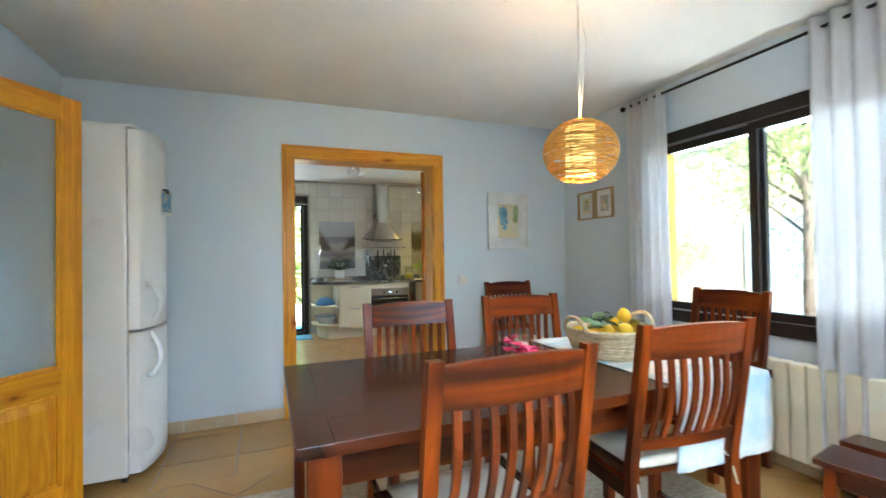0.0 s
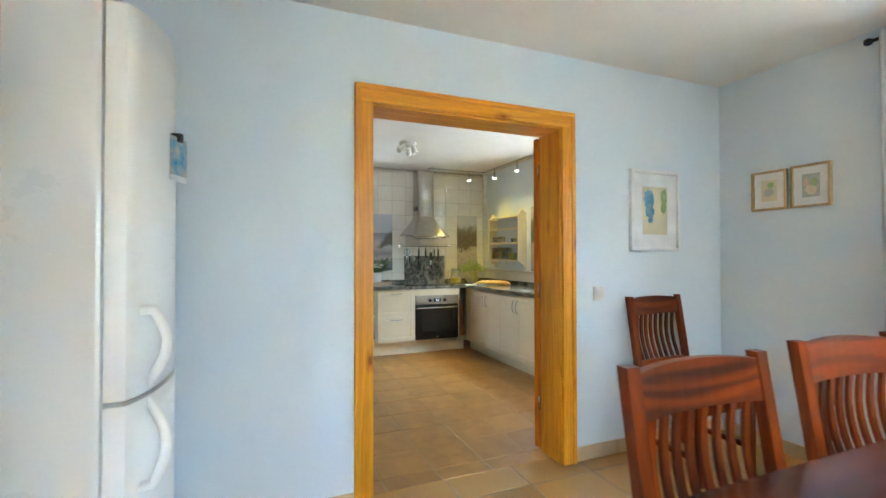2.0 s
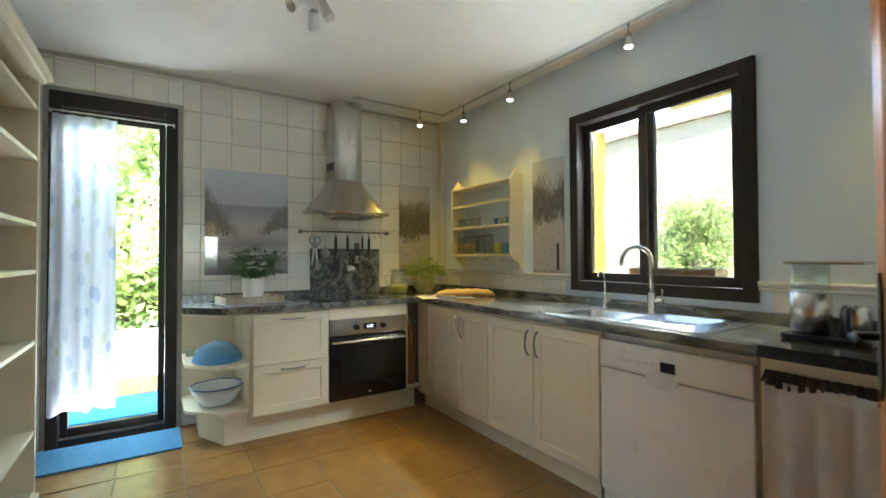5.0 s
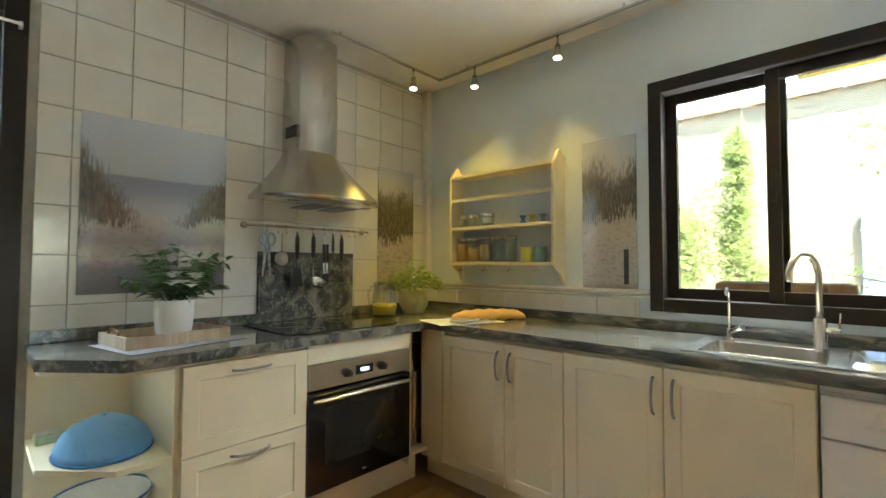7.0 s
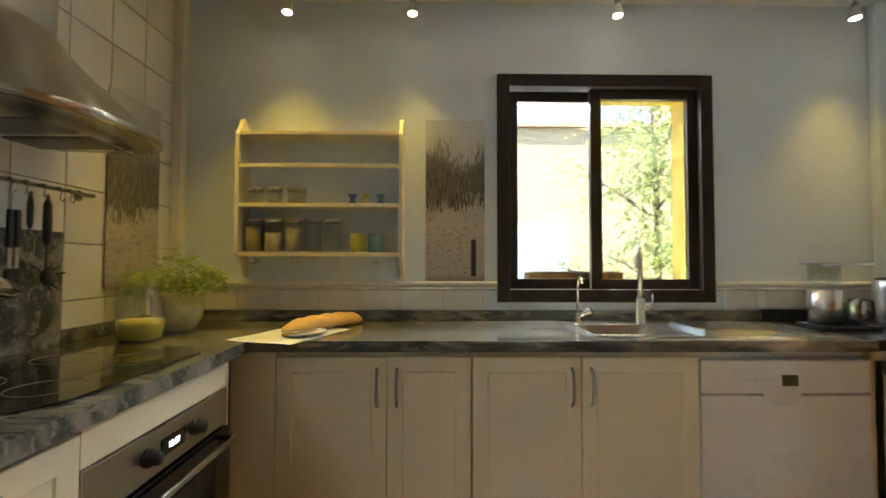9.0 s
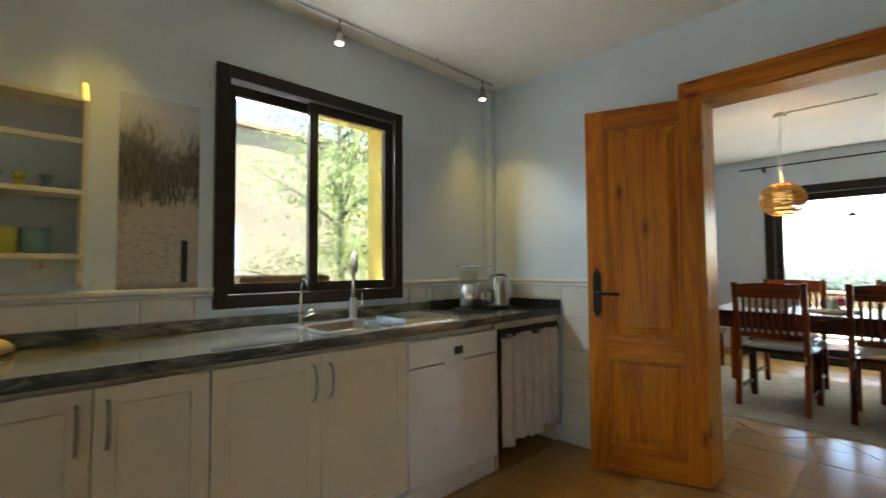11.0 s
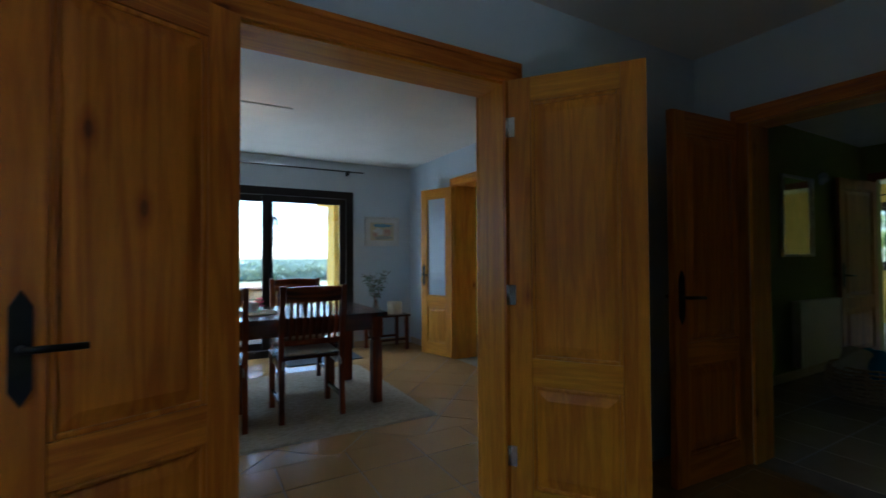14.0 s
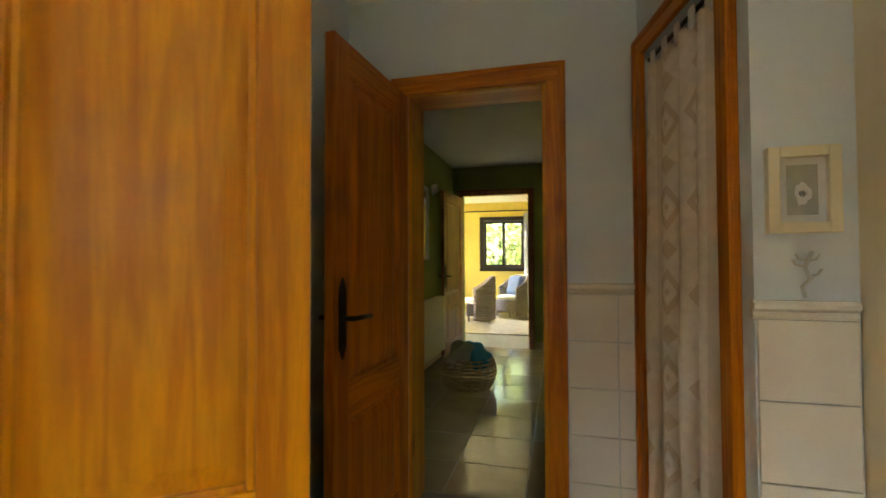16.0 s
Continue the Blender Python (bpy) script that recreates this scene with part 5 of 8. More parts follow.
door_unit("cream framed two-door base cabinet under the granite worktop", 2.318, 3.02, 2.622)
door_unit("cream framed two-door sink cabinet under the granite worktop", 1.49, 2.316, 1.92)
cf = thing("corner_filler", "cream corner post between the two cabinet runs", "cabinet")
part("post", boxes((FXC - 0.02, FXC + 0.06, 3.022, FYC + 0.03, 0.12, WT0 - 0.0015), bevel=0.002), CREAM, cf)

dw = thing("dishwasher", "white freestanding dishwasher with a small display", "dishwasher")
DY0, DY1 = 0.855, 1.486
part("body", boxes((FXC + 0.022, XK - 0.03, DY0, DY1, 0.02, 0.79), bevel=0.004), WHITE_GLOSS, dw)
dd = part("door", boxes((FXC - 0.018, FXC + 0.021, DY0 + 0.002, DY1 - 0.002, 0.1, 0.655), bevel=0.006), WHITE_GLOSS, dw)
cp = part("control_panel", boxes((FXC - 0.022, FXC + 0.021, DY0 + 0.002, DY1 - 0.002, 0.66, 0.783), bevel=0.008), WHITE_GLOSS, dw)
part("display", boxes((FXC - 0.0245, FXC - 0.0215, 1.13, 1.19, 0.69, 0.73)), BLACK_GLASS, cp)
for k in range(6):
    part("button", boxes((FXC - 0.0245, FXC - 0.0215, 1.22 + 0.03 * k, 1.237 + 0.03 * k, 0.704, 0.716), bevel=0.0015), WHITE_PLASTIC, cp)
bm = B()
cyl(bm, 0, 0, -0.004, 0.004, 0.07, 0.07, 24, Matrix.Translation((FXC - 0.019, 1.19, 0.655)) @ Matrix.Rotation(radians(90), 4, "Y") @ Matrix.Diagonal((0.55, 1, 1, 1)))
part("grip", bm, WHITE_PLASTIC, dd)
part("plinth", boxes((FXC + 0.0, FXC + 0.021, DY0 + 0.002, DY1 - 0.002, 0.004, 0.096), bevel=0.003), WHITE_GLOSS, dw)
part("top_plate", boxes((FXC + 0.01, XK - 0.03, DY0, DY1, 0.7915, 0.81), bevel=0.003), WHITE_GLOSS, dw)

# open bay with a curtain
bay = thing("curtained_bay", "open counter bay with cream side panels", "cabinet")
part("side_panel", boxes((FXC, XK - 0.014, 0.825, 0.843, 0.0005, WT0 - 0.0015), bevel=0.002), CREAM, bay)
part("side_panel", boxes((FXC, XK - 0.014, 0.215, 0.233, 0.0005, WT0 - 0.0015), bevel=0.002), CREAM, bay)
part("top_bar", boxes((FXC, FXC + 0.03, 0.2335, 0.8245, 0.775, WT0 - 0.0015), bevel=0.002), CREAM, bay)
LINEN = mat("off-white checked linen", (0.62, 0.58, 0.53), 0.9, second=(0.56, 0.52, 0.48), scale=18, bump=0.3, bump_scale=240)
curtain("counter_curtain", "off-white linen curtain under the kitchen counter", curtain_mesh("y", FXC - 0.004, -1, 0.24, 0.82, 0.13, 0.745, 6, 0.035, 17), LINEN)
bm = curtain_mesh("y", FXC - 0.006, -1, 0.245, 0.82, 0.735, 0.778, 22, 0.02, 5, nz=3)
hd = part("curtain_heading", bm, mat("dark brown ruched ribbon", (0.05, 0.035, 0.025), 0.9, scale=40))
tagged(hd, "dark brown gathered ribbon heading of the counter curtain", "curtain heading")

# north run: open end shelf, drawers, oven
es = thing("end_shelf", "cream open end shelf unit with angled boards", "shelf")
ang = lambda z0, z1, inset=0.0: [(-0.15 + inset, YK - 0.014), (-0.15 + inset, 3.36), (0.03, FYC + 0.005), (0.19, FYC + 0.005), (0.19, YK - 0.014)]
for z0, z1 in ((0.19, 0.21), (0.475, 0.495), (0.795, 0.8135)):
    bm = B()
    prism(bm, ang(z0, z1), z0, z1, 0.002)
    part("board", bm, CREAM, es)
part("side_panel", boxes((0.19, 0.208, FYC, YK - 0.014, 0.12, WT0 - 0.0015), bevel=0.002), CREAM, es)
part("back_panel", boxes((-0.15, 0.189, YK - 0.0135, YK - 0.0125, 0.12, WT0 - 0.0015)), CREAM, es)
bm = B()
prism(bm, [(-0.06, YK - 0.02), (-0.06, 3.45), (0.06, FYC + 0.05), (0.6, FYC + 0.05), (0.6, FYC + 0.08), (0.1, FYC + 0.08), (0.1, YK - 0.02)], 0.0005, 0.186)
part("plinth", bm, CREAM, es)

du = thing("drawer_cabinet", "cream two-drawer base cabinet with framed fronts", "cabinet", group="kitchen base cabinets")
part("body", boxes((0.2095, 0.694, FYC + 0.001, YK - 0.014, 0.187, WT0 - 0.0015)), CREAM, du)
for z0, z1 in ((0.165, 0.478), (0.482, 0.8)):
    d = shaker("drawer", du, "x", FYC, 0.211, 0.693, z0, z1)
    bm = B()
    bow_handle(bm, (0.38, FYC - 0.02, z1 - 0.035), (0.53, FYC - 0.02, z1 - 0.035), (0, -0.022, 0))
    part("handle", bm, HANDLE, d, "pewter bow handle")

ov = thing("oven", "built-in steel and black glass oven", "oven")
part("body", boxes((0.697, 1.288, FYC + 0.012, YK - 0.03, 0.165, 0.725)), BLACK_PLASTIC, ov)
pn = part("control_panel", boxes((0.698, 1.287, FYC - 0.022, FYC + 0.011, 0.615, 0.725), bevel=0.003), STEEL, ov)
od = part("oven_door", boxes((0.698, 1.287, FYC - 0.026, FYC + 0.011, 0.17, 0.608), bevel=0.004), BLACK_GLASS, ov)
part("window", boxes((0.78, 1.205, FYC - 0.0275, FYC - 0.0262, 0.28, 0.53)), mat("smoked oven glass", (0.02, 0.018, 0.016), 0.05), od)
bm = B()
tube(bm, [(0.72, FYC - 0.026, 0.572), (0.72, FYC - 0.055, 0.575), (0.74, FYC - 0.06, 0.575), (1.245, FYC - 0.06, 0.575), (1.265, FYC - 0.055, 0.575), (1.265, FYC - 0.026, 0.572)], 0.009, 10)
part("handle", bm, STEEL, od, "brushed steel bar handle")
for x in (0.895, 1.1):
    bm = B()
    lathe(bm, [(0.022, 0.0), (0.022, 0.006), (0.017, 0.012), (0.016, 0.028), (0.0, 0.03)], 20, Matrix.Translation((x, FYC - 0.0225, 0.668)) @ Matrix.Rotation(radians(90), 4, "X"))
    part("knob", bm, BLACK_PLASTIC, pn)
dsp = part("display", boxes((0.945, 1.045, FYC - 0.0245, FYC - 0.0222, 0.648, 0.69)), BLACK_GLASS, pn)
LED = glow("white clock digits", (0.8, 0.9, 1.0), 0.2)
fc = bpy.data.curves.new("digits", "FONT")
fc.body, fc.size, fc.extrude, fc.align_x = "12:21", 0.024, 0.0002, "CENTER"
fo = new("digits", fc)
fo.matrix_world = pose(0.995, FYC - 0.0252, 0.661, 90, 0, 0)
fo.data.materials.append(LED)
fo.parent = dsp
part("rating_mark", boxes((0.985, 1.005, FYC - 0.0275, FYC - 0.0262, 0.2, 0.208)), WHITE_PLASTIC, od)
oh = thing("oven_housing", "cream housing panels round the oven", "cabinet")
part("top_panel", boxes((0.696, 1.289, FYC - 0.018, FYC + 0.011, 0.73, WT0 - 0.0015), bevel=0.002), CREAM, oh)
part("bottom_panel", boxes((0.602, 1.4, FYC + 0.05, FYC + 0.08, 0.0005, 0.16), bevel=0.002), CREAM, oh)
part("side_panel", boxes((1.29, 1.305, FYC - 0.018, YK - 0.03, 0.12, WT0 - 0.0015), bevel=0.002), CREAM, oh)
part("slot_floor", boxes((1.3055, 1.424, FYC - 0.018, YK - 0.03, 0.16, 0.178), bevel=0.002), CREAM, oh)
part("slot_back", boxes((1.3055, 1.424, YK - 0.2, YK - 0.18, 0.18, WT0 - 0.0015)), CREAM, oh)
BOARD = wood("beech board", (0.5, 0.26, 0.09), (0.36, 0.16, 0.05), knots=False)
for k, (x, hgt) in enumerate(((1.325, 0.36), (1.348, 0.46), (1.375, 0.4))):
    ob = part("cutting_board", boxes((x, x + 0.016, FYC + 0.03, FYC + 0.3, 0.179, 0.179 + hgt), bevel=0.004), BOARD)
    tagged(ob, "beech cutting board standing in the narrow slot", "cutting board", group="cutting boards")
pt = thing("plinth", "cream plinth under the east cabinets", "plinth", kind="structure")
part("board", boxes((FXC + 0.05, FXC + 0.068, 1.54, FYC + 0.05, 0.0005, 0.119), bevel=0.002), CREAM, pt)

# worktop, in pieces round the sink
wt = thing("worktop", "dark green veined granite worktop", "worktop")
SX0, SX1, SY0, SY1 = 1.5, 1.9, 1.07, 1.86
bm = B()
prism(bm, [(-0.16, YK - 0.014), (-0.16, 3.34), (0.035, FYC - 0.035), (FXC - 0.03, FYC - 0.035), (FXC - 0.03, FYC - 0.036), (XK - 0.002, FYC - 0.036), (XK - 0.002, YK - 0.014)], WT0, WT1, 0.0)
part("slab", bm, GRANITE, wt)
part("slab", boxes((FXC - 0.035, XK - 0.002, SY1, FYC - 0.0365, WT0, WT1), bevel=0.002), GRANITE, wt)
part("slab", boxes((FXC - 0.035, SX0, SY0, SY1, WT0, WT1)), GRANITE, wt)
part("slab", boxes((SX1, XK - 0.002, SY0, SY1, WT0, WT1)), GRANITE, wt)
part("slab", boxes((FXC - 0.035, XK - 0.002, 0.84, SY0, WT0, WT1), bevel=0.002), GRANITE, wt)
part("upstand", boxes((-0.15, 0.735, YK - 0.034, YK - 0.014, WT1 + 0.0005, WT1 + 0.05), bevel=0.002), GRANITE, wt)
part("upstand", boxes((1.34, XK - 0.022, YK - 0.034, YK - 0.014, WT1 + 0.0005, WT1 + 0.05), bevel=0.002), GRANITE, wt)
part("upstand", boxes((XK - 0.022, XK - 0.002, 0.84, YK - 0.014, WT1 + 0.0005, WT1 + 0.05), bevel=0.002), GRANITE, wt)
part("splash_slab", boxes((0.735, 1.337, YK - 0.03, YK - 0.012, WT1 + 0.0005, 1.235), bevel=0.002), GRANITE, wt, "granite slab behind the hob")
we = thing("worktop_end", "black polished stone counter end", "worktop")
part("slab", boxes((FXC - 0.035, XK - 0.002, T + 0.012, 0.8395, WT0 + 0.002, WT1 + 0.004), bevel=0.003), BLACK_STONE, we)
part("upstand", boxes((XK - 0.022, XK - 0.002, T + 0.032, 0.8395, WT1 + 0.0045, WT1 + 0.055), bevel=0.002), BLACK_STONE, we)
part("upstand", boxes((FXC - 0.035, XK - 0.002, T + 0.012, T + 0.0315, WT1 + 0.0045, WT1 + 0.055), bevel=0.002), BLACK_STONE, we)

# sink
sk = thing("kitchen_sink", "stainless steel inset sink with drainer", "sink")
bm = B()
zr = WT1 + 0.004
for q in ((SX0 - 0.02, SX0 + 0.02, SY0 - 0.02, SY1 + 0.02), (SX1 - 0.07, SX1 + 0.02, SY0 - 0.02, SY1 + 0.02), (SX0 + 0.02, SX1 - 0.07, SY1 - 0.03, SY1 + 0.02), (SX0 + 0.02, SX1 - 0.07, SY0 - 0.02, SY0 + 0.02), (SX0 + 0.02, SX1 - 0.07, 1.42, 1.47)):
    box(bm, q[0], q[1], q[2], q[3], WT1 + 0.0005, zr, 0.0)
part("rim", bm, STEEL, sk)
def basin(x0, x1, y0, y1, z, deep, r):
    bm = B()
    rings = []
    for zz, ins in ((z, 0.0), (z - 0.01, 0.004), (z - deep + 0.03, 0.018), (z - deep, 0.05)):
        ring = []
        for cx, cy, a0 in ((x1 - r, y1 - r, 0), (x0 + r, y1 - r, 90), (x0 + r, y0 + r, 180), (x1 - r, y0 + r, 270)):
            for k in range(6):
                a = radians(a0 + 18 * k)
                mx, my = (x0 + x1) / 2, (y0 + y1) / 2
                px, py = cx + r * math.cos(a), cy + r * math.sin(a)
                ring.append(bm.verts.new((px - ins * (1 if px > mx else -1), py - ins * (1 if py > my else -1), zz)))
        rings.append(ring)
    for a, b2 in zip(rings, rings[1:]):
        for i in range(len(a)):
            bm.faces.new((a[i], a[(i + 1) % len(a)], b2[(i + 1) % len(a)], b2[i])).smooth = True
    bm.faces.new(rings[-1])
    return bm
part("bowl", basin(SX0 + 0.018, SX1 - 0.068, 1.468, SY1 - 0.028, zr - 0.0005, 0.15, 0.06), STEEL, sk)
bm = basin(SX0 + 0.018, SX1 - 0.068, SY0 + 0.018, 1.422, zr - 0.0005, 0.014, 0.03)
dr = part("drainer", bm, STEEL, sk)
for k in range(9):
    x = SX0 + 0.05 + 0.027 * k
    part("ridge", boxes((x, x + 0.008, SY0 + 0.07, 1.37, zr - 0.0144, zr - 0.009), bevel=0.001), STEEL, dr)
bm = B()
lathe(bm, [(0.0, 0.0), (0.035, 0.0), (0.04, 0.004), (0.03, 0.006), (0.0, 0.004)], 20, Matrix.Translation((1.66, 1.65, zr - 0.15)))
part("drain", bm, CHROME, sk)
tp = thing("sink_mixer_tap", "tall brushed steel mixer tap with an arched spout", "tap", pose(1.865, 1.5, zr))
bm = B()
lathe(bm, [(0.026, 0.0), (0.026, 0.004), (0.021, 0.008), (0.021, 0.11), (0.012, 0.116)], 20)
part("body", bm, STEEL, tp)
bm = B()
pts = [(0, 0, 0.11), (0, 0, 0.27)] + [(-0.08 + 0.08 * math.cos(math.pi * k / 10), 0.0, 0.27 + 0.08 * math.sin(math.pi * k / 10)) for k in range(1, 11)] + [(-0.16, 0, 0.25)]
tube(bm, pts, 0.012, 12, Matrix.Rotation(radians(-28), 4, "Z"))
part("spout", bm, STEEL, tp)
bm = B()
tube(bm, [(0, 0, 0.07), (0, -0.06, 0.07)], 0.014, 12)
tube(bm, [(0, -0.05, 0.07), (0, -0.056, 0.1), (0, -0.058, 0.135)], 0.004, 8)
part("lever", bm, STEEL, tp)
fp = thing("filter_tap", "slim chrome drinking water tap", "tap", pose(1.87, 1.79, zr))
bm = B()
lathe(bm, [(0.018, 0.0), (0.018, 0.006), (0.011, 0.012), (0.011, 0.045)], 16)
tube(bm, [(0, 0, 0.04), (0, 0.0, 0.17), (-0.01, 0, 0.2), (-0.035, 0, 0.215), (-0.055, 0, 0.205), (-0.06, 0, 0.185)], 0.006, 10)
part("spout", bm, CHROME, fp)
bm = B()
tube(bm, [(0, 0, 0.03), (-0.02, -0.03, 0.05), (-0.035, -0.05, 0.062)], 0.011, 10, taper=0.015)
part("lever", bm, CHROME, fp)

# hob and hood
hb = thing("induction_hob", "black glass hob set on the worktop", "hob")
bm = B()
prism(bm, [(0.64, 3.22), (0.72, 3.17), (1.2, 3.17), (1.28, 3.22), (1.28, 3.66), (0.64, 3.66)], WT1 + 0.0005, WT1 + 0.006, 0.001)
part("glass_plate", bm, BLACK_GLASS, hb)
for x, y, r in ((0.8, 3.5, 0.09), (0.8, 3.29, 0.07), (1.1, 3.5, 0.075), (1.1, 3.29, 0.09)):
    bm = B()
    tube(bm, [(x + r * math.cos(2 * math.pi * k / 32), y + r * math.sin(2 * math.pi * k / 32), WT1 + 0.0062) for k in range(33)], 0.0007, 4)
    part("zone_ring", bm, HANDLE, hb)
hx = 1.0
hd = thing("cooker_hood", "brushed steel chimney cooker hood", "cooker hood")
def hood_ring(bm, half, deep, power, z, dip=0.0):
    """A rounded front from one side of the wall to the other, as vertices."""
    out = []
    for i in range(41):
        a = math.pi * i / 40
        cx, sy = math.cos(a), math.sin(a)
        u = math.copysign(abs(cx) ** power, cx)
        out.append(bm.verts.new((hx + half * u, YK - 0.012 - deep * sy ** power, z - dip * sy)))
    return out


def skin(bm, rings):
    for a, b3 in zip(rings, rings[1:]):
        for i in range(len(a) - 1):
            bm.faces.new((a[i], a[i + 1], b3[i + 1], b3[i])).smooth = True


bm = B()
rings = []
for k in range(13):
    s = k / 12
    e = (1 - s) ** 1.25
    rings.append(hood_ring(bm, 0.136 + 0.185 * e, 0.2 + 0.27 * e, 0.55 + 0.12 * e, 1.53 + 0.25 * s, 0.03 * e))
skin(bm, rings)
part("canopy", bm, STEEL, hd)
bm = B()
outer = [hood_ring(bm, 0.322, 0.472, 0.67, z, 0.03) for z in (1.508, 1.531)]
inner = hood_ring(bm, 0.304, 0.45, 0.67, 1.511, 0.03)
skin(bm, [outer[1], outer[0], inner])
bm.faces.new(inner)
part("rim", bm, STEEL, hd)
for x in (hx - 0.14, hx + 0.02):
    part("filter", boxes((x, x + 0.12, YK - 0.36, YK - 0.12, 1.468, 1.474)), mat("grey grease filter", (0.25, 0.25, 0.25), 0.45, metal=0.8, scale=200), hd)
for x in (hx - 0.22, hx + 0.22):
    bm = B()
    cyl(bm, x, YK - 0.3, 1.478, 1.487, 0.03, 0.03, 16)
    part("spot", bm, CHROME, hd)
bm = B()
skin(bm, [hood_ring(bm, 0.136, 0.2, 0.55, z) for z in (1.78, 2.09)])
part("chimney", bm, STEEL, hd)
bm = B()
skin(bm, [hood_ring(bm, 0.132, 0.195, 0.55, z) for z in (2.085, CEIL - 0.03)])
part("upper_chimney", bm, STEEL, hd)
for k in range(5):
    part("vent_slot", boxes((hx - 0.1385, hx - 0.13, YK - 0.17, YK - 0.05, 1.86 + 0.013 * k, 1.867 + 0.013 * k)), BLACK_PLASTIC, hd)

# hanging rail with tools
rl = thing("utensil_rail", "steel hanging rail with hooks above the hob", "utensil rail")
ry = YK - 0.055
bm = B()
tube(bm, [(0.64, ry, 1.372), (1.43, ry, 1.372)], 0.007, 10)
part("bar", bm, STEEL, rl)
for x in (0.66, 1.41):
    bm = B()
    cyl(bm, 0, 0, 0, 0.043, 0.008, 0.008, 12, Matrix.Translation((x, ry, 1.372)) @ Matrix.Rotation(radians(-90), 4, "X"))
    cyl(bm, 0, 0, 0, 0.006, 0.02, 0.02, 16, Matrix.Translation((x, YK - 0.018, 1.372)) @ Matrix.Rotation(radians(-90), 4, "X"))
    part("bracket", bm, STEEL, rl)
HOOKS = [0.76, 0.82, 0.87, 0.93, 1.03, 1.11, 1.16, 1.22, 1.28, 1.32]
for x in HOOKS:
    bm = B()
    tube(bm, [(x, ry + 0.004, 1.381), (x, ry - 0.008, 1.379), (x, ry - 0.01, 1.36), (x, ry - 0.006, 1.34), (x, ry - 0.016, 1.332), (x, ry - 0.022, 1.342)], 0.0022, 6)
    part("hook", bm, STEEL, rl)


def tool(name, label, x, build, category="kitchen tool"):
    rig = thing(name, label, category, pose(x, ry - 0.02, 1.335), group="hanging kitchen tools")
    build(rig)
    return rig


def grip(rig, length, r=0.0115):
    bm = B()
    lathe(bm, [(0.004, -length), (r, -length + 0.012), (r * 1.1, -length * 0.5), (r, -0.02), (0.005, 0.0)], 12)
    tube(bm, [(0, 0, -0.002), (0.006, 0, 0.006), (0, 0, 0.012), (-0.006, 0, 0.006), (0, 0, -0.002)], 0.002, 6)
    part("grip", bm, BLACK_PLASTIC, rig)


def spatula(rig):
    grip(rig, 0.14)
    bm = B()
    tube(bm, [(0, 0, -0.135), (0, 0, -0.19)], 0.0035, 8)
    prism(bm, [(-0.02, -0.185), (0.02, -0.185), (0.037, -0.29), (-0.037, -0.29)], -0.002, 0.002, 0.0, Matrix.Rotation(radians(90), 4, "X"))
    part("blade", bm, BLACK_PLASTIC, rig)


def ladle(rig):
    grip(rig, 0.13)
    bm = B()
    tube(bm, [(0, 0, -0.125), (0, 0, -0.24), (0, -0.004, -0.26)], 0.004, 8)
    lathe(bm, [(0.0, -0.04), (0.025, -0.034), (0.042, -0.015), (0.046, 0.0), (0.044, 0.0), (0.04, -0.014), (0.023, -0.031), (0.0, -0.037)], 20, Matrix.Translation((0.02, -0.03, -0.265)) @ Matrix.Rotation(radians(35), 4, "X"))
    part("bowl", bm, STEEL, rig, "polished steel ladle bowl")


def tongs(rig):
    for dx in (-0.011, 0.011):
        bm = B()
        box(bm, dx - 0.008, dx + 0.008, -0.006, 0.006, -0.16, -0.05, 0.004)
        part("grip", bm, BLACK_PLASTIC, rig)
        bm = B()
        box(bm, dx - 0.006, dx + 0.006, -0.002, 0.002, -0.22, -0.16, 0.001)
        part("arm", bm, STEEL, rig)
        part("tip", boxes((dx - 0.012, dx + 0.012, -0.006, 0.006, -0.28, -0.22), bevel=0.005), BLACK_PLASTIC, rig)
    part("hinge", boxes((-0.014, 0.014, -0.007, 0.007, -0.05, 0.0), bevel=0.003), WHITE_PLASTIC, rig)


def pasta_fork(rig):
    grip(rig, 0.15)
    bm = B()
    tube(bm, [(0, 0, -0.145), (0, 0, -0.24)], 0.004, 8)
    lathe(bm, [(0.0, -0.012), (0.025, -0.008), (0.03, 0.0), (0.0, 0.002)], 16, Matrix.Translation((0, -0.008, -0.25)) @ Matrix.Rotation(radians(80), 4, "X"))
    for k in range(7):
        a = math.pi * 2 * k / 8 + 0.4
        tube(bm, [(0.025 * math.cos(a), -0.012, -0.25 + 0.025 * math.sin(a)), (0.04 * math.cos(a), -0.03, -0.25 + 0.04 * math.sin(a))], 0.003, 6)
    part("head", bm, BLACK_PLASTIC, rig)


def scissors(rig):
    for dx, a in ((-0.022, 6), (0.022, -4)):
        bm = B()
        tube(bm, [(dx + 0.02 * math.cos(2 * math.pi * k / 14), 0, -0.035 + 0.032 * math.sin(2 * math.pi * k / 14)) for k in range(15)], 0.006, 6)
        tube(bm, [(dx * 0.6, 0, -0.06), (dx * 0.3, 0, -0.1)], 0.008, 6)
        part("handle", bm, mat("pale blue scissor grip", (0.3, 0.42, 0.5), 0.5), rig)
        bm = B()
        prism(bm, [(-0.009, -0.09), (0.009, -0.09), (0.004, -0.235), (-0.004, -0.235)], -0.0015 + (0.002 if dx > 0 else 0), 0.0 + (0.002 if dx > 0 else 0), 0, Matrix.Rotation(radians(a), 4, "Y") @ Matrix.Rotation(radians(90), 4, "X"))
        part("blade", bm, CHROME, rig)


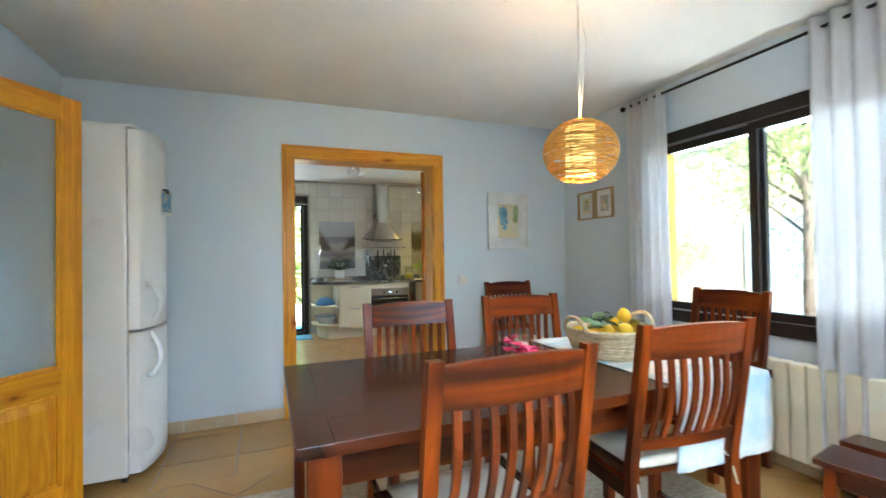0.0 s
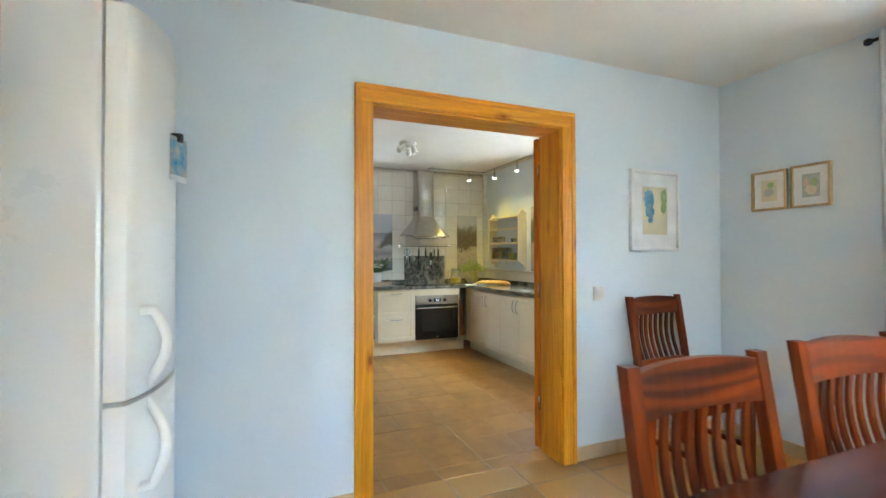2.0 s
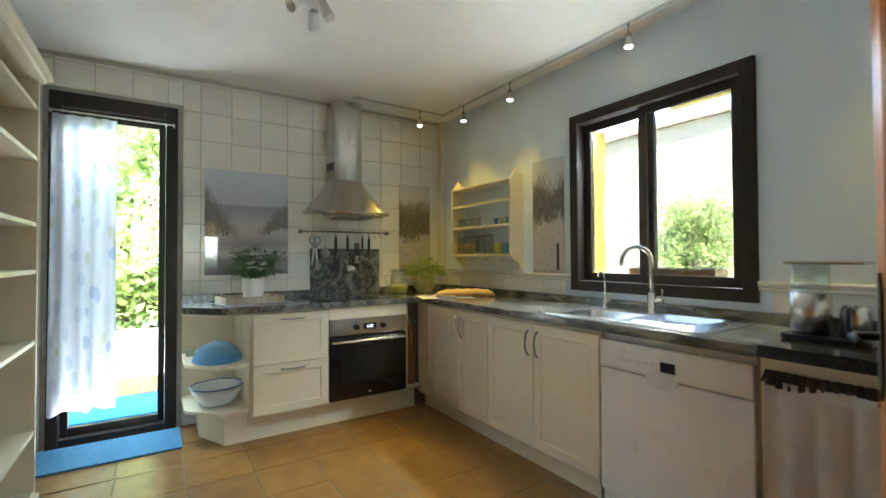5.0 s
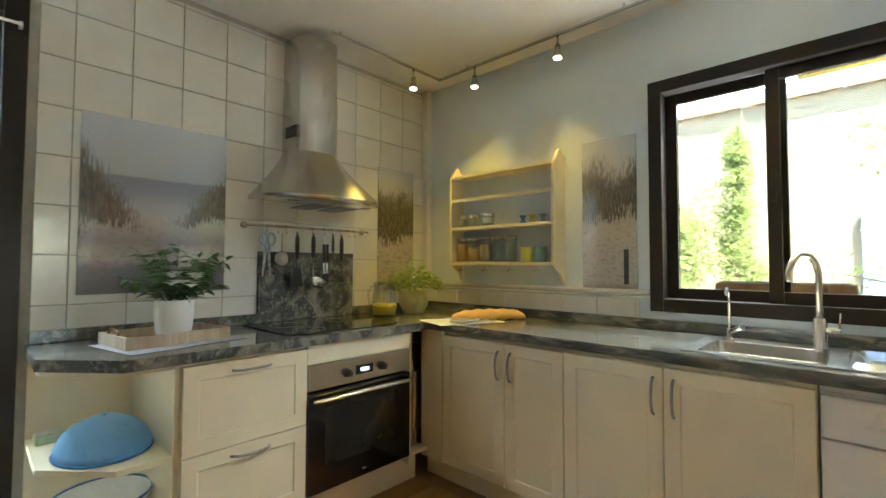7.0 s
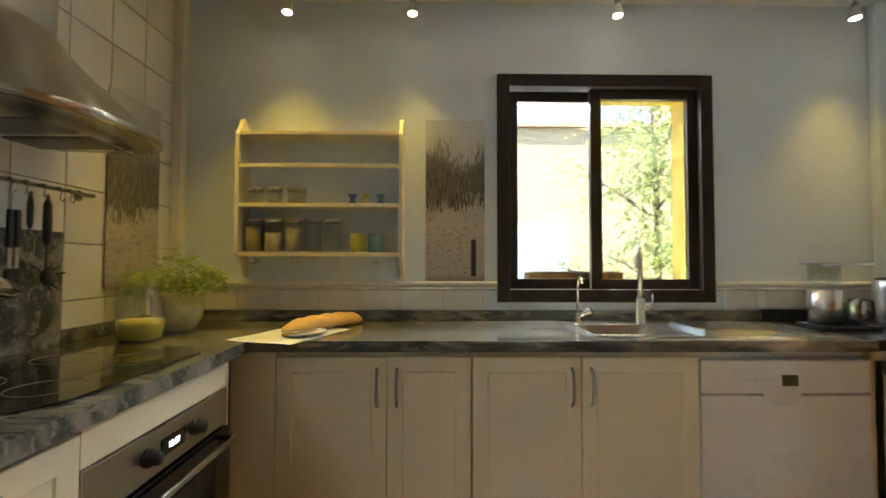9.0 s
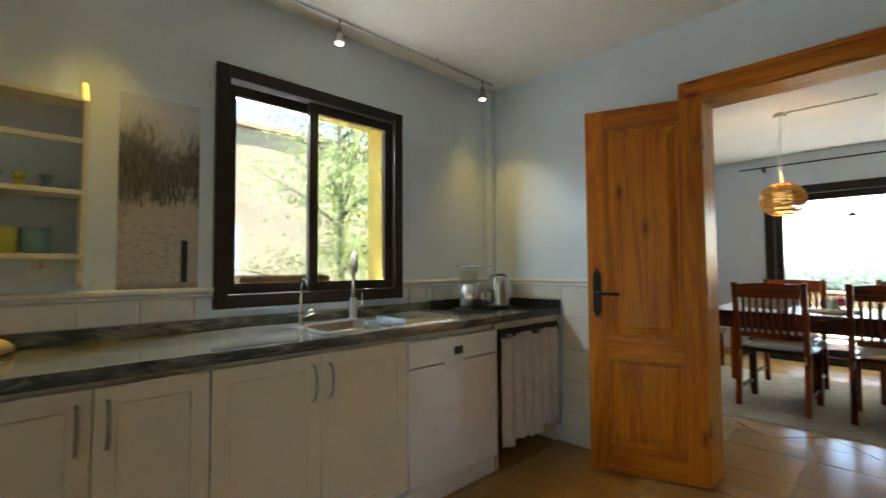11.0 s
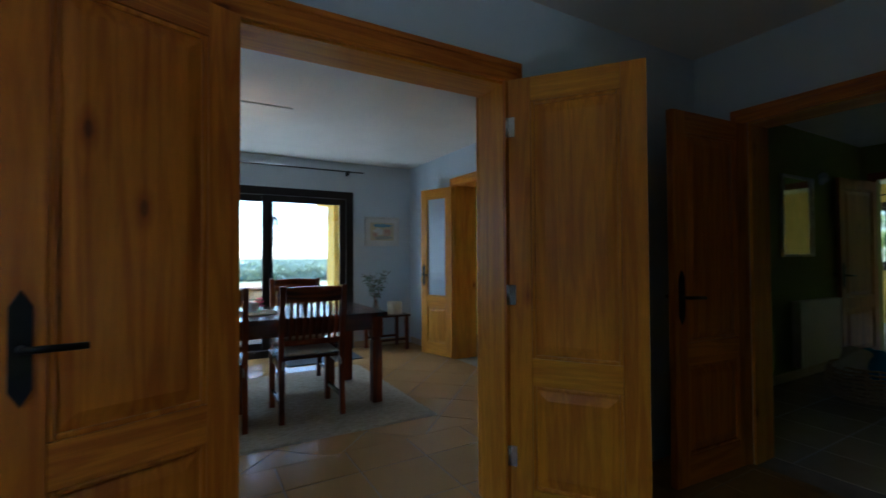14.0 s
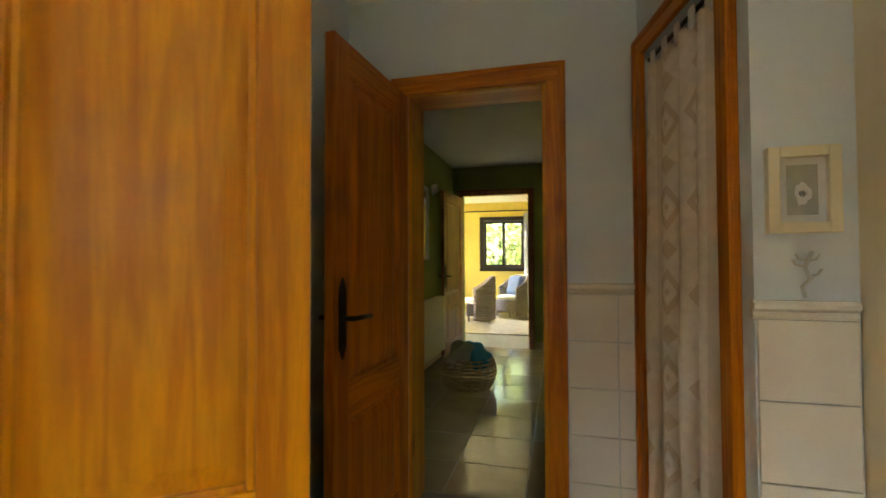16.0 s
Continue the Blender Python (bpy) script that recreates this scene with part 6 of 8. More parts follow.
def sieve(rig):
    bm = B()
    tube(bm, [(0, 0, 0), (0, 0, -0.1)], 0.0025, 6)
    tube(bm, [(0.038 * math.cos(2 * math.pi * k / 24), 0, -0.138 + 0.038 * math.sin(2 * math.pi * k / 24)) for k in range(25)], 0.003, 6)
    part("ring", bm, STEEL, rig)
    bm = B()
    lathe(bm, [(0.0, -0.024), (0.02, -0.02), (0.032, -0.01), (0.037, 0.0)], 18, Matrix.Translation((0, 0, -0.138)) @ Matrix.Rotation(radians(-90), 4, "X"))
    part("mesh_bowl", bm, HANDLE, rig)


def whisk(rig):
    grip(rig, 0.1, 0.008)
    bm = B()
    for k in range(3):
        a = math.pi * k / 3
        tube(bm, [(0.018 * math.sin(math.pi * j / 10) * math.cos(a), 0.018 * math.sin(math.pi * j / 10) * math.sin(a), -0.1 - 0.1 * (1 - math.cos(math.pi * j / 10)) / 2 * 1.0) for j in range(11)], 0.0012, 5)
    part("wire", bm, STEEL, rig)


tool("scissors", "kitchen scissors with pale blue grips on a hook", 0.76, scissors, "scissors")
tool("tea_sieve", "small round steel sieve on a hook", 0.84, sieve, "sieve")
tool("spatula", "black plastic turner on a hook", 0.93, spatula, "spatula")
tool("ladle", "steel ladle with a black grip on a hook", 1.03, ladle, "ladle")
tool("tongs", "steel tongs with black tips on a hook", 1.11, tongs, "tongs")
tool("whisk", "small wire whisk with a black grip", 1.16, whisk, "whisk")
tool("pasta_fork", "black plastic pasta fork on a hook", 1.22, pasta_fork, "pasta fork")


# ---- dune pictures on glass ----
def dune(name, axis, a0, a1, z0, z1, sky_c, bands, low, rise, root):
    """A photograph of dunes: bands of sky, sea and sand, with tufts of grass whose top follows low + rise towards the sides."""
    m = bpy.data.materials.new(name)
    m.use_nodes = True
    nt = m.node_tree
    b2 = nt.nodes["Principled BSDF"]
    b2.inputs["Roughness"].default_value, b2.inputs["Coat Weight"].default_value, b2.inputs["Coat Roughness"].default_value = 0.35, 1.0, 0.01
    b2.inputs["Coat IOR"].default_value = 1.8
    co, sep = nt.nodes.new("ShaderNodeTexCoord"), nt.nodes.new("ShaderNodeSeparateXYZ")
    nt.links.new(co.outputs["Object"], sep.inputs[0])
    def span(a, f0, f1, t0=0.0, t1=1.0):
        q = nt.nodes.new("ShaderNodeMapRange")
        for k, v in enumerate((f0, f1, t0, t1)):
            q.inputs[k + 1].default_value = v
        nt.links.new(a, q.inputs[0])
        return q.outputs[0]
    def calc(op, a, v):
        q = nt.nodes.new("ShaderNodeMath")
        q.operation = op
        nt.links.new(a, q.inputs[0])
        if isinstance(v, float):
            q.inputs[1].default_value = v
        elif v is not None:
            nt.links.new(v, q.inputs[1])
        return q.outputs[0]
    def noise(scale, stretch, turn=0.0, detail=6):
        mp, nz = nt.nodes.new("ShaderNodeMapping"), nt.nodes.new("ShaderNodeTexNoise")
        mp.inputs["Scale"].default_value, mp.inputs["Rotation"].default_value = stretch, (turn, turn, 0)
        nt.links.new(co.outputs["Object"], mp.inputs[0])
        nt.links.new(mp.outputs[0], nz.inputs[0])
        nz.inputs["Scale"].default_value, nz.inputs["Detail"].default_value = scale, detail
        return nz.outputs[0]
    def mix(fac, a, b3):
        q = nt.nodes.new("ShaderNodeMix")
        q.data_type = "RGBA"
        nt.links.new(fac, q.inputs[0])
        for k, c2 in ((6, a), (7, b3)):
            if isinstance(c2, tuple):
                q.inputs[k].default_value = (*c2, 1)
            else:
                nt.links.new(c2, q.inputs[k])
        return q.outputs[2]
    h = span(sep.outputs[2], z0, z1)
    u = span(sep.outputs[0 if axis == "x" else 1], a0, a1, -1.0, 1.0)
    side = calc("POWER", calc("ABSOLUTE", u, None), 1.1)
    blades, clumps, speck = noise(26, (5, 5, 0.9), 0.35), noise(6, (1, 1, 0.8)), noise(38, (1, 1, 1.6))
    r = nt.nodes.new("ShaderNodeValToRGB")
    e = r.color_ramp.elements
    e[0].position, e[0].color = 0.0, (*bands[0][1], 1)
    e[1].position, e[1].color = 1.0, (*sky_c, 1)
    for pos, colr in bands[1:]:
        e.new(pos).color = (*colr, 1)
    nt.links.new(calc("ADD", h, span(clumps, 0, 1, -0.02, 0.02)), r.inputs[0])
    ground = mix(calc("MULTIPLY", span(speck, 0.5, 0.68), span(h, 0.5, 0.3, 0.0, 0.55)), r.outputs[0], (0.17, 0.14, 0.12))
    edge = calc("ADD", calc("ADD", span(side, 0, 1, low, low + rise), span(clumps, 0.3, 0.7, -0.07, 0.07)), span(blades, 0.3, 0.7, -0.08, 0.08))
    over = span(calc("SUBTRACT", edge, h), -0.02, 0.1)
    under = span(calc("SUBTRACT", h, calc("ADD", span(clumps, 0.3, 0.7, root - 0.08, root + 0.08), span(blades, 0.3, 0.7, -0.06, 0.06))), 0.0, 0.05)
    grass = mix(span(blades, 0.36, 0.64), (0.016, 0.014, 0.01), (0.15, 0.125, 0.08))
    nt.links.new(mix(calc("MULTIPLY", calc("MULTIPLY", over, under), 0.94), ground, grass), b2.inputs["Base Color"])
    return m


def glass_picture(label, axis, face, sign, a0, a1, z0, z1, material):
    f0, f1 = sorted((face + sign * 0.016, face + sign * 0.021))
    rig = thing("glass_picture", label, "picture", group="dune pictures")
    part("panel", boxes((a0, a1, f0, f1, z0, z1) if axis == "x" else (f0, f1, a0, a1, z0, z1), bevel=0.001), material, rig)
    for a in (a0 + 0.04, a1 - 0.04):
        for z in (z0 + 0.05, z1 - 0.05):
            g0, g1 = sorted((face + sign * 0.0125, face + sign * 0.0158))
            part("spacer", boxes((a - 0.01, a + 0.01, g0, g1, z - 0.01, z + 0.01) if axis == "x" else (g0, g1, a - 0.01, a + 0.01, z - 0.01, z + 0.01)), WHITE_PLASTIC, rig)


SAND = (0.42, 0.38, 0.34)
WIDE = ((0.0, (0.15, 0.15, 0.16)), (0.14, (0.22, 0.21, 0.22)), (0.2, (0.46, 0.43, 0.4)), (0.3, (0.24, 0.23, 0.23)), (0.42, (0.46, 0.44, 0.4)), (0.5, (0.42, 0.43, 0.45)), (0.6, (0.26, 0.28, 0.33)), (0.66, (0.22, 0.24, 0.29)), (0.675, (0.44, 0.48, 0.54)))
TALL = ((0.0, (0.22, 0.18, 0.14)), (0.05, SAND), (0.34, (0.46, 0.41, 0.35)), (0.6, (0.4, 0.36, 0.3)), (0.75, (0.5, 0.5, 0.5)))
glass_picture("glass photograph of grey dunes under a pale sky", "x", YK, -1, -0.013, 0.563, 1.038, 1.806, dune("dune photograph wide", "x", -0.013, 0.563, 1.038, 1.806, (0.5, 0.55, 0.62), WIDE, 0.33, 0.5, 0.36))
glass_picture("tall glass photograph of dune grass", "x", YK, -1, 1.54, 1.86, 1.03, 1.825, dune("dune photograph grass", "x", 1.54, 1.86, 1.03, 1.825, (0.5, 0.52, 0.53), TALL, 0.76, 0.08, 0.36))
glass_picture("tall glass photograph of dune grass and a post", "y", XK + 0.011, -1, 2.208, 2.5, 1.04, 1.845, dune("dune photograph post", "y", 2.208, 2.5, 1.04, 1.845, (0.5, 0.52, 0.53), TALL, 0.78, 0.06, 0.44))
ob = part("post_shape", boxes((XK - 0.0105, XK - 0.0102, 2.25, 2.275, 1.07, 1.25)), BLACK_PLASTIC, bpy.data.objects["glass_picture.002"])

# spice shelf
ss = thing("spice_shelf", "cream wooden spice shelf with scrolled sides", "shelf")
SHY0, SHY1, SHX = 2.605, 3.385, XK - 0.13
prof = [(0.0, 1.06), (0.03, 1.075), (0.05, 1.12), (0.1, 1.15), (0.13, 1.175), (0.13, 1.74), (0.112, 1.76), (0.09, 1.8), (0.07, 1.825), (0.045, 1.815), (0.03, 1.79), (0.0, 1.79)]
for y in (SHY0, SHY1 - 0.018):
    bm = B()
    a = [bm.verts.new((XK - 0.002 - d, y, z)) for d, z in prof]
    c2 = [bm.verts.new((XK - 0.002 - d, y + 0.018, z)) for d, z in prof]
    bm.faces.new(a)
    bm.faces.new(list(reversed(c2)))
    for i in range(len(prof)):
        bm.faces.new((a[i], c2[i], c2[(i + 1) % len(prof)], a[(i + 1) % len(prof)]))
    part("side", bm, CREAM, ss)
for z in (1.165, 1.395, 1.735):
    part("board", boxes((SHX + 0.002, XK - 0.003, SHY0 + 0.0185, SHY1 - 0.0185, z, z + 0.018), bevel=0.002), CREAM, ss)
part("rail", boxes((SHX + 0.004, SHX + 0.016, SHY0 + 0.0185, SHY1 - 0.0185, 1.58, 1.6), bevel=0.002), CREAM, ss)
for k in range(4):
    y = SHY0 + 0.12 + 0.19 * k
    bm = B()
    tube(bm, [(SHX + 0.02, y, 1.164), (SHX + 0.02, y, 1.14), (SHX + 0.005, y, 1.128), (SHX - 0.008, y, 1.138)], 0.003, 6)
    tube(bm, [(SHX + 0.02, y - 0.022, 1.134), (SHX + 0.02, y, 1.14), (SHX + 0.02, y + 0.022, 1.134)], 0.003, 6)
    part("hook", bm, HANDLE, ss)
GRAINS = [mat("yellow lentils", (0.55, 0.36, 0.08), 0.8, second=(0.42, 0.26, 0.05), scale=90), mat("pale brown grains", (0.5, 0.38, 0.22), 0.8, second=(0.4, 0.28, 0.15), scale=90), mat("pale flour", (0.62, 0.5, 0.34), 0.9, scale=60)]


def storage_jar(y, z, h, r, fill, grain):
    rig = thing("storage_jar", "clear storage jar with a steel lid on the spice shelf", "jar", pose(SHX + 0.065, y, z), group="jars on the spice shelf")
    bm = B()
    lathe(bm, [(r - 0.002, 0.0005), (r, 0.006), (r, h - 0.02), (r - 0.004, h - 0.012), (r - 0.006, h - 0.02), (r - 0.003, h - 0.03), (r - 0.003, 0.008), (0.0, 0.006)], 18)
    part("glass", bm, CLEAR, rig)
    if fill:
        bm = B()
        cyl(bm, 0, 0, 0.0085, h * fill, r - 0.004, r - 0.004, 16)
        part("contents", bm, GRAINS[grain], rig)
    bm = B()
    lathe(bm, [(r - 0.001, h - 0.014), (r + 0.001, h - 0.012), (r + 0.001, h + 0.004), (r - 0.003, h + 0.006), (0.0, h + 0.006)], 18)
    part("lid", bm, STEEL, rig)


for y, fill, grain in ((3.32, 0.8, 0), (3.225, 0.6, 1), (3.13, 0.75, 2), (3.035, 0.12, 1), (2.94, 0.08, 1)):
    storage_jar(y, 1.1833, 0.155, 0.042, fill, grain)
for y, r in ((3.31, 0.036), (3.22, 0.036), (3.115, 0.045)):
    storage_jar(y, 1.4133, 0.075, r, 0.25, 1)
for y, colr in ((2.82, (0.5, 0.48, 0.06)), (2.735, (0.16, 0.3, 0.3))):
    bm = B()
    lathe(bm, [(0.036, 0.0005), (0.039, 0.004), (0.041, 0.09), (0.038, 0.09), (0.036, 0.01), (0.0, 0.008)], 20)
    ob = part("mug", bm, mat("glazed mug", colr, 0.3, coat=0.3))
    ob.matrix_world = pose(SHX + 0.065, y, 1.1833)
    tagged(ob, "plain glazed ceramic tumbler on the spice shelf", "tumbler", group="tumblers")
for y, colr in ((2.85, (0.06, 0.14, 0.35)), (2.785, (0.5, 0.45, 0.04)), (2.715, (0.15, 0.3, 0.33))):
    bm = B()
    lathe(bm, [(0.024, 0.0005), (0.022, 0.006), (0.012, 0.02), (0.012, 0.03), (0.024, 0.05), (0.021, 0.05), (0.009, 0.032), (0.0, 0.03)], 18)
    ob = part("egg_cup", bm, mat("glazed egg cup", colr, 0.3, coat=0.3))
    ob.matrix_world = pose(SHX + 0.065, y, 1.4133)
    tagged(ob, "small coloured ceramic egg cup on the spice shelf", "egg cup", group="egg cups")

# things on the worktop
TRAYWOOD = wood("pale whitewashed wood", (0.6, 0.5, 0.36), (0.45, 0.34, 0.2), knots=False, coat=0.0, rough=0.6)
ty = thing("wooden_tray", "pale wooden tray on a grey napkin", "tray", pose(0.24, 3.43, WT1 + 0.0035, 0, 0, 8))
for q in ((-0.19, 0.19, -0.13, -0.118), (-0.19, 0.19, 0.118, 0.13)):
    part("side", boxes((q[0], q[1], q[2], q[3], 0.0, 0.045), bevel=0.002), TRAYWOOD, ty)
for q in ((-0.19, -0.178), (0.178, 0.19)):
    part("side", boxes((q[0], q[1], -0.1178, 0.1178, 0.0, 0.045), bevel=0.002), TRAYWOOD, ty)
part("base", boxes((-0.1778, 0.1778, -0.1178, 0.1178, 0.0, 0.01)), TRAYWOOD, ty)
for x in (-0.184, 0.184):
    bm = B()
    tube(bm, [(x, 0.045 * math.cos(math.pi * k / 8), 0.045 + 0.02 * math.sin(math.pi * k / 8)) for k in range(9)], 0.004, 6)
    part("handle", bm, BROWN_DOOR, ty)
bm = B()
n = 16
grid = [[bm.verts.new((-0.22 + 0.44 * i / n, -0.17 + 0.34 * j / n, 0.0008 + 0.0012 * (1 + math.sin(i * 1.7) * math.sin(j)))) for j in range(n + 1)] for i in range(n + 1)]
for i in range(n):
    for j in range(n):
        bm.faces.new((grid[i][j], grid[i + 1][j], grid[i + 1][j + 1], grid[i][j + 1]))
nk = part("napkin", bm, mat("grey lilac napkin", (0.42, 0.42, 0.48), 0.9, scale=30))
nk.matrix_world = pose(0.25, 3.4, WT1 + 0.0002, 0, 0, 12)
tagged(nk, "grey lilac cloth napkin under the tray", "napkin")
pp = thing("flower_pot", "white ceramic pot with green leaves and white flowers", "potted plant", pose(0.26, 3.42, WT1 + 0.0138))
bm = B()
lathe(bm, [(0.0, 0.0), (0.05, 0.0), (0.056, 0.004), (0.064, 0.03), (0.07, 0.08), (0.072, 0.15), (0.0715, 0.153), (0.067, 0.153), (0.066, 0.14), (0.0, 0.135)], 36)
part("pot", bm, WHITE_GLOSS, pp)
bl, bs, bf = B(), B(), B()
rng = random.Random(31)
for k in range(30):
    a = rng.uniform(0, 6.28)
    rr = rng.uniform(0.05, 0.2)
    tip = Vector((rr * math.cos(a), rr * math.sin(a) * 0.7, 0.14 + rng.uniform(0.08, 0.27) * (1.15 - rr * 2.2)))
    tube(bs, [(0.01 * math.cos(a), 0.01 * math.sin(a), 0.12), tuple(tip * 0.6 + Vector((0, 0, 0.08))), tuple(tip)], 0.002, 5, taper=0.0008)
    for j in range(13):
        s = 0.35 + 0.65 * j / 12
        p = Vector((0, 0, 0.13)).lerp(tip, s)
        leaf_mesh(bl, Matrix.Translation(p) @ pose(0, 0, 0, rng.uniform(-30, 30), rng.uniform(-45, 25), math.degrees(a) + (60 if j % 2 else -60) + rng.uniform(-30, 30)), 0.056, 0.022, 0.25, 3)
for k in range(12):
    c2 = Vector((rng.uniform(-0.06, 0.05), rng.uniform(-0.15, -0.08), rng.uniform(0.2, 0.26)))
    for q in range(5):
        leaf_mesh(bf, Matrix.Translation(c2) @ pose(0, 0, 0, 0, -35, q * 72 + k * 20), 0.034, 0.024, 0.3, 3)
part("leaf", bl, LEAF, pp)
part("stem", bs, LEAF, pp)
part("blossom", bf, WHITE_PLASTIC, pp, "white freesia blossoms")

BAKED = mat("golden bread crust", (0.68, 0.36, 0.06), 0.55, second=(0.8, 0.55, 0.2), scale=9, amount=0.8, bump=0.7, bump_scale=50)
bm = B()
n = 24
prev = None
for k in range(n + 1):
    s = k / n
    rr = 0.036 * (1 - abs(2 * s - 1) ** 4) ** 0.5 + 0.001
    c2 = Vector((-0.23 + 0.46 * s, 0.02 * math.sin(s * 2.4), rr * 0.8))
    ring = [bm.verts.new(c2 + Vector((0, rr * 1.15 * math.cos(2 * math.pi * j / 14), rr * 0.8 * math.sin(2 * math.pi * j / 14) * (1 + 0.12 * math.sin(k * 1.6 + math.cos(2 * math.pi * j / 14)))))) for j in range(14)]
    if prev:
        for j in range(14):
            bm.faces.new((prev[j], prev[(j + 1) % 14], ring[(j + 1) % 14], ring[j])).smooth = True
    else:
        bm.faces.new(ring)
    prev = ring
bm.faces.new(prev)
bd = part("bread_loaf", bm, BAKED)
bd.matrix_world = pose(1.68, 2.9, WT1 + 0.005, 0, 0, -32)
tagged(bd, "golden baguette on white paper", "bread")
bm = B()
n = 10
grid = [[bm.verts.new((-0.2 + 0.4 * i / n, -0.14 + 0.28 * j / n, 0.001 + 0.0012 * (1 + math.sin(i * 1.1 + j * 0.7)))) for j in range(n + 1)] for i in range(n + 1)]
for i in range(n):
    for j in range(n):
        bm.faces.new((grid[i][j], grid[i + 1][j], grid[i + 1][j + 1], grid[i][j + 1]))
pa = part("paper_sheet", bm, WHITE_CARD)
pa.matrix_world = pose(1.56, 3.0, WT1 + 0.0002, 0, 0, -20)
tagged(pa, "white paper sheet under the bread", "paper")
bm = B()
lathe(bm, [(0.0, 0.0), (0.05, 0.0), (0.06, 0.004), (0.085, 0.014), (0.084, 0.016), (0.06, 0.007), (0.0, 0.005)], 28)
pt2 = part("small_plate", bm, WHITE_GLOSS)
pt2.matrix_world = pose(1.52, 2.95, WT1 + 0.0045)
tagged(pt2, "small white plate with a knife", "plate")
kn = thing("table_knife", "steel table knife lying on the plate", "knife", pose(1.52, 2.95, WT1 + 0.022, 0, 4, -40))
part("blade", boxes((0.0, 0.1, -0.008, 0.008, -0.0008, 0.0008)), CHROME, kn)
part("handle", boxes((-0.09, 0.0, -0.006, 0.006, -0.003, 0.003), bevel=0.002), STEEL, kn)
jg = thing("glass_jug", "clear glass jug part filled with yellow juice", "jug", pose(1.42, 3.5, WT1 + 0.0005))
bm = B()
lathe(bm, [(0.06, 0.0), (0.07, 0.005), (0.08, 0.06), (0.074, 0.13), (0.062, 0.17), (0.07, 0.205), (0.067, 0.205), (0.059, 0.17), (0.07, 0.13), (0.076, 0.06), (0.066, 0.01), (0.0, 0.008)], 28)
part("glass", bm, CLEAR, jg)
bm = B()
lathe(bm, [(0.0, 0.0095), (0.064, 0.0105), (0.074, 0.06), (0.072, 0.075), (0.0, 0.075)], 24)
part("juice", bm, mat("yellow lemonade", (0.75, 0.62, 0.08), 0.3), jg)
bm = B()
tube(bm, [(-0.065, 0, 0.18), (-0.1, 0, 0.185), (-0.125, 0, 0.14), (-0.115, 0, 0.08), (-0.078, 0, 0.06)], 0.007, 8)
part("handle", bm, CLEAR, jg)
hp = thing("herb_pot", "leafy herb in a cream patterned pot", "potted plant", pose(1.68, 3.52, WT1 + 0.0005))
bm = B()
lathe(bm, [(0.0, 0.0), (0.06, 0.0), (0.066, 0.004), (0.092, 0.05), (0.1, 0.1), (0.094, 0.145), (0.098, 0.155), (0.092, 0.156), (0.082, 0.135), (0.0, 0.13)], 30)
part("pot", bm, mat("cream pot with green marks", (0.76, 0.7, 0.46), 0.35, second=(0.58, 0.56, 0.24), scale=14, amount=0.3, coat=0.2), hp)
bl = B()
for k in range(420):
    a, rr = rng.uniform(0, 6.28), 0.17 * math.sqrt(rng.random())
    z = 0.15 + rng.random() * 0.17 * (1.1 - rr * 4)
    leaf_mesh(bl, Matrix.Translation((rr * math.cos(a), rr * math.sin(a), z)) @ pose(0, 0, 0, rng.uniform(-50, 50), rng.uniform(-50, 30), math.degrees(a) + rng.uniform(-60, 60)), 0.035, 0.026, 0.3, 3)
part("leaf", bl, LEAF_LIGHT, hp)

kt = thing("electric_kettle", "brushed steel electric kettle with a black handle", "kettle", pose(1.74, 0.44, WT1 + 0.0045, 0, 0, -70))
bm = B()
lathe(bm, [(0.08, 0.012), (0.08, 0.02), (0.074, 0.12), (0.066, 0.195), (0.06, 0.205), (0.0, 0.21)], 28)
part("body", bm, STEEL, kt)
bm = B()
lathe(bm, [(0.082, 0.0), (0.084, 0.004), (0.082, 0.0118), (0.0, 0.0118)], 28)
part("base", bm, BLACK_PLASTIC, kt)
bm = B()
lathe(bm, [(0.06, 0.2055), (0.056, 0.214), (0.012, 0.218), (0.01, 0.226), (0.0, 0.227)], 24)
tube(bm, [(0.05, 0, 0.21), (0.1, 0, 0.215), (0.13, 0, 0.19), (0.132, 0, 0.11), (0.115, 0, 0.06), (0.085, 0, 0.05)], 0.012, 10)
part("handle", bm, BLACK_PLASTIC, kt)
cm = thing("coffee_maker", "steel coffee maker with clear tank and small jug", "coffee maker", pose(1.7, 0.78, WT1 + 0.0045))
bm = B()
box(bm, -0.075, 0.075, -0.18, 0.07, 0.0, 0.018, 0.006)
part("base", bm, BLACK_PLASTIC, cm)
bm = B()
cyl(bm, 0, 0, 0.019, 0.165, 0.06, 0.06, 28)
part("tower", bm, STEEL, cm)
bm = B()
lathe(bm, [(0.056, 0.1655), (0.058, 0.17), (0.058, 0.268), (0.055, 0.268), (0.055, 0.172), (0.0, 0.17)], 26)
part("tank", bm, CLEAR, cm)
bm = B()
box(bm, -0.062, 0.062, -0.16, 0.062, 0.2685, 0.279, 0.004)
part("lid", bm, STEEL, cm)
bm = B()
lathe(bm, [(0.042, 0.019), (0.046, 0.024), (0.044, 0.1), (0.038, 0.128), (0.0, 0.13)], 24, Matrix.Translation((0, -0.125, 0)))
part("jug", bm, STEEL, cm)
bm = B()
tube(bm, [(-0.04, -0.125, 0.125), (-0.085, -0.125, 0.12), (-0.09, -0.125, 0.06), (-0.044, -0.125, 0.04)], 0.008, 8)
part("jug_handle", bm, BLACK_PLASTIC, cm)

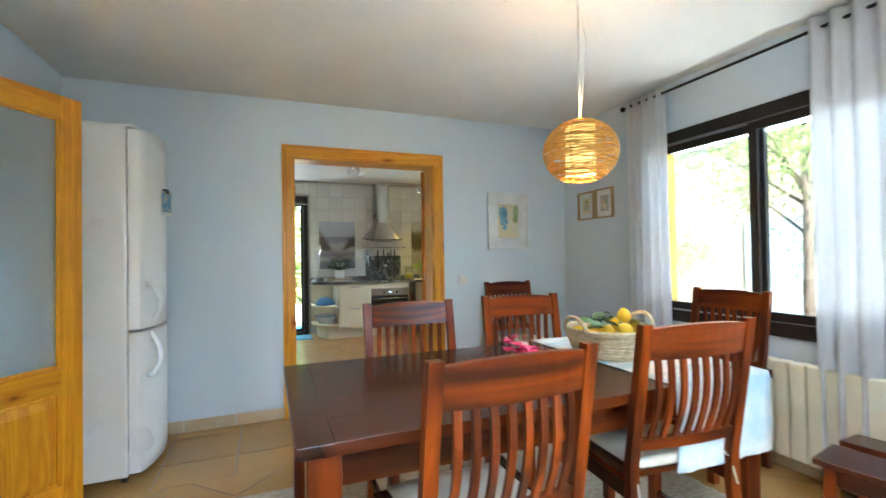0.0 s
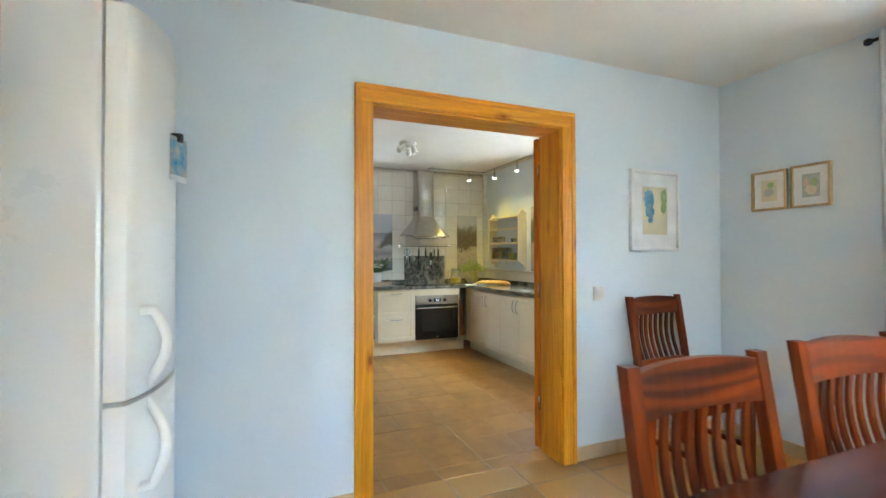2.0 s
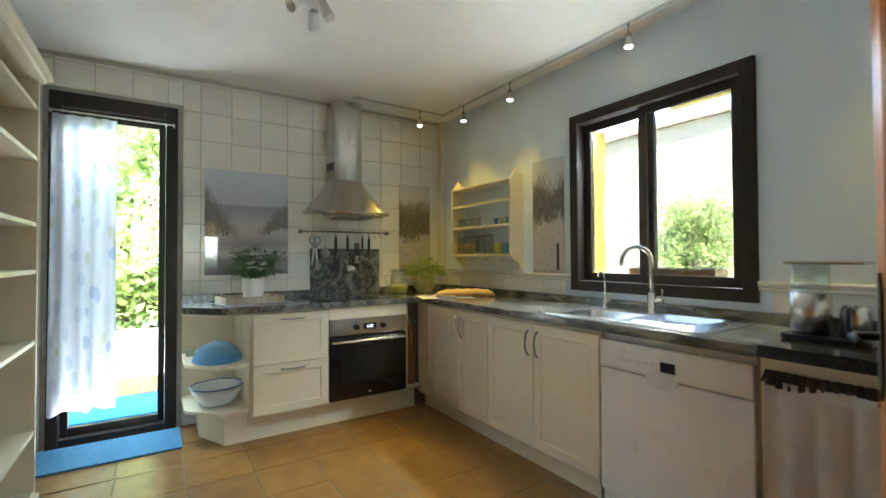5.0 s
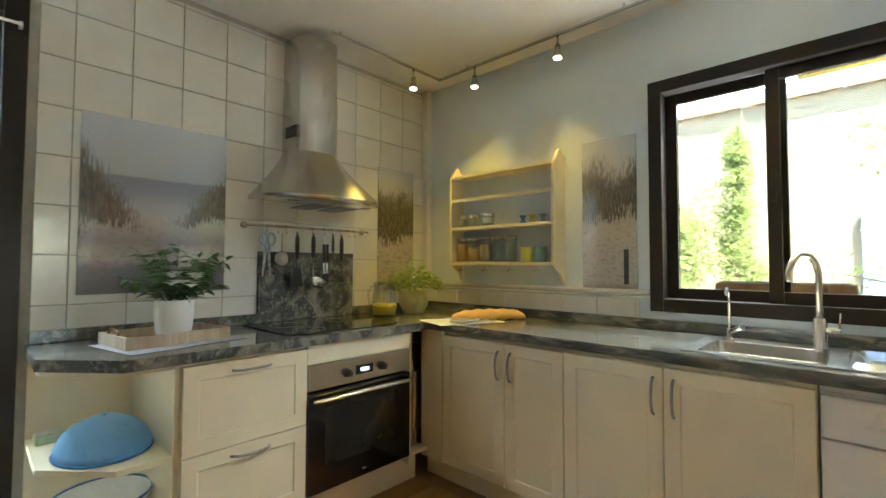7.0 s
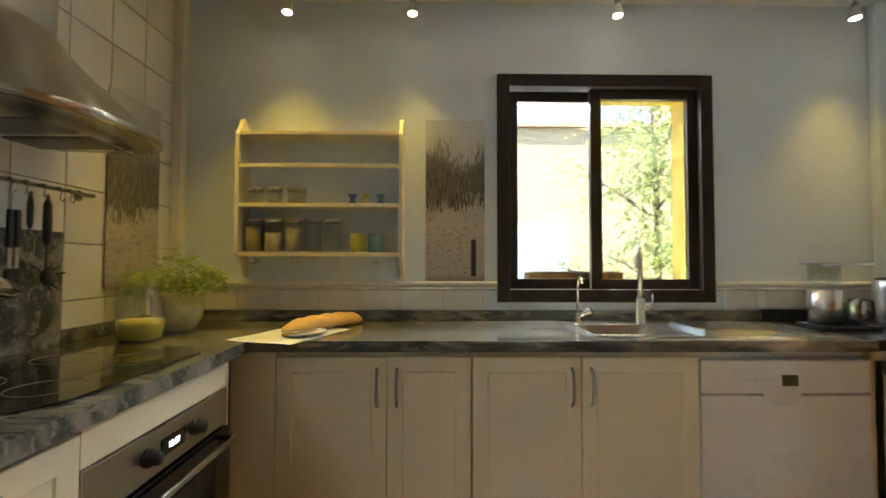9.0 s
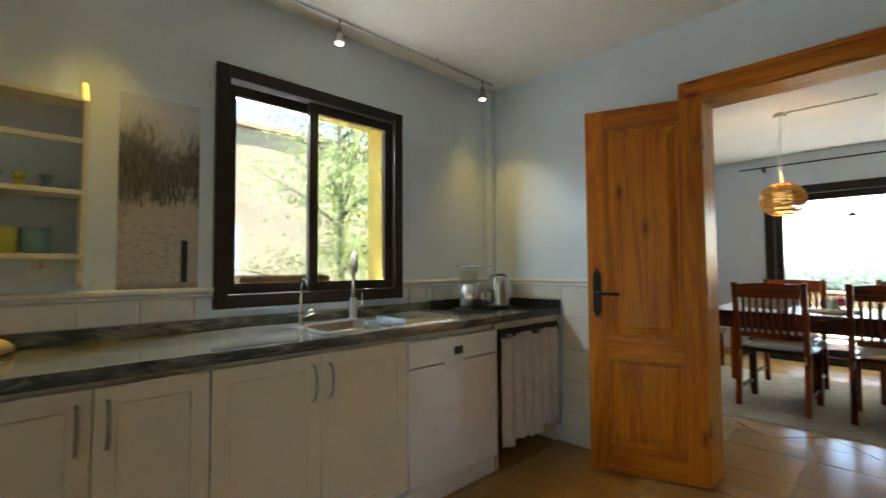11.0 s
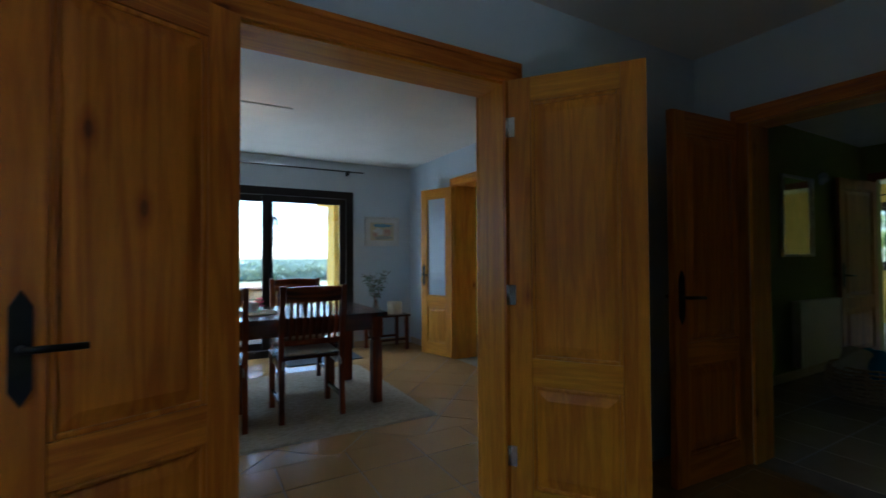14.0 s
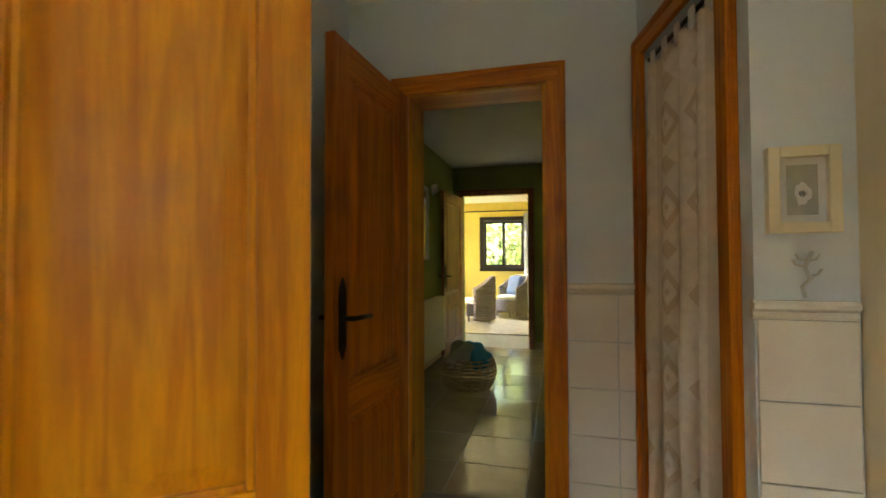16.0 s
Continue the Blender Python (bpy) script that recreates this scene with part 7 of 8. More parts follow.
# on the end shelf
MESHBLUE = mat("translucent blue mesh", (0.16, 0.42, 0.75), 0.6, second=(0.2, 0.47, 0.8), scale=60)
see = MESHBLUE.node_tree
thin, veil = see.nodes.new("ShaderNodeBsdfTransparent"), see.nodes.new("ShaderNodeMixShader")
veil.inputs[0].default_value = 0.42
see.links.new(see.nodes["Principled BSDF"].outputs[0], veil.inputs[1])
see.links.new(thin.outputs[0], veil.inputs[2])
see.links.new(veil.outputs[0], see.nodes["Material Output"].inputs[0])
fcv = thing("food_cover", "blue mesh food cover on the open shelf", "food cover", pose(0.04, 3.4, 0.4955))
bm = B()
lathe(bm, [(0.145, 0.004), (0.142, 0.03), (0.125, 0.065), (0.09, 0.095), (0.045, 0.115), (0.0, 0.122)], 32, Matrix.Diagonal((1, 1.2, 1, 1)))
part("mesh", bm, MESHBLUE, fcv)
bm = B()
tube(bm, [(0.146 * math.cos(2 * math.pi * k / 32), 0.175 * math.sin(2 * math.pi * k / 32), 0.0045) for k in range(33)], 0.004, 6)
tube(bm, [(0.0, 0.012 * math.cos(math.pi * k / 6), 0.12 + 0.014 * math.sin(math.pi * k / 6)) for k in range(7)], 0.003, 6)
part("rim", bm, mat("blue plastic trim", (0.05, 0.22, 0.5), 0.5), fcv)
bw = thing("enamel_bowl", "white enamel basin with a blue rim", "bowl", pose(0.04, 3.42, 0.2105))
bm = B()
lathe(bm, [(0.085, 0.0), (0.1, 0.006), (0.145, 0.08), (0.155, 0.115), (0.15, 0.115), (0.138, 0.08), (0.094, 0.012), (0.0, 0.01)], 36)
part("basin", bm, mat("pale blue enamel", (0.66, 0.7, 0.72), 0.25, second=(0.6, 0.64, 0.68), scale=12), bw)
bm = B()
tube(bm, [(0.155 * math.cos(2 * math.pi * k / 36), 0.155 * math.sin(2 * math.pi * k / 36), 0.117) for k in range(37)], 0.005, 6)
part("rim", bm, mat("blue enamel rim", (0.05, 0.14, 0.34), 0.3), bw)
bx2 = part("flat_box", boxes((-0.13, 0.03, 3.6, 3.69, 0.4958, 0.525), bevel=0.004), mat("printed carton", (0.62, 0.62, 0.58), 0.6, second=(0.3, 0.42, 0.2), scale=12))
tagged(bx2, "small printed carton on the open shelf", "carton")

# ---- ceiling lights ----
SPOT_ON = glow("lit halogen lens", (1.0, 0.86, 0.55), 0.5)
trk = thing("track_light", "thin steel track with small lit spotlights", "track light")
part("track", boxes((0.99, 1.85, 3.44, 3.455, CEIL - 0.03, CEIL - 0.018), (1.835, 1.85, 0.36, 3.44, CEIL - 0.03, CEIL - 0.018)), STEEL, trk)
for x, y in ((1.05, 3.4475), (1.8425, 2.2), (1.8425, 0.9), (1.8425, 3.2)):
    bm = B()
    cyl(bm, x, y, CEIL - 0.018, CEIL - 0.001, 0.006)
    part("stem", bm, STEEL, trk)
for i, (x, y) in enumerate(((1.6, 3.4475), (1.8425, 3.14), (1.8425, 2.56), (1.8425, 1.6), (1.8425, 0.47))):
    bm = B()
    cyl(bm, x, y, CEIL - 0.085, CEIL - 0.03, 0.006)
    lathe(bm, [(0.014, CEIL - 0.09), (0.016, CEIL - 0.085), (0.016, CEIL - 0.11), (0.026, CEIL - 0.145), (0.028, CEIL - 0.155), (0.025, CEIL - 0.155)], 18, Matrix.Translation((x, y, 0)))
    hd2 = part("spotlight", bm, STEEL, trk)
    bm = B()
    cyl(bm, x, y, CEIL - 0.16, CEIL - 0.1552, 0.02, 0.023, 18)
    part("lens", bm, SPOT_ON, hd2, "glowing warm lens")
    lp = new("spot_light", bpy.data.lights.new("spot_light", "SPOT"))
    lp.data.energy, lp.data.color, lp.data.spot_size, lp.data.spot_blend, lp.data.shadow_soft_size = SPOT_WATTS, (1.0, 0.66, 0.1), radians(80), 1.0, 0.04
    lp.matrix_world = look((x, y, CEIL - 0.168), (x - (0.0 if i == 0 else 0.24), y - (0.2 if i == 0 else 0), 0.8))
cl = thing("ceiling_spot_cluster", "white round ceiling lamp with three spots, unlit", "ceiling lamp", pose(0.34, 2.31, CEIL - 0.001))
bm = B()
lathe(bm, [(0.09, 0.0), (0.09, -0.02), (0.07, -0.032), (0.0, -0.034)], 24)
part("plate", bm, WHITE_PLASTIC, cl)
for k, (a, tilt) in enumerate(((200, 50), (310, 25), (70, 55))):
    bm = B()
    m2 = Matrix.Translation((0.06 * math.cos(radians(a)), 0.06 * math.sin(radians(a)), -0.05)) @ pose(0, 0, 0, 0, 180 - tilt, a)
    lathe(bm, [(0.02, -0.01), (0.022, 0.0), (0.028, 0.07), (0.031, 0.085), (0.028, 0.085), (0.022, 0.07), (0.0, 0.06)], 18, m2)
    tube(bm, [(0.05 * math.cos(radians(a)), 0.05 * math.sin(radians(a)), -0.03), (0.06 * math.cos(radians(a)), 0.06 * math.sin(radians(a)), -0.055)], 0.006, 6)
    part("spot", bm, WHITE_PLASTIC, cl)
wp = setting(part("pipe_cover", boxes((XK - 0.05, XK - 0.001, YK - 0.062, YK - 0.0135, 1.06, CEIL), bevel=0.006), WALL_TILE), "boxed-in pipe in the kitchen corner", "trim")
pc2 = setting(part("pipe_cover", boxes((XK - 0.06, XK - 0.001, T + 0.001, T + 0.06, 1.06, CEIL), bevel=0.02), BLUE), "boxed-in pipe in the kitchen corner", "trim")

# ---- tall open shelf ----
SU = (XP + 0.001, -0.77, 1.89, 2.95)
su = thing("tall_shelf", "tall cream open dresser shelf with crockery", "shelf")
part("side", boxes((SU[0], SU[1], SU[2], SU[2] + 0.022, 0.0005, 2.0), bevel=0.002), CREAM, su)
part("side", boxes((SU[0], SU[1], SU[3] - 0.022, SU[3], 0.0005, 2.0), bevel=0.002), CREAM, su)
part("back", boxes((SU[0], SU[0] + 0.01, SU[2] + 0.0225, SU[3] - 0.0225, 0.06, 2.0)), CREAM, su)
for z in (0.06, 0.34, 0.76, 1.09, 1.31, 1.62, 1.86):
    part("board", boxes((SU[0] + 0.0105, SU[1] - 0.004, SU[2] + 0.0225, SU[3] - 0.0225, z, z + 0.02), bevel=0.002), CREAM, su)
bm = B()
box(bm, SU[0], SU[1] + 0.02, SU[2] - 0.02, SU[3] + 0.02, 2.0005, 2.02, 0.004)
box(bm, SU[0], SU[1] + 0.045, SU[2] - 0.045, SU[3] + 0.045, 2.0205, 2.045, 0.006)
part("cornice", bm, CREAM, su)
part("plinth", boxes((SU[0] + 0.03, SU[1] + 0.012, SU[2] - 0.012, SU[3] + 0.012, 0.0005, 0.0595), bevel=0.002), CREAM, su)


def plate_stack(x, y, z, n, r):
    bm = B()
    for k in range(n):
        lathe(bm, [(r * 0.55, 0.0), (r * 0.6, 0.003), (r, 0.013), (r, 0.016), (r * 0.6, 0.007), (0.0, 0.006)], 22, Matrix.Translation((0, 0, k * 0.009)))
    ob = part("plate_stack", bm, WHITE_GLOSS)
    ob.matrix_world = pose(x, y, z + 0.0205)
    tagged(ob, "stack of white plates on the dresser shelf", "plates", group="plate stacks")


for x, y, z, n, r in ((-0.95, 2.2, 0.34, 9, 0.12), (-0.93, 2.5, 0.34, 7, 0.13), (-0.95, 2.15, 1.09, 6, 0.1), (-0.95, 2.38, 1.09, 6, 0.1)):
    plate_stack(x, y, z, n, r)
for k in range(5):
    bm = B()
    lathe(bm, [(0.028, 0.0), (0.034, 0.004), (0.04, 0.08), (0.038, 0.08), (0.032, 0.01), (0.0, 0.008)], 18)
    tube(bm, [(0.038, 0, 0.065), (0.06, 0, 0.06), (0.062, 0, 0.03), (0.036, 0, 0.02)], 0.004, 6)
    ob = part("coffee_cup", bm, WHITE_GLOSS)
    ob.matrix_world = pose(-0.9 - 0.04 * (k % 2), 2.05 + 0.12 * k, 1.3305)
    tagged(ob, "white coffee cup on the dresser shelf", "cup", group="coffee cups")
for k in range(5):
    bm = B()
    lathe(bm, [(0.028, 0.0), (0.03, 0.004), (0.034, 0.1), (0.032, 0.1), (0.028, 0.012), (0.0, 0.01)], 16)
    ob = part("drinking_glass", bm, CLEAR)
    ob.matrix_world = pose(-0.9 - 0.05 * (k % 2), 2.08 + 0.11 * k, 1.6405)
    tagged(ob, "clear drinking glass on the dresser shelf", "glass", group="drinking glasses")
tw = thing("serving_tray", "brown wooden serving tray on the dresser shelf", "tray", pose(-0.97, 2.3, 0.7805))
part("base", boxes((-0.15, 0.15, -0.2, 0.2, 0.0, 0.012)), BOARD, tw)
for q in ((-0.15, 0.15, -0.2, -0.188), (-0.15, 0.15, 0.188, 0.2), (-0.15, -0.138, -0.1878, 0.1878), (0.138, 0.15, -0.1878, 0.1878)):
    part("side", boxes((*q, 0.0125, 0.075), bevel=0.003), BOARD, tw)
for k, y in enumerate((2.2, 2.24)):
    bm = B()
    lathe(bm, [(0.05, 0.0), (0.06, 0.004), (0.12, 0.09), (0.13, 0.1), (0.125, 0.1), (0.112, 0.09), (0.055, 0.012), (0.0, 0.01)], 26)
    ob = part("glass_bowl", bm, CLEAR)
    ob.matrix_world = pose(-0.95, 2.2, 0.0805 + 0.055 * k)
    tagged(ob, "clear glass salad bowl on the dresser's bottom shelf", "bowl", group="glass bowls")
bm = B()
for k in range(70):
    a = random.Random(k).uniform(0, 360)
    rr = random.Random(k + 99)
    leaf_mesh(bm, Matrix.Translation((rr.uniform(-0.12, 0.12), rr.uniform(-0.25, 0.25), 0.09 + rr.uniform(0, 0.06))) @ pose(0, 0, 0, rr.uniform(-30, 30), rr.uniform(-30, 20), a), 0.16, 0.035, 0.3, 4)
fb = thing("fern_basket", "low basket with green fern fronds on the dresser", "plant basket", pose(-1.02, 2.25, 2.0455))
part("frond", bm, LEAF_LIGHT, fb)
bm = B()
lathe(bm, [(0.12, 0.0), (0.14, 0.02), (0.16, 0.1), (0.155, 0.1), (0.13, 0.02), (0.0, 0.02)], 24)
part("basket", bm, STRAW, fb)

# larder curtain, small picture and figurine
def diamond_cloth():
    m = mat("cream cloth with beige diamonds", (0.8, 0.74, 0.64), 0.9, scale=30, bump=0.2, bump_scale=260)
    nt = m.node_tree
    b2 = nt.nodes["Principled BSDF"]
    base = b2.inputs["Base Color"].links[0].from_socket
    co, sep = nt.nodes.new("ShaderNodeTexCoord"), nt.nodes.new("ShaderNodeSeparateXYZ")
    nt.links.new(co.outputs["Object"], sep.inputs[0])
    def node(op, a, v):
        q = nt.nodes.new("ShaderNodeMath")
        q.operation = op
        nt.links.new(a, q.inputs[0])
        if isinstance(v, float):
            q.inputs[1].default_value = v
        elif v is not None:
            nt.links.new(v, q.inputs[1])
        return q.outputs[0]
    # columns 0.18 m apart, each with a hollow and a small solid diamond in turn, and a tan line between columns
    col = node("FRACT", node("MULTIPLY", sep.outputs[0], 5.5), None)
    u = node("ABSOLUTE", node("SUBTRACT", col, 0.5), None)
    row = node("MULTIPLY", sep.outputs[2], 3.3)
    v = node("ABSOLUTE", node("SUBTRACT", node("FRACT", row, None), 0.5), None)
    v2 = node("ABSOLUTE", node("SUBTRACT", node("FRACT", node("ADD", row, 0.5), None), 0.5), None)
    d = node("ADD", u, v)
    ring = node("LESS_THAN", node("ABSOLUTE", node("SUBTRACT", d, 0.22), None), 0.06)
    core = node("LESS_THAN", d, 0.05)
    small = node("LESS_THAN", node("ADD", node("MULTIPLY", u, 0.8), v2), 0.13)
    stripe = node("MULTIPLY", node("GREATER_THAN", u, 0.4), 0.55)
    tot = node("MULTIPLY", node("MAXIMUM", node("MAXIMUM", ring, core), node("MAXIMUM", small, stripe)), 0.8)
    mx = nt.nodes.new("ShaderNodeMix")
    mx.data_type = "RGBA"
    nt.links.new(tot, mx.inputs[0])
    nt.links.new(base, mx.inputs[6])
    mx.inputs[7].default_value = (0.58, 0.47, 0.34, 1)
    nt.links.new(mx.outputs[2], b2.inputs["Base Color"])
    return m


curtain("larder_curtain", "cream tab-top curtain with beige diamonds in the larder doorway", curtain_mesh("x", 0.03, -1, 0.1, 0.6, 0.03, 1.94, 4, 0.05, 23), diamond_cloth()).matrix_world = LARDER
lr = thing("larder_rod", "thin dark rod with cloth tabs in the doorway", "curtain rod", LARDER)
bm = B()
tube(bm, [(0.071, 0.02, 1.985), (0.619, 0.02, 1.985)], 0.008, 8)
part("pole", bm, IRON, lr)
for k in range(5):
    x = 0.13 + 0.1 * k
    part("tab", boxes((x - 0.018, x + 0.018, 0.006, 0.012, 1.925, 1.998), (x - 0.018, x + 0.018, 0.028, 0.033, 1.925, 1.998)), WHITE_CLOTH, lr)
framed("picture_tiny", "small cream box frame with a dark stamp on card", "y", XP, 1, 1.695, 1.848, 1.24, 1.45, CREAM, 0.026, GREY_ART, 0.018, [(0.5, 0.42, 0.26, 0.25, WHITE_CARD), (0.5, 0.42, 0.13, 0.07, BLACK_PLASTIC)])
bm = B()
tube(bm, [(XP + 0.012, 1.775, 1.085), (XP + 0.012, 1.768, 1.11), (XP + 0.014, 1.785, 1.13), (XP + 0.016, 1.772, 1.155), (XP + 0.014, 1.782, 1.18), (XP + 0.014, 1.79, 1.195)], 0.005, 8)
for y, z, s in ((1.785, 1.135, 1), (1.772, 1.158, -1), (1.78, 1.172, 1), (1.78, 1.172, -1)):
    tube(bm, [(XP + 0.013, y, z), (XP + 0.012, y + s * 0.018, z + 0.006), (XP + 0.012, y + s * 0.024, z + 0.018)], 0.0035, 6)
fg = part("wall_figurine", bm, mat("grey-white cast figure", (0.55, 0.57, 0.54), 0.6, scale=30))
tagged(fg, "small grey cast figurine hung on the wall", "figurine")
bmat = part("bath_mat", boxes((-0.92, -0.16, 3.3, 3.68, 0.0008, 0.014), bevel=0.005), mat("blue tufted mat", (0.13, 0.34, 0.55), 0.95, second=(0.1, 0.28, 0.48), scale=40, bump=0.8, bump_scale=150))
tagged(bmat, "blue cotton mat inside the garden door", "mat")
def printed_cloth():
    """White cotton with a scattered print of blue, grey and yellow-green leaves."""
    m = mat("white curtain with blue and yellow leaves", (0.8, 0.8, 0.83), 0.9, second=(0.74, 0.75, 0.8), scale=11, bump=0.2, bump_scale=200)
    nt = m.node_tree
    b = nt.nodes["Principled BSDF"]
    base = b.inputs["Base Color"].links[0].from_socket
    co, mp, vo = nt.nodes.new("ShaderNodeTexCoord"), nt.nodes.new("ShaderNodeMapping"), nt.nodes.new("ShaderNodeTexVoronoi")
    mp.inputs["Scale"].default_value, mp.inputs["Rotation"].default_value = (13, 13, 7), (0.0, 0.6, 0.0)
    nt.links.new(co.outputs["Object"], mp.inputs[0])
    nt.links.new(mp.outputs[0], vo.inputs[0])
    vo.inputs["Scale"].default_value = 1.0
    sep, pick, edge, mx = nt.nodes.new("ShaderNodeSeparateColor"), nt.nodes.new("ShaderNodeValToRGB"), nt.nodes.new("ShaderNodeMapRange"), nt.nodes.new("ShaderNodeMix")
    nt.links.new(vo.outputs["Color"], sep.inputs[0])
    pick.color_ramp.interpolation = "CONSTANT"
    e = pick.color_ramp.elements
    e[0].color, e[1].position, e[1].color = (0.2, 0.34, 0.58, 1), 0.35, (0.5, 0.52, 0.14, 1)
    e.new(0.6).color = (0.5, 0.54, 0.64, 1)
    nt.links.new(sep.outputs[0], pick.inputs[0])
    edge.inputs[1].default_value, edge.inputs[2].default_value, edge.inputs[3].default_value, edge.inputs[4].default_value = 0.3, 0.36, 0.8, 0.0
    nt.links.new(vo.outputs["Distance"], edge.inputs[0])
    mx.data_type = "RGBA"
    nt.links.new(edge.outputs[0], mx.inputs[0])
    nt.links.new(base, mx.inputs[6])
    nt.links.new(pick.outputs[0], mx.inputs[7])
    nt.links.new(mx.outputs[2], b.inputs["Base Color"])
    return sheer(m, (0.8, 0.82, 0.86), 0.45)


FLORAL = printed_cloth()
curtain("garden_door_curtain", "white curtain with blue leaf print at the garden door", curtain_mesh("x", YK - 0.034, -1, -0.84, -0.52, 0.22, 2.05, 4, 0.04, 29), FLORAL)
gr = thing("door_curtain_rod", "thin rod holding the garden door curtain", "curtain rod")
bm = B()
tube(bm, [(-0.855, YK - 0.06, 2.07), (-0.2, YK - 0.06, 2.07)], 0.006, 8)
part("pole", bm, WHITE_PLASTIC, gr)
for x in (-0.85, -0.205):
    part("bracket", boxes((x - 0.005, x + 0.005, YK - 0.062, YK - 0.0305, 2.06, 2.08)), WHITE_PLASTIC, gr)


# ---- hall and far room ----
radiator("radiator", "cream ribbed radiator on the green hall wall", pose(-4.7, HY0 + 0.065, 0.14, 0, 0, 180), 0.9, 0.62, 12)
mr = thing("wall_mirror", "white framed mirror on the green hall wall", "mirror")
for q in ((-4.8, -4.775, 1.18, 1.97), (-4.185, -4.16, 1.18, 1.97)):
    part("frame_bar", boxes((q[0], q[1], HY0 + 0.001, HY0 + 0.03, q[2], q[3]), bevel=0.004), WHITE_FRAME, mr)
for z in (1.18, 1.945):
    part("frame_bar", boxes((-4.7745, -4.1855, HY0 + 0.001, HY0 + 0.03, z, z + 0.025), bevel=0.004), WHITE_FRAME, mr)
part("mirror_glass", boxes((-4.7745, -4.1855, HY0 + 0.001, HY0 + 0.012, 1.2055, 1.9445)), mat("mirror silver", (0.85, 0.86, 0.85), 0.03, metal=1.0), mr)
wl = thing("wall_lamp", "small white wall spot lamp", "wall lamp", pose(-5.03, HY0, 1.97))
part("base", boxes((-0.04, 0.04, 0.001, 0.02, -0.04, 0.04), bevel=0.005), WHITE_PLASTIC, wl)
bm = B()
cyl(bm, 0, 0, 0, 0.09, 0.03, 0.038, 16, Matrix.Translation((0, 0.05, 0)) @ Matrix.Rotation(radians(60), 4, "Y"))
part("shade", bm, WHITE_PLASTIC, wl)
bm = B()
tube(bm, [(0, 0.018, 0), (0, 0.055, 0.01)], 0.008, 8)
part("arm", bm, WHITE_PLASTIC, wl)
WICKER = mat("tan willow wicker", (0.48, 0.34, 0.18), 0.8, second=(0.34, 0.22, 0.11), scale=40, bump=0.6, bump_scale=100)
bkt = thing("towel_basket", "round willow basket with rolled blue and cream towels", "basket", pose(-4.2, 0.38, 0.0015))
bm = B()
for k in range(9):
    z = 0.012 + 0.032 * k
    rr = 0.21 + 0.05 * math.sin(math.pi * k / 9)
    tube(bm, [(rr * math.cos(2 * math.pi * j / 30), rr * math.sin(2 * math.pi * j / 30), z + 0.004 * ((j + k) % 2)) for j in range(31)], 0.009, 6)
for j in range(20):
    a = 2 * math.pi * j / 20
    tube(bm, [((0.21 + 0.05 * math.sin(math.pi * k / 9)) * math.cos(a), (0.21 + 0.05 * math.sin(math.pi * k / 9)) * math.sin(a), 0.012 + 0.032 * k) for k in range(9)], 0.006, 5)
cyl(bm, 0, 0, 0.0, 0.012, 0.2, 0.2, 24)
part("weave", bm, WICKER, bkt)
for dx, dy, a, colr, nm in ((0.03, 0.1, 20, (0.04, 0.27, 0.42), "deep blue towel"), (-0.07, 0.07, 75, (0.05, 0.3, 0.44), "deep blue towel"), (0.08, -0.05, -30, (0.7, 0.6, 0.42), "cream towel"), (-0.02, -0.1, 10, (0.58, 0.47, 0.3), "cream towel")):
    bm = B()
    lathe(bm, [(0.0, -0.14), (0.06, -0.14), (0.075, -0.12), (0.078, 0.0), (0.075, 0.12), (0.06, 0.14), (0.0, 0.14)], 16, Matrix.Rotation(radians(90), 4, "Y"))
    ob = part("rolled_towel", bm, mat(nm, colr, 0.95, bump=0.8, bump_scale=90))
    ob.matrix_world = pose(-4.2 + dx, 0.38 + dy, 0.29, 20, 25, a)
    tagged(ob, "rolled " + nm + " standing in the willow basket", "towel", group="rolled towels")


def wicker_chair(m, label):
    ch = thing("wicker_armchair", label, "armchair", m, group="wicker armchairs")
    W = mat("grey-brown woven rattan", (0.34, 0.29, 0.27), 0.8, second=(0.2, 0.16, 0.15), scale=50, bump=0.8, bump_scale=80)
    for k in range(18):
        bm = B()
        z = 0.06 + 0.045 * k
        pts = []
        for j in range(25):
            a = math.pi * (-0.12 + 1.24 * j / 24)
            top = 0.58 + 0.3 * math.sin(math.pi * j / 24) ** 1.5
            pts.append((0.33 * math.cos(a), 0.3 * math.sin(a), min(z, top)))
        tube(bm, pts, 0.024, 6)
        part("woven_band", bm, W, ch)
    bm = B()
    lathe(bm, [(0.0, 0.34), (0.27, 0.34), (0.3, 0.37), (0.29, 0.42), (0.0, 0.44)], 24)
    part("seat_cushion", bm, OFFWHITE_CLOTH, ch)
    part("seat_base", boxes((-0.28, 0.28, -0.25, 0.22, 0.1, 0.335), bevel=0.03), W, ch)
    for x in (-0.25, 0.22):
        for y in (-0.22, 0.18):
            part("leg", boxes((x, x + 0.03, y, y + 0.03, 0.0, 0.12)), W, ch)
    return ch


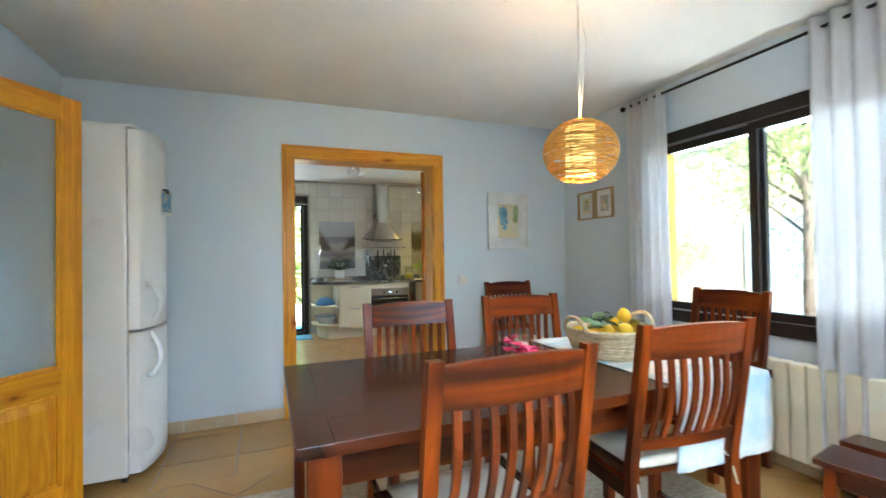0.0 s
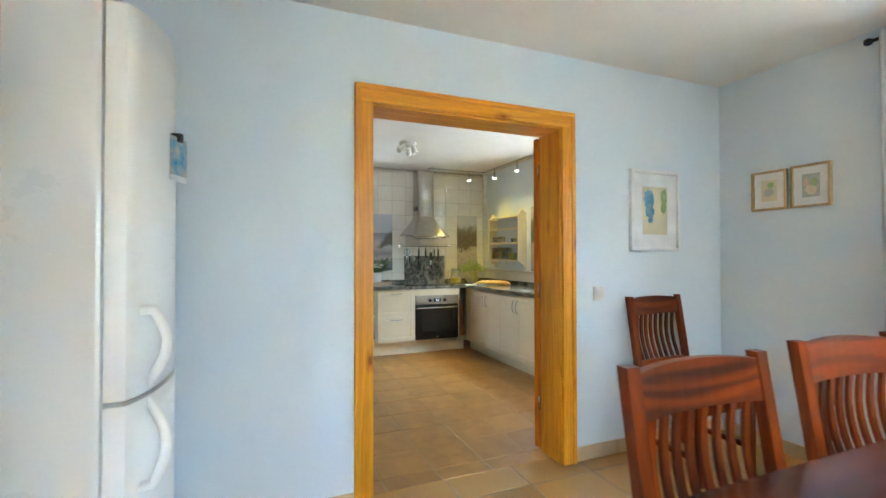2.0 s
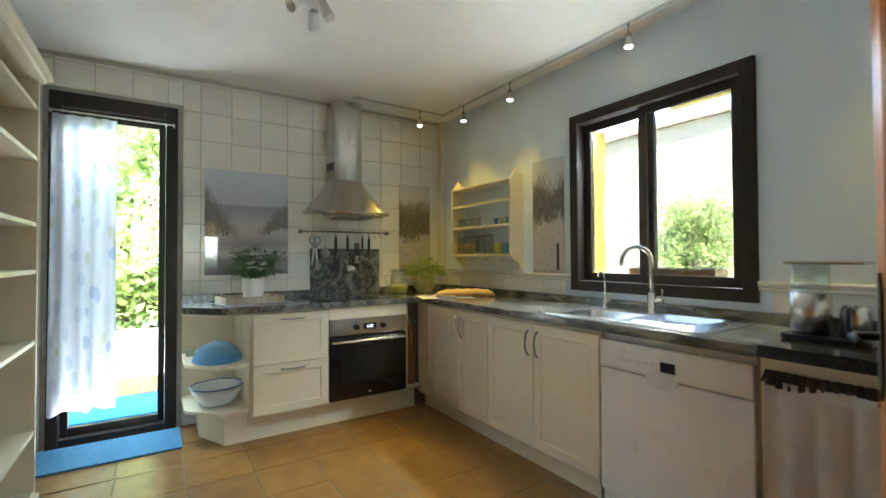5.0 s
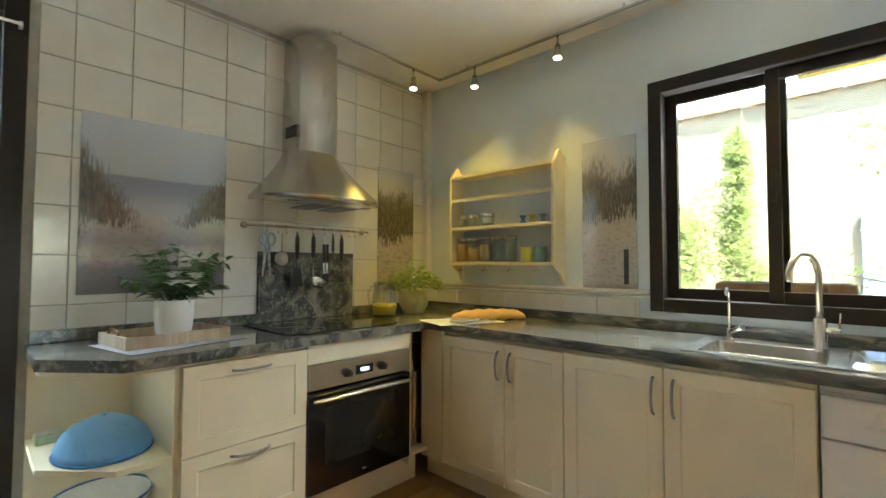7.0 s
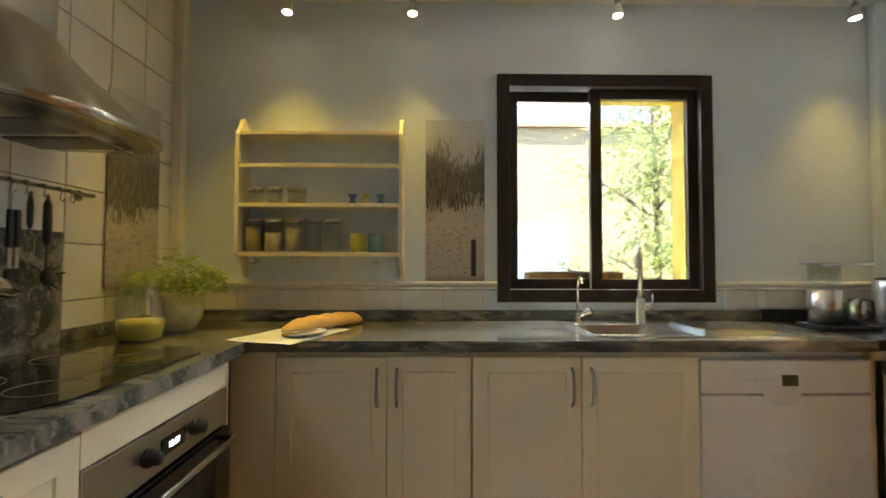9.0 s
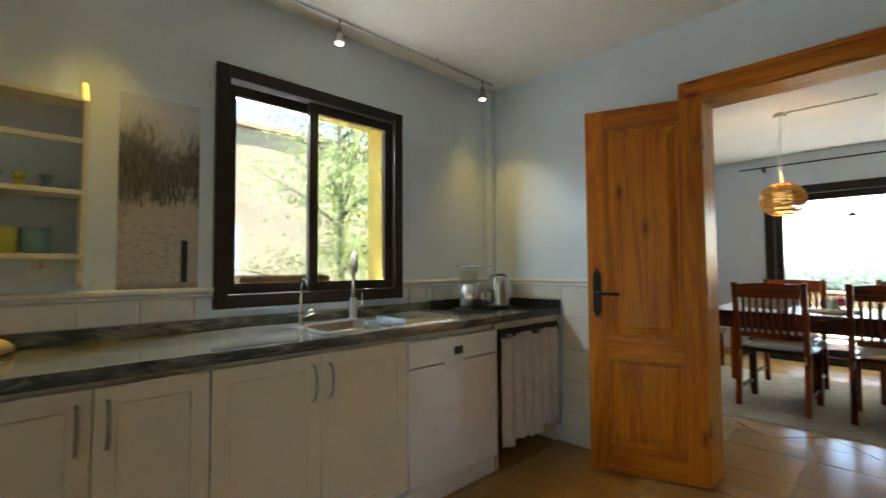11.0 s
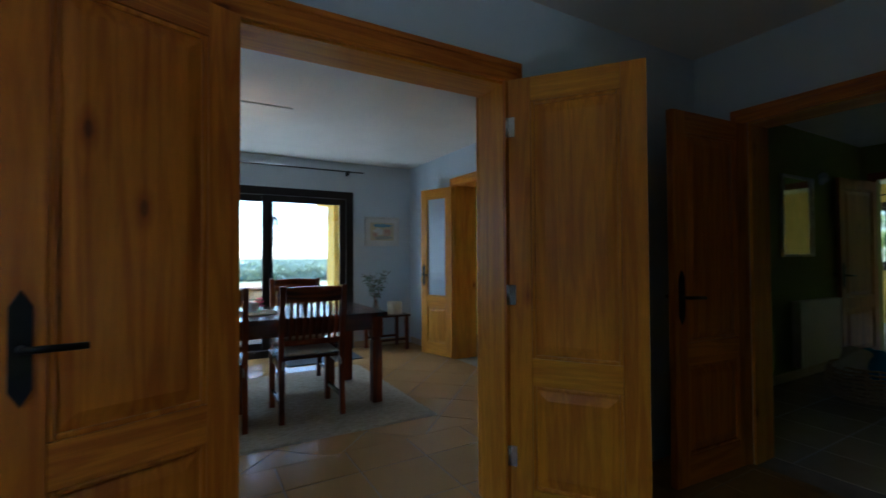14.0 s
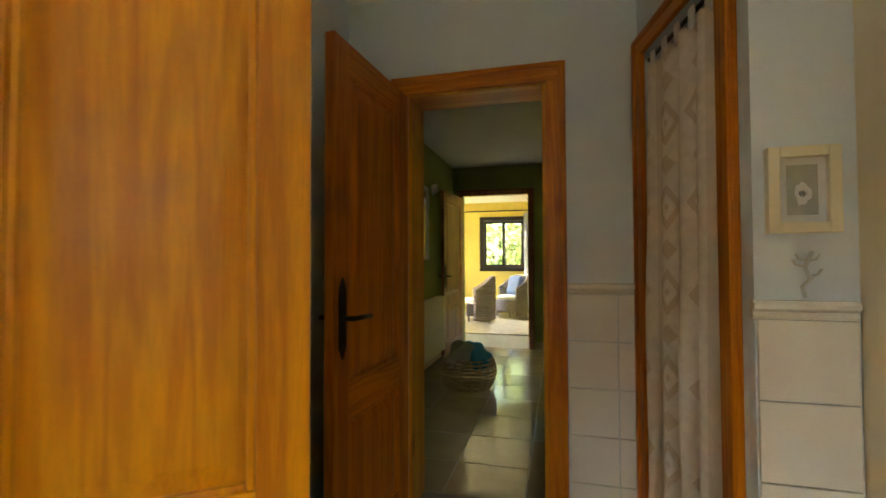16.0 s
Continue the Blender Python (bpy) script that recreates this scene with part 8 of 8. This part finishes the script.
wicker_chair(pose(-8.6, -0.28, 0.0155, 0, 0, 12), "grey-brown wicker armchair in the yellow room")
wicker_chair(pose(-9.35, 0.27, 0.0155, 0, 0, 40), "grey-brown wicker armchair with a blue pillow by the window")
bm = B()
box(bm, -0.2, 0.2, -0.07, 0.07, -0.2, 0.2, 0.06)
ob = part("blue_pillow", bm, mat("slate blue pillow cotton", (0.2, 0.26, 0.42), 0.9, bump=0.3))
ob.matrix_world = pose(-9.41, 0.34, 0.64, -14, 0, 40)
tagged(ob, "slate blue pillow on a wicker armchair", "pillow")
rg = part("room_rug", boxes((-9.6, -7.1, -1.2, 1.6, 0.0015, 0.015), bevel=0.004), mat("beige wool rug", (0.52, 0.45, 0.34), 0.95, bump=0.6, bump_scale=120))
tagged(rg, "plain beige wool rug in the yellow room", "rug")
curtain("room_curtain", "white curtain beside the far window", curtain_mesh("y", -9.85, -1, 0.5, 0.85, 0.1, 2.2, 4, 0.05, 41), VOILE)
rr3 = thing("room_curtain_rod", "dark rod above the far windows", "curtain rod")
bm = B()
tube(bm, [(-9.86, -2.0, 2.25), (-9.86, 1.0, 2.25)], 0.012, 8)
part("pole", bm, IRON, rr3)
for y in (-1.9, 0.9):
    part("bracket", boxes((-9.949, -9.85, y - 0.01, y + 0.01, 2.24, 2.26)), IRON, rr3)

# ---- outdoors ----
PAVE = mat("pale sunlit paving", (0.5, 0.46, 0.4), 0.8, second=(0.42, 0.38, 0.33), scale=3, bump=0.3, bump_scale=20)
EARTH = mat("dry earth and grass", (0.22, 0.2, 0.11), 0.95, second=(0.15, 0.16, 0.07), scale=0.6, bump=0.5, bump_scale=4)
FACADE = mat("cream ochre render", (0.36, 0.305, 0.225), 0.85, second=(0.33, 0.275, 0.195), scale=1.5, bump=0.4, bump_scale=30)
ROOF = mat("clay roof tile", (0.4, 0.22, 0.13), 0.8, second=(0.5, 0.32, 0.2), scale=12, per_object=0.1)
BARK = mat("grey brown bark", (0.16, 0.12, 0.09), 0.9, second=(0.1, 0.075, 0.05), scale=14, bump=0.8, bump_scale=40)
setting(part("ground", boxes((-900, 900, -900, 900, -0.6, -0.5)), EARTH), "dry grassy ground reaching the horizon", "ground")
setting(part("pavement", boxes((-6.0, 9.0, YK + OUT + 0.001, 9.5, -0.49, -0.06)), PAVE), "pale stone paving behind the house", "pavement")
setting(part("pavement_east", boxes((XK + OUT + 0.002, 9.0, -4.2, YK + OUT, -0.49, -0.06)), PAVE), "pale paved yard beside the house", "pavement")
setting(part("terrace", boxes((-5.0, 6.0, -8.2, YS - OUT - 0.002, -0.49, -0.03)), PAVE), "pale tiled terrace in front of the dining room", "terrace")
fa = thing("neighbour_house", "cream rendered outbuilding with a clay tile roof edge", "house")
part("wall", boxes((6.6, 9.0, -7.0, 7.5, -0.5, 3.25)), FACADE, fa)
part("shutter", boxes((6.56, 6.599, 0.45, 1.35, 0.2, 1.75), bevel=0.01), mat("pale blue painted shutter", (0.4, 0.52, 0.6), 0.6), fa)
fn = B()
cyl(fn, 0, 0, 0, 0.05, 0.22, 0.22, 20, Matrix.Translation((6.6, 1.75, 0.75)) @ Matrix.Rotation(radians(-90), 4, "Y"))
box(fn, 6.55, 6.599, 1.53, 1.97, 0.35, 0.75, 0.01)
part("wall_fountain", fn, WHITE_PLASTIC, fa, "white moulded wall fountain")
for k in range(60):
    y = -7.0 + 14.5 * (k + 0.5) / 60
    bm = B()
    t2 = bmesh.new()
    ring0, ring1 = [], []
    for j in range(7):
        a = math.pi * j / 6
        ring0.append(t2.verts.new((6.52, y + 0.115 * math.cos(a), 3.24 + 0.075 * math.sin(a))))
        ring1.append(t2.verts.new((9.0, y + 0.105 * math.cos(a), 3.95 + 0.075 * math.sin(a))))
    for j in range(6):
        t2.faces.new((ring0[j], ring0[j + 1], ring1[j + 1], ring1[j]))
    t2.faces.new(ring0)
    t2.faces.new(list(reversed(ring1)))
    join(bm, t2)
    part("roof_tile", bm, ROOF, fa)


def tree(name, label, x, y, base, height, trunk_r, crown_r, leaves, leaf_len, seed, slim=False, colour=None, crown_low=0.35, limbs=22):
    """A tapered trunk, limbs and a crown of separate leaves with gaps."""
    rr = random.Random(seed)
    tr = thing(name, label, "tree", pose(x, y, base))
    bm = B()
    top = Vector((rr.uniform(-0.1, 0.1), rr.uniform(-0.1, 0.1), height * 0.85))
    tube(bm, [(0, 0, -0.05), (rr.uniform(-0.05, 0.05), rr.uniform(-0.05, 0.05), height * 0.4), tuple(top)], trunk_r, 8, taper=trunk_r * 0.25)
    tips = []
    for k in range(limbs):
        s = rr.uniform(crown_low, 0.95)
        a = rr.uniform(0, 6.28)
        reach = crown_r * (0.55 + 0.6 * rr.random()) * (1.0 if not slim else (1.15 - s))
        p0 = Vector((0, 0, height * s * 0.8))
        p1 = p0 + Vector((math.cos(a) * reach, math.sin(a) * reach, reach * rr.uniform(0.1, 0.7)))
        tube(bm, [tuple(p0), tuple(p0.lerp(p1, 0.5) + Vector((0, 0, 0.05))), tuple(p1)], trunk_r * 0.35, 5, taper=trunk_r * 0.08)
        tips.append((p0, p1))
    part("trunk", bm, BARK, tr)
    vs, fs = [], []
    for k in range(leaves):
        p0, p1 = tips[rr.randrange(len(tips))]
        c2 = p0.lerp(p1, 0.35 + 0.75 * rr.random()) + Vector((rr.gauss(0, 1), rr.gauss(0, 1), rr.gauss(0, 1))) * crown_r * 0.16
        m = Matrix.Translation(c2) @ Euler((rr.uniform(-1.2, 1.2), rr.uniform(-1.2, 1.2), rr.uniform(0, 6.28))).to_matrix().to_4x4()
        ll = leaf_len * rr.uniform(0.7, 1.3)
        i0 = len(vs)
        vs += [tuple(m @ Vector(q)) for q in ((0, 0, 0), (ll * 0.5, ll * 0.28, 0.02 * ll), (ll, 0, -0.1 * ll), (ll * 0.5, -ll * 0.28, 0.02 * ll))]
        fs.append((i0, i0 + 1, i0 + 2, i0 + 3))
    me = bpy.data.meshes.new("crown")
    me.from_pydata(vs, [], fs)
    me.materials.append(colour or LEAF_LIGHT)
    ob = new("crown", me)
    ob.parent = tr
    return tr


FOLIAGE = mat("sunlit yellow-green leaf", (0.2, 0.27, 0.07), 0.55, second=(0.13, 0.2, 0.05), scale=5)
DARKLEAF = mat("deep green leaf", (0.05, 0.1, 0.025), 0.6, second=(0.08, 0.13, 0.04), scale=5)
for lf in (FOLIAGE, DARKLEAF, LEAF_LIGHT):
    bsdf = lf.node_tree.nodes["Principled BSDF"]
    tl = lf.node_tree.nodes.new("ShaderNodeBsdfTranslucent")
    tl.inputs[0].default_value = (0.58, 0.64, 0.26, 1)
    ms = lf.node_tree.nodes.new("ShaderNodeMixShader")
    ms.inputs[0].default_value = 0.5
    out = lf.node_tree.nodes["Material Output"]
    lf.node_tree.links.new(bsdf.outputs[0], ms.inputs[1])
    lf.node_tree.links.new(tl.outputs[0], ms.inputs[2])
    lf.node_tree.links.new(ms.outputs[0], out.inputs[0])
tree("garden_tree", "slender leafy tree close to the windows", 3.5, 0.6, -0.06, 3.6, 0.045, 0.85, 5000, 0.05, 1, colour=FOLIAGE, crown_low=0.28)
tree("garden_tree", "slender leafy tree in the yard", 4.4, -0.75, -0.06, 4.2, 0.06, 1.2, 7000, 0.06, 2, colour=FOLIAGE, crown_low=0.2)
tree("lemon_bush", "round leafy bush by the outbuilding wall", 5.2, 3.0, -0.06, 2.3, 0.03, 0.42, 5000, 0.055, 3, colour=FOLIAGE, crown_low=0.5, limbs=60)
tree("cypress", "narrow pale green cypress by the outbuilding wall", 5.6, 2.38, -0.06, 3.6, 0.025, 0.34, 9000, 0.045, 4, slim=True, colour=FOLIAGE, crown_low=0.02, limbs=170)
for k, (x, y, h, cr) in enumerate(((-1.6, 10.2, 5.5, 2.0), (0.8, 10.8, 5.0, 2.0), (-3.6, 11.0, 6.0, 2.2), (-0.2, 9.9, 3.4, 1.5), (-2.6, 10.0, 3.0, 1.4), (2.6, 10.5, 5.0, 2.0))):
    tree("garden_shrub", "dense sunlit green shrub behind the paving", x, y, -0.5, h, 0.1, cr, 6000, 0.17, 50 + k, colour=FOLIAGE, crown_low=0.08)
for k, (x, y) in enumerate(((-13.2, -1.6), (-13.6, 0.2), (-13.0, 1.8))):
    tree("garden_shrub", "leafy shrub outside the yellow room", x, y, -0.5, 4.0, 0.08, 1.5, 3500, 0.16, 70 + k, colour=FOLIAGE, crown_low=0.08)
trg = thing("window_trough", "wooden plant trough on the outer sill", "planter", pose(2.37, 1.66, 0.9705))
TROUGH = wood("weathered trough wood", (0.36, 0.2, 0.1), (0.22, 0.11, 0.05), axis=1, knots=False)
part("box", boxes((-0.07, 0.07, -0.267, 0.267, 0.0, 0.113), bevel=0.004), TROUGH, trg)
part("soil", boxes((-0.055, 0.055, -0.25, 0.25, 0.1135, 0.118)), EARTH, trg)
setting(part("outer_sill", boxes((XK + OUT + 0.005, XK + OUT + 0.18, 1.095, 2.115, 0.9, 0.97)), REVEAL), "ochre outer sill under the kitchen window", "trim")
om = part("outdoor_mat", boxes((-1.0, 0.1, 4.35, 4.95, -0.0595, -0.045), bevel=0.004), mat("blue outdoor mat", (0.07, 0.3, 0.55), 0.95, bump=0.6, bump_scale=120))
tagged(om, "blue mat on the deck outside the garden door", "mat")
dk = thing("garden_deck", "weathered plank deck outside the garden door", "deck", kind="structure")
for k in range(14):
    part("plank", boxes((-2.2 + 0.2 * k + 0.004, -2.0 + 0.2 * k - 0.004, 5.0, 5.7, -0.0598, -0.05), bevel=0.002), TROUGH, dk)

# covered terrace on the south side
po = thing("porch", "ochre rendered porch with flat arches", "porch")
bm = B()
for x0, x1 in ((-2.3, -1.75), (1.9, 2.4)):
    box(bm, x0, x1, -7.2, -6.7, -0.03, 2.7)
part("pillar", bm, REVEAL, po)
bm = B()
n = 16
for k in range(n):
    x0, x1 = -1.75 + 3.65 * k / n, -1.75 + 3.65 * (k + 1) / n
    u = ((x0 + x1) / 2 - 0.075) / 1.825
    box(bm, x0, x1, -7.2, -6.7, 2.15 + 0.25 * math.sqrt(max(0, 1 - u * u)) , 2.7)
part("arch", bm, REVEAL, po)
part("porch_roof", boxes((-3.0, 3.0, -7.3, YS - OUT - 0.003, 2.7, 2.85)), WHITE_PLASTER, po)
part("side_wall", boxes((-2.3, -2.05, -6.7, YS - OUT - 0.003, -0.03, 2.7)), REVEAL, po)
for x, y in ((0.31, -5.4), (-0.45, -5.4)):
    lt = thing("cage_lantern", "black wire cage lantern hanging in the porch", "lantern", pose(x, y, 1.6), group="cage lanterns")
    bm = B()
    prof2 = [(0.05, 0.2), (0.055, 0.12), (0.1, 0.02), (0.14, -0.1), (0.135, -0.2)]
    for k in range(12):
        a = 2 * math.pi * k / 12
        tube(bm, [(r2 * math.cos(a), r2 * math.sin(a), z) for r2, z in prof2], 0.004, 5)
    for r2, z in prof2:
        tube(bm, [(r2 * math.cos(2 * math.pi * k / 24), r2 * math.sin(2 * math.pi * k / 24), z) for k in range(25)], 0.004, 5)
    part("cage", bm, IRON, lt)
    bm = B()
    tube(bm, [(0, 0, 0.2), (0, 0, 1.098)], 0.004, 5)
    lathe(bm, [(0.05, 0.2), (0.02, 0.24), (0.0, 0.25)], 14)
    part("cord", bm, IRON, lt)
TEAK = wood("orange teak", (0.5, 0.27, 0.08), (0.36, 0.17, 0.05), axis=0, knots=False, coat=0.0, rough=0.6)
ot = thing("terrace_table", "long teak table on the terrace", "table", pose(0.3, -6.0, -0.0295))
for k in range(6):
    part("plank", boxes((-1.0, 1.0, -0.42 + 0.14 * k + 0.004, -0.28 + 0.14 * k - 0.004, 0.71, 0.75), bevel=0.003), TEAK, ot)
for x in (-0.85, 0.77):
    for y in (-0.36, 0.28):
        part("leg", boxes((x, x + 0.08, y, y + 0.08, 0.0, 0.71), bevel=0.004), TEAK, ot)
    part("cross_bar", boxes((x, x + 0.08, -0.279, 0.279, 0.6, 0.7)), TEAK, ot)
for y in (-0.85, 0.85):
    be = thing("terrace_bench", "teak bench beside the terrace table", "bench", pose(0.1, -6.0 + y * 0.95, -0.0295), group="terrace benches")
    for k in range(3):
        part("plank", boxes((-1.0, 1.0, -0.17 + 0.115 * k, -0.06 + 0.115 * k, 0.4, 0.44), bevel=0.003), TEAK, be)
    for x in (-0.85, 0.77):
        part("leg", boxes((x, x + 0.08, -0.14, 0.14, 0.0, 0.399), bevel=0.004), TEAK, be)
um = thing("parasol", "open white parasol beyond the terrace", "parasol", pose(2.6, -14.0, -0.5))
bm = B()
cyl(bm, 0, 0, 0, 2.2, 0.03, 0.03, 10)
part("pole", bm, TEAK, um)
bm = B()
lathe(bm, [(1.5, 1.75), (1.48, 1.8), (0.7, 2.08), (0.0, 2.3)], 8)
part("canopy", bm, WHITE_CLOTH, um)
rail = thing("terrace_wall", "low cream parapet at the terrace edge", "parapet", kind="structure")
part("wall", boxes((-5.0, 6.0, -8.2, -8.0, -0.03, 0.55)), FACADE, rail)

# distant woods, the haze of distance painted into the pale leaf colour
rr = random.Random(77)
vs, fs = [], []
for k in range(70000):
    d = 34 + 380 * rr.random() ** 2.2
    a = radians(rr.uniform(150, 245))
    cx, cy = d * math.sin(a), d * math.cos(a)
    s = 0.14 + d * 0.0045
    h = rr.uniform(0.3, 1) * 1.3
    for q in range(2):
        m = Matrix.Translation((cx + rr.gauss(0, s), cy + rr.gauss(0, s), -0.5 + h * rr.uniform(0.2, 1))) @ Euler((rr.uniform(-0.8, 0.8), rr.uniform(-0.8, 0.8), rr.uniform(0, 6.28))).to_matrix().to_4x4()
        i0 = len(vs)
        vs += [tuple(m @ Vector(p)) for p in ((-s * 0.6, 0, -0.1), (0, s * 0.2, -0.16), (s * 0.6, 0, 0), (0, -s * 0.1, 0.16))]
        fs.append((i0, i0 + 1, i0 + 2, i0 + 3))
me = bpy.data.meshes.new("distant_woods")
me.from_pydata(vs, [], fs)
me.materials.append(mat("leaf with haze in its colour", (0.52, 0.54, 0.42), 0.9, second=(0.34, 0.39, 0.26), scale=0.25, amount=0.6))
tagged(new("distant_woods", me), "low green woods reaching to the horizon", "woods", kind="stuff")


# ---- tiles, one by one ----
def clip(poly, axis, value, keep_less):
    """Cuts a convex polygon of (x, y) pairs at a line."""
    out = []
    for p, q in zip(poly, poly[1:] + poly[:1]):
        a, b2 = p[axis] - value, q[axis] - value
        if keep_less:
            a, b2 = -a, -b2
        if a >= 0:
            out.append(p)
        if a * b2 < 0:
            s = a / (a - b2)
            out.append((p[0] + (q[0] - p[0]) * s, p[1] + (q[1] - p[1]) * s))
    return out


def slab_mesh(poly, z0, z1, edge=0.003):
    """A thin tile over a polygon, its upper edge eased."""
    n = len(poly)
    cx, cy = sum(p[0] for p in poly) / n, sum(p[1] for p in poly) / n
    def shrunk(d):
        res = []
        for x, y in poly:
            l = math.hypot(x - cx, y - cy) or 1
            res.append((x - (x - cx) / l * d, y - (y - cy) / l * d))
        return res
    top = shrunk(edge * 1.4)
    vs = [(x, y, z0) for x, y in poly] + [(x, y, z1 - edge * 0.5) for x, y in poly] + [(x, y, z1) for x, y in top]
    fs = [tuple(range(2 * n, 3 * n))]
    for i in range(n):
        j = (i + 1) % n
        fs += [(i, j, n + j, n + i), (n + i, n + j, 2 * n + j, 2 * n + i)]
    me = bpy.data.meshes.new("tile")
    me.from_pydata(vs, [], fs)
    return me


def floor_tiles(host, material, x0, x1, y0, y1, pitch, angle=0.0, origin=(0, 0), joint=0.007):
    """Floor tiles over a rectangle, cut at its edges."""
    full = None
    c2, s2 = math.cos(angle), math.sin(angle)
    reach = int(math.hypot(x1 - x0, y1 - y0) / pitch) + 2
    half = pitch / 2 - joint / 2
    for i in range(-reach, reach + 1):
        for j in range(-reach, reach + 1):
            u, v = origin[0] + i * pitch, origin[1] + j * pitch
            cx, cy = u * c2 - v * s2, u * s2 + v * c2
            cx, cy = cx + (x0 + x1) / 2, cy + (y0 + y1) / 2
            loc = [(a * c2 - b2 * s2, a * s2 + b2 * c2) for a, b2 in ((-half, -half), (half, -half), (half, half), (-half, half))]
            poly = [(cx + a, cy + b2) for a, b2 in loc]
            cut = clip(clip(clip(clip(poly, 0, x0, False), 0, x1, True), 1, y0, False), 1, y1, True)
            if len(cut) < 3:
                continue
            area = abs(sum(p[0] * q[1] - q[0] * p[1] for p, q in zip(cut, cut[1:] + cut[:1]))) / 2
            if area < 0.0006:
                continue
            whole = area > (2 * half) ** 2 * 0.999
            if whole:
                if full is None:
                    full = slab_mesh(loc, -0.003, 0.0)
                    full.materials.append(material)
                me = full
            else:
                me = slab_mesh([(a - cx, b2 - cy) for a, b2 in cut], -0.003, 0.0)
                me.materials.append(material)
            ob = new("tile", me)
            ob.location = (cx, cy, 0)
            ob.parent = host


def wall_tiles(host, axis, face, sign, a0, a1, z0, z1, w, h, holes=(), material=None, start=0.0, joint=0.004):
    """Glazed wall tiles standing 12 mm proud of a face, cut at openings."""
    cache = {}
    z = z0
    while z < z1 - 0.008:
        zt = min(z + h, z1)
        a = a0 - start
        while a < a1 - 0.008:
            p0, p1 = max(a, a0), min(a + w, a1)
            a += w
            if p1 - p0 < 0.012:
                continue
            spans = [(p0, p1, z, zt)]
            for h0, h1, g0, g1 in holes:
                nxt = []
                for q0, q1, r0, r1 in spans:
                    if q1 <= h0 or q0 >= h1 or r1 <= g0 or r0 >= g1:
                        nxt.append((q0, q1, r0, r1))
                        continue
                    if q0 < h0:
                        nxt.append((q0, h0, r0, r1))
                    if q1 > h1:
                        nxt.append((h1, q1, r0, r1))
                    if r1 > g1:
                        nxt.append((max(q0, h0), min(q1, h1), g1, r1))
                    if r0 < g0:
                        nxt.append((max(q0, h0), min(q1, h1), r0, g0))
                spans = nxt
            for q0, q1, r0, r1 in spans:
                dw2, dh = q1 - q0 - joint, r1 - r0 - joint
                if dw2 < 0.01 or dh < 0.01:
                    continue
                key = (round(dw2, 4), round(dh, 4))
                if key not in cache:
                    me = slab_mesh([(-dw2 / 2, -dh / 2), (dw2 / 2, -dh / 2), (dw2 / 2, dh / 2), (-dw2 / 2, dh / 2)], 0.0, 0.011, 0.002)
                    me.materials.append(material or WALL_TILE)
                    cache[key] = me
                ob = new("tile", cache[key])
                mid = (q0 + q1) / 2
                zc = (r0 + r1) / 2
                if axis == "x":
                    turn = pose(0, 0, 0, 90 * (1 if sign < 0 else -1), 0, 0)
                    ob.matrix_world = Matrix.Translation((mid, face + sign * 0.0005, zc)) @ turn
                else:
                    turn = pose(0, 0, 0, 90, 0, 90 * sign)
                    ob.matrix_world = Matrix.Translation((face + sign * 0.0005, mid, zc)) @ turn
                m = ob.matrix_world.copy()
                ob.parent = host
                ob.matrix_world = m
        z = zt


nw = bpy.data.objects["wall_kitchen_north"]
wall_tiles(nw, "x", YK, -1, XP, XK - 0.001, 0.0, CEIL - 0.03, 0.2, 0.2, [(-0.89, -0.15, 0, 2.23)], start=0.05)
ke = bpy.data.objects["wall_kitchen_east"]
wall_tiles(ke, "y", XK, -1, 0.86, YK - 0.013, WT1 + 0.052, 1.0, 0.2, 0.2, [(1.01, 2.2, 0.915, 1.1)], start=0.04)
mw = bpy.data.objects["wall_middle"]
wall_tiles(mw, "x", T, 1, 0.67, FXC - 0.04, 0.0, 1.0, 0.2, 0.2, start=0.06)
wall_tiles(mw, "x", T, 1, FXC - 0.038, XK - 0.013, WT1 + 0.06, 1.0, 0.2, 0.2)
wall_tiles(ke, "y", XK, -1, T + 0.013, 0.86, WT1 + 0.06, 1.0, 0.2, 0.2)
ww = bpy.data.objects["wall_kitchen_west"]
wall_tiles(ww, "y", XW, 1, 1.238, YP - 0.142, 0.03, 1.03, 0.2, 0.2)
ls = bpy.data.objects["wall_larder_side"]
wall_tiles(ls, "y", XP, 1, YP + 0.002, 1.885, 0.03, 1.03, 0.25, 0.2)

floor_tiles(floor, FLOOR_K, XW, XK, 0.1, YK, 0.315, 0.0, (0.05, 0.04))
floor_tiles(floor, FLOOR_D, XL, XD, -0.83, 0.0995, 0.41, 0.0, (0.1, 0.03))
floor_tiles(floor, FLOOR_D, XL, XD, YS, -0.8305, 0.41, radians(45), (0.05, 0.1))
floor_tiles(hall_floor, mat("pale cream floor tile", (0.5, 0.42, 0.28), 0.15, second=(0.45, 0.37, 0.24), scale=6, per_object=0.08, coat=0.4), HX0, HX1, HY0, HY1, 0.41, 0.0, (0.1, 0.05))
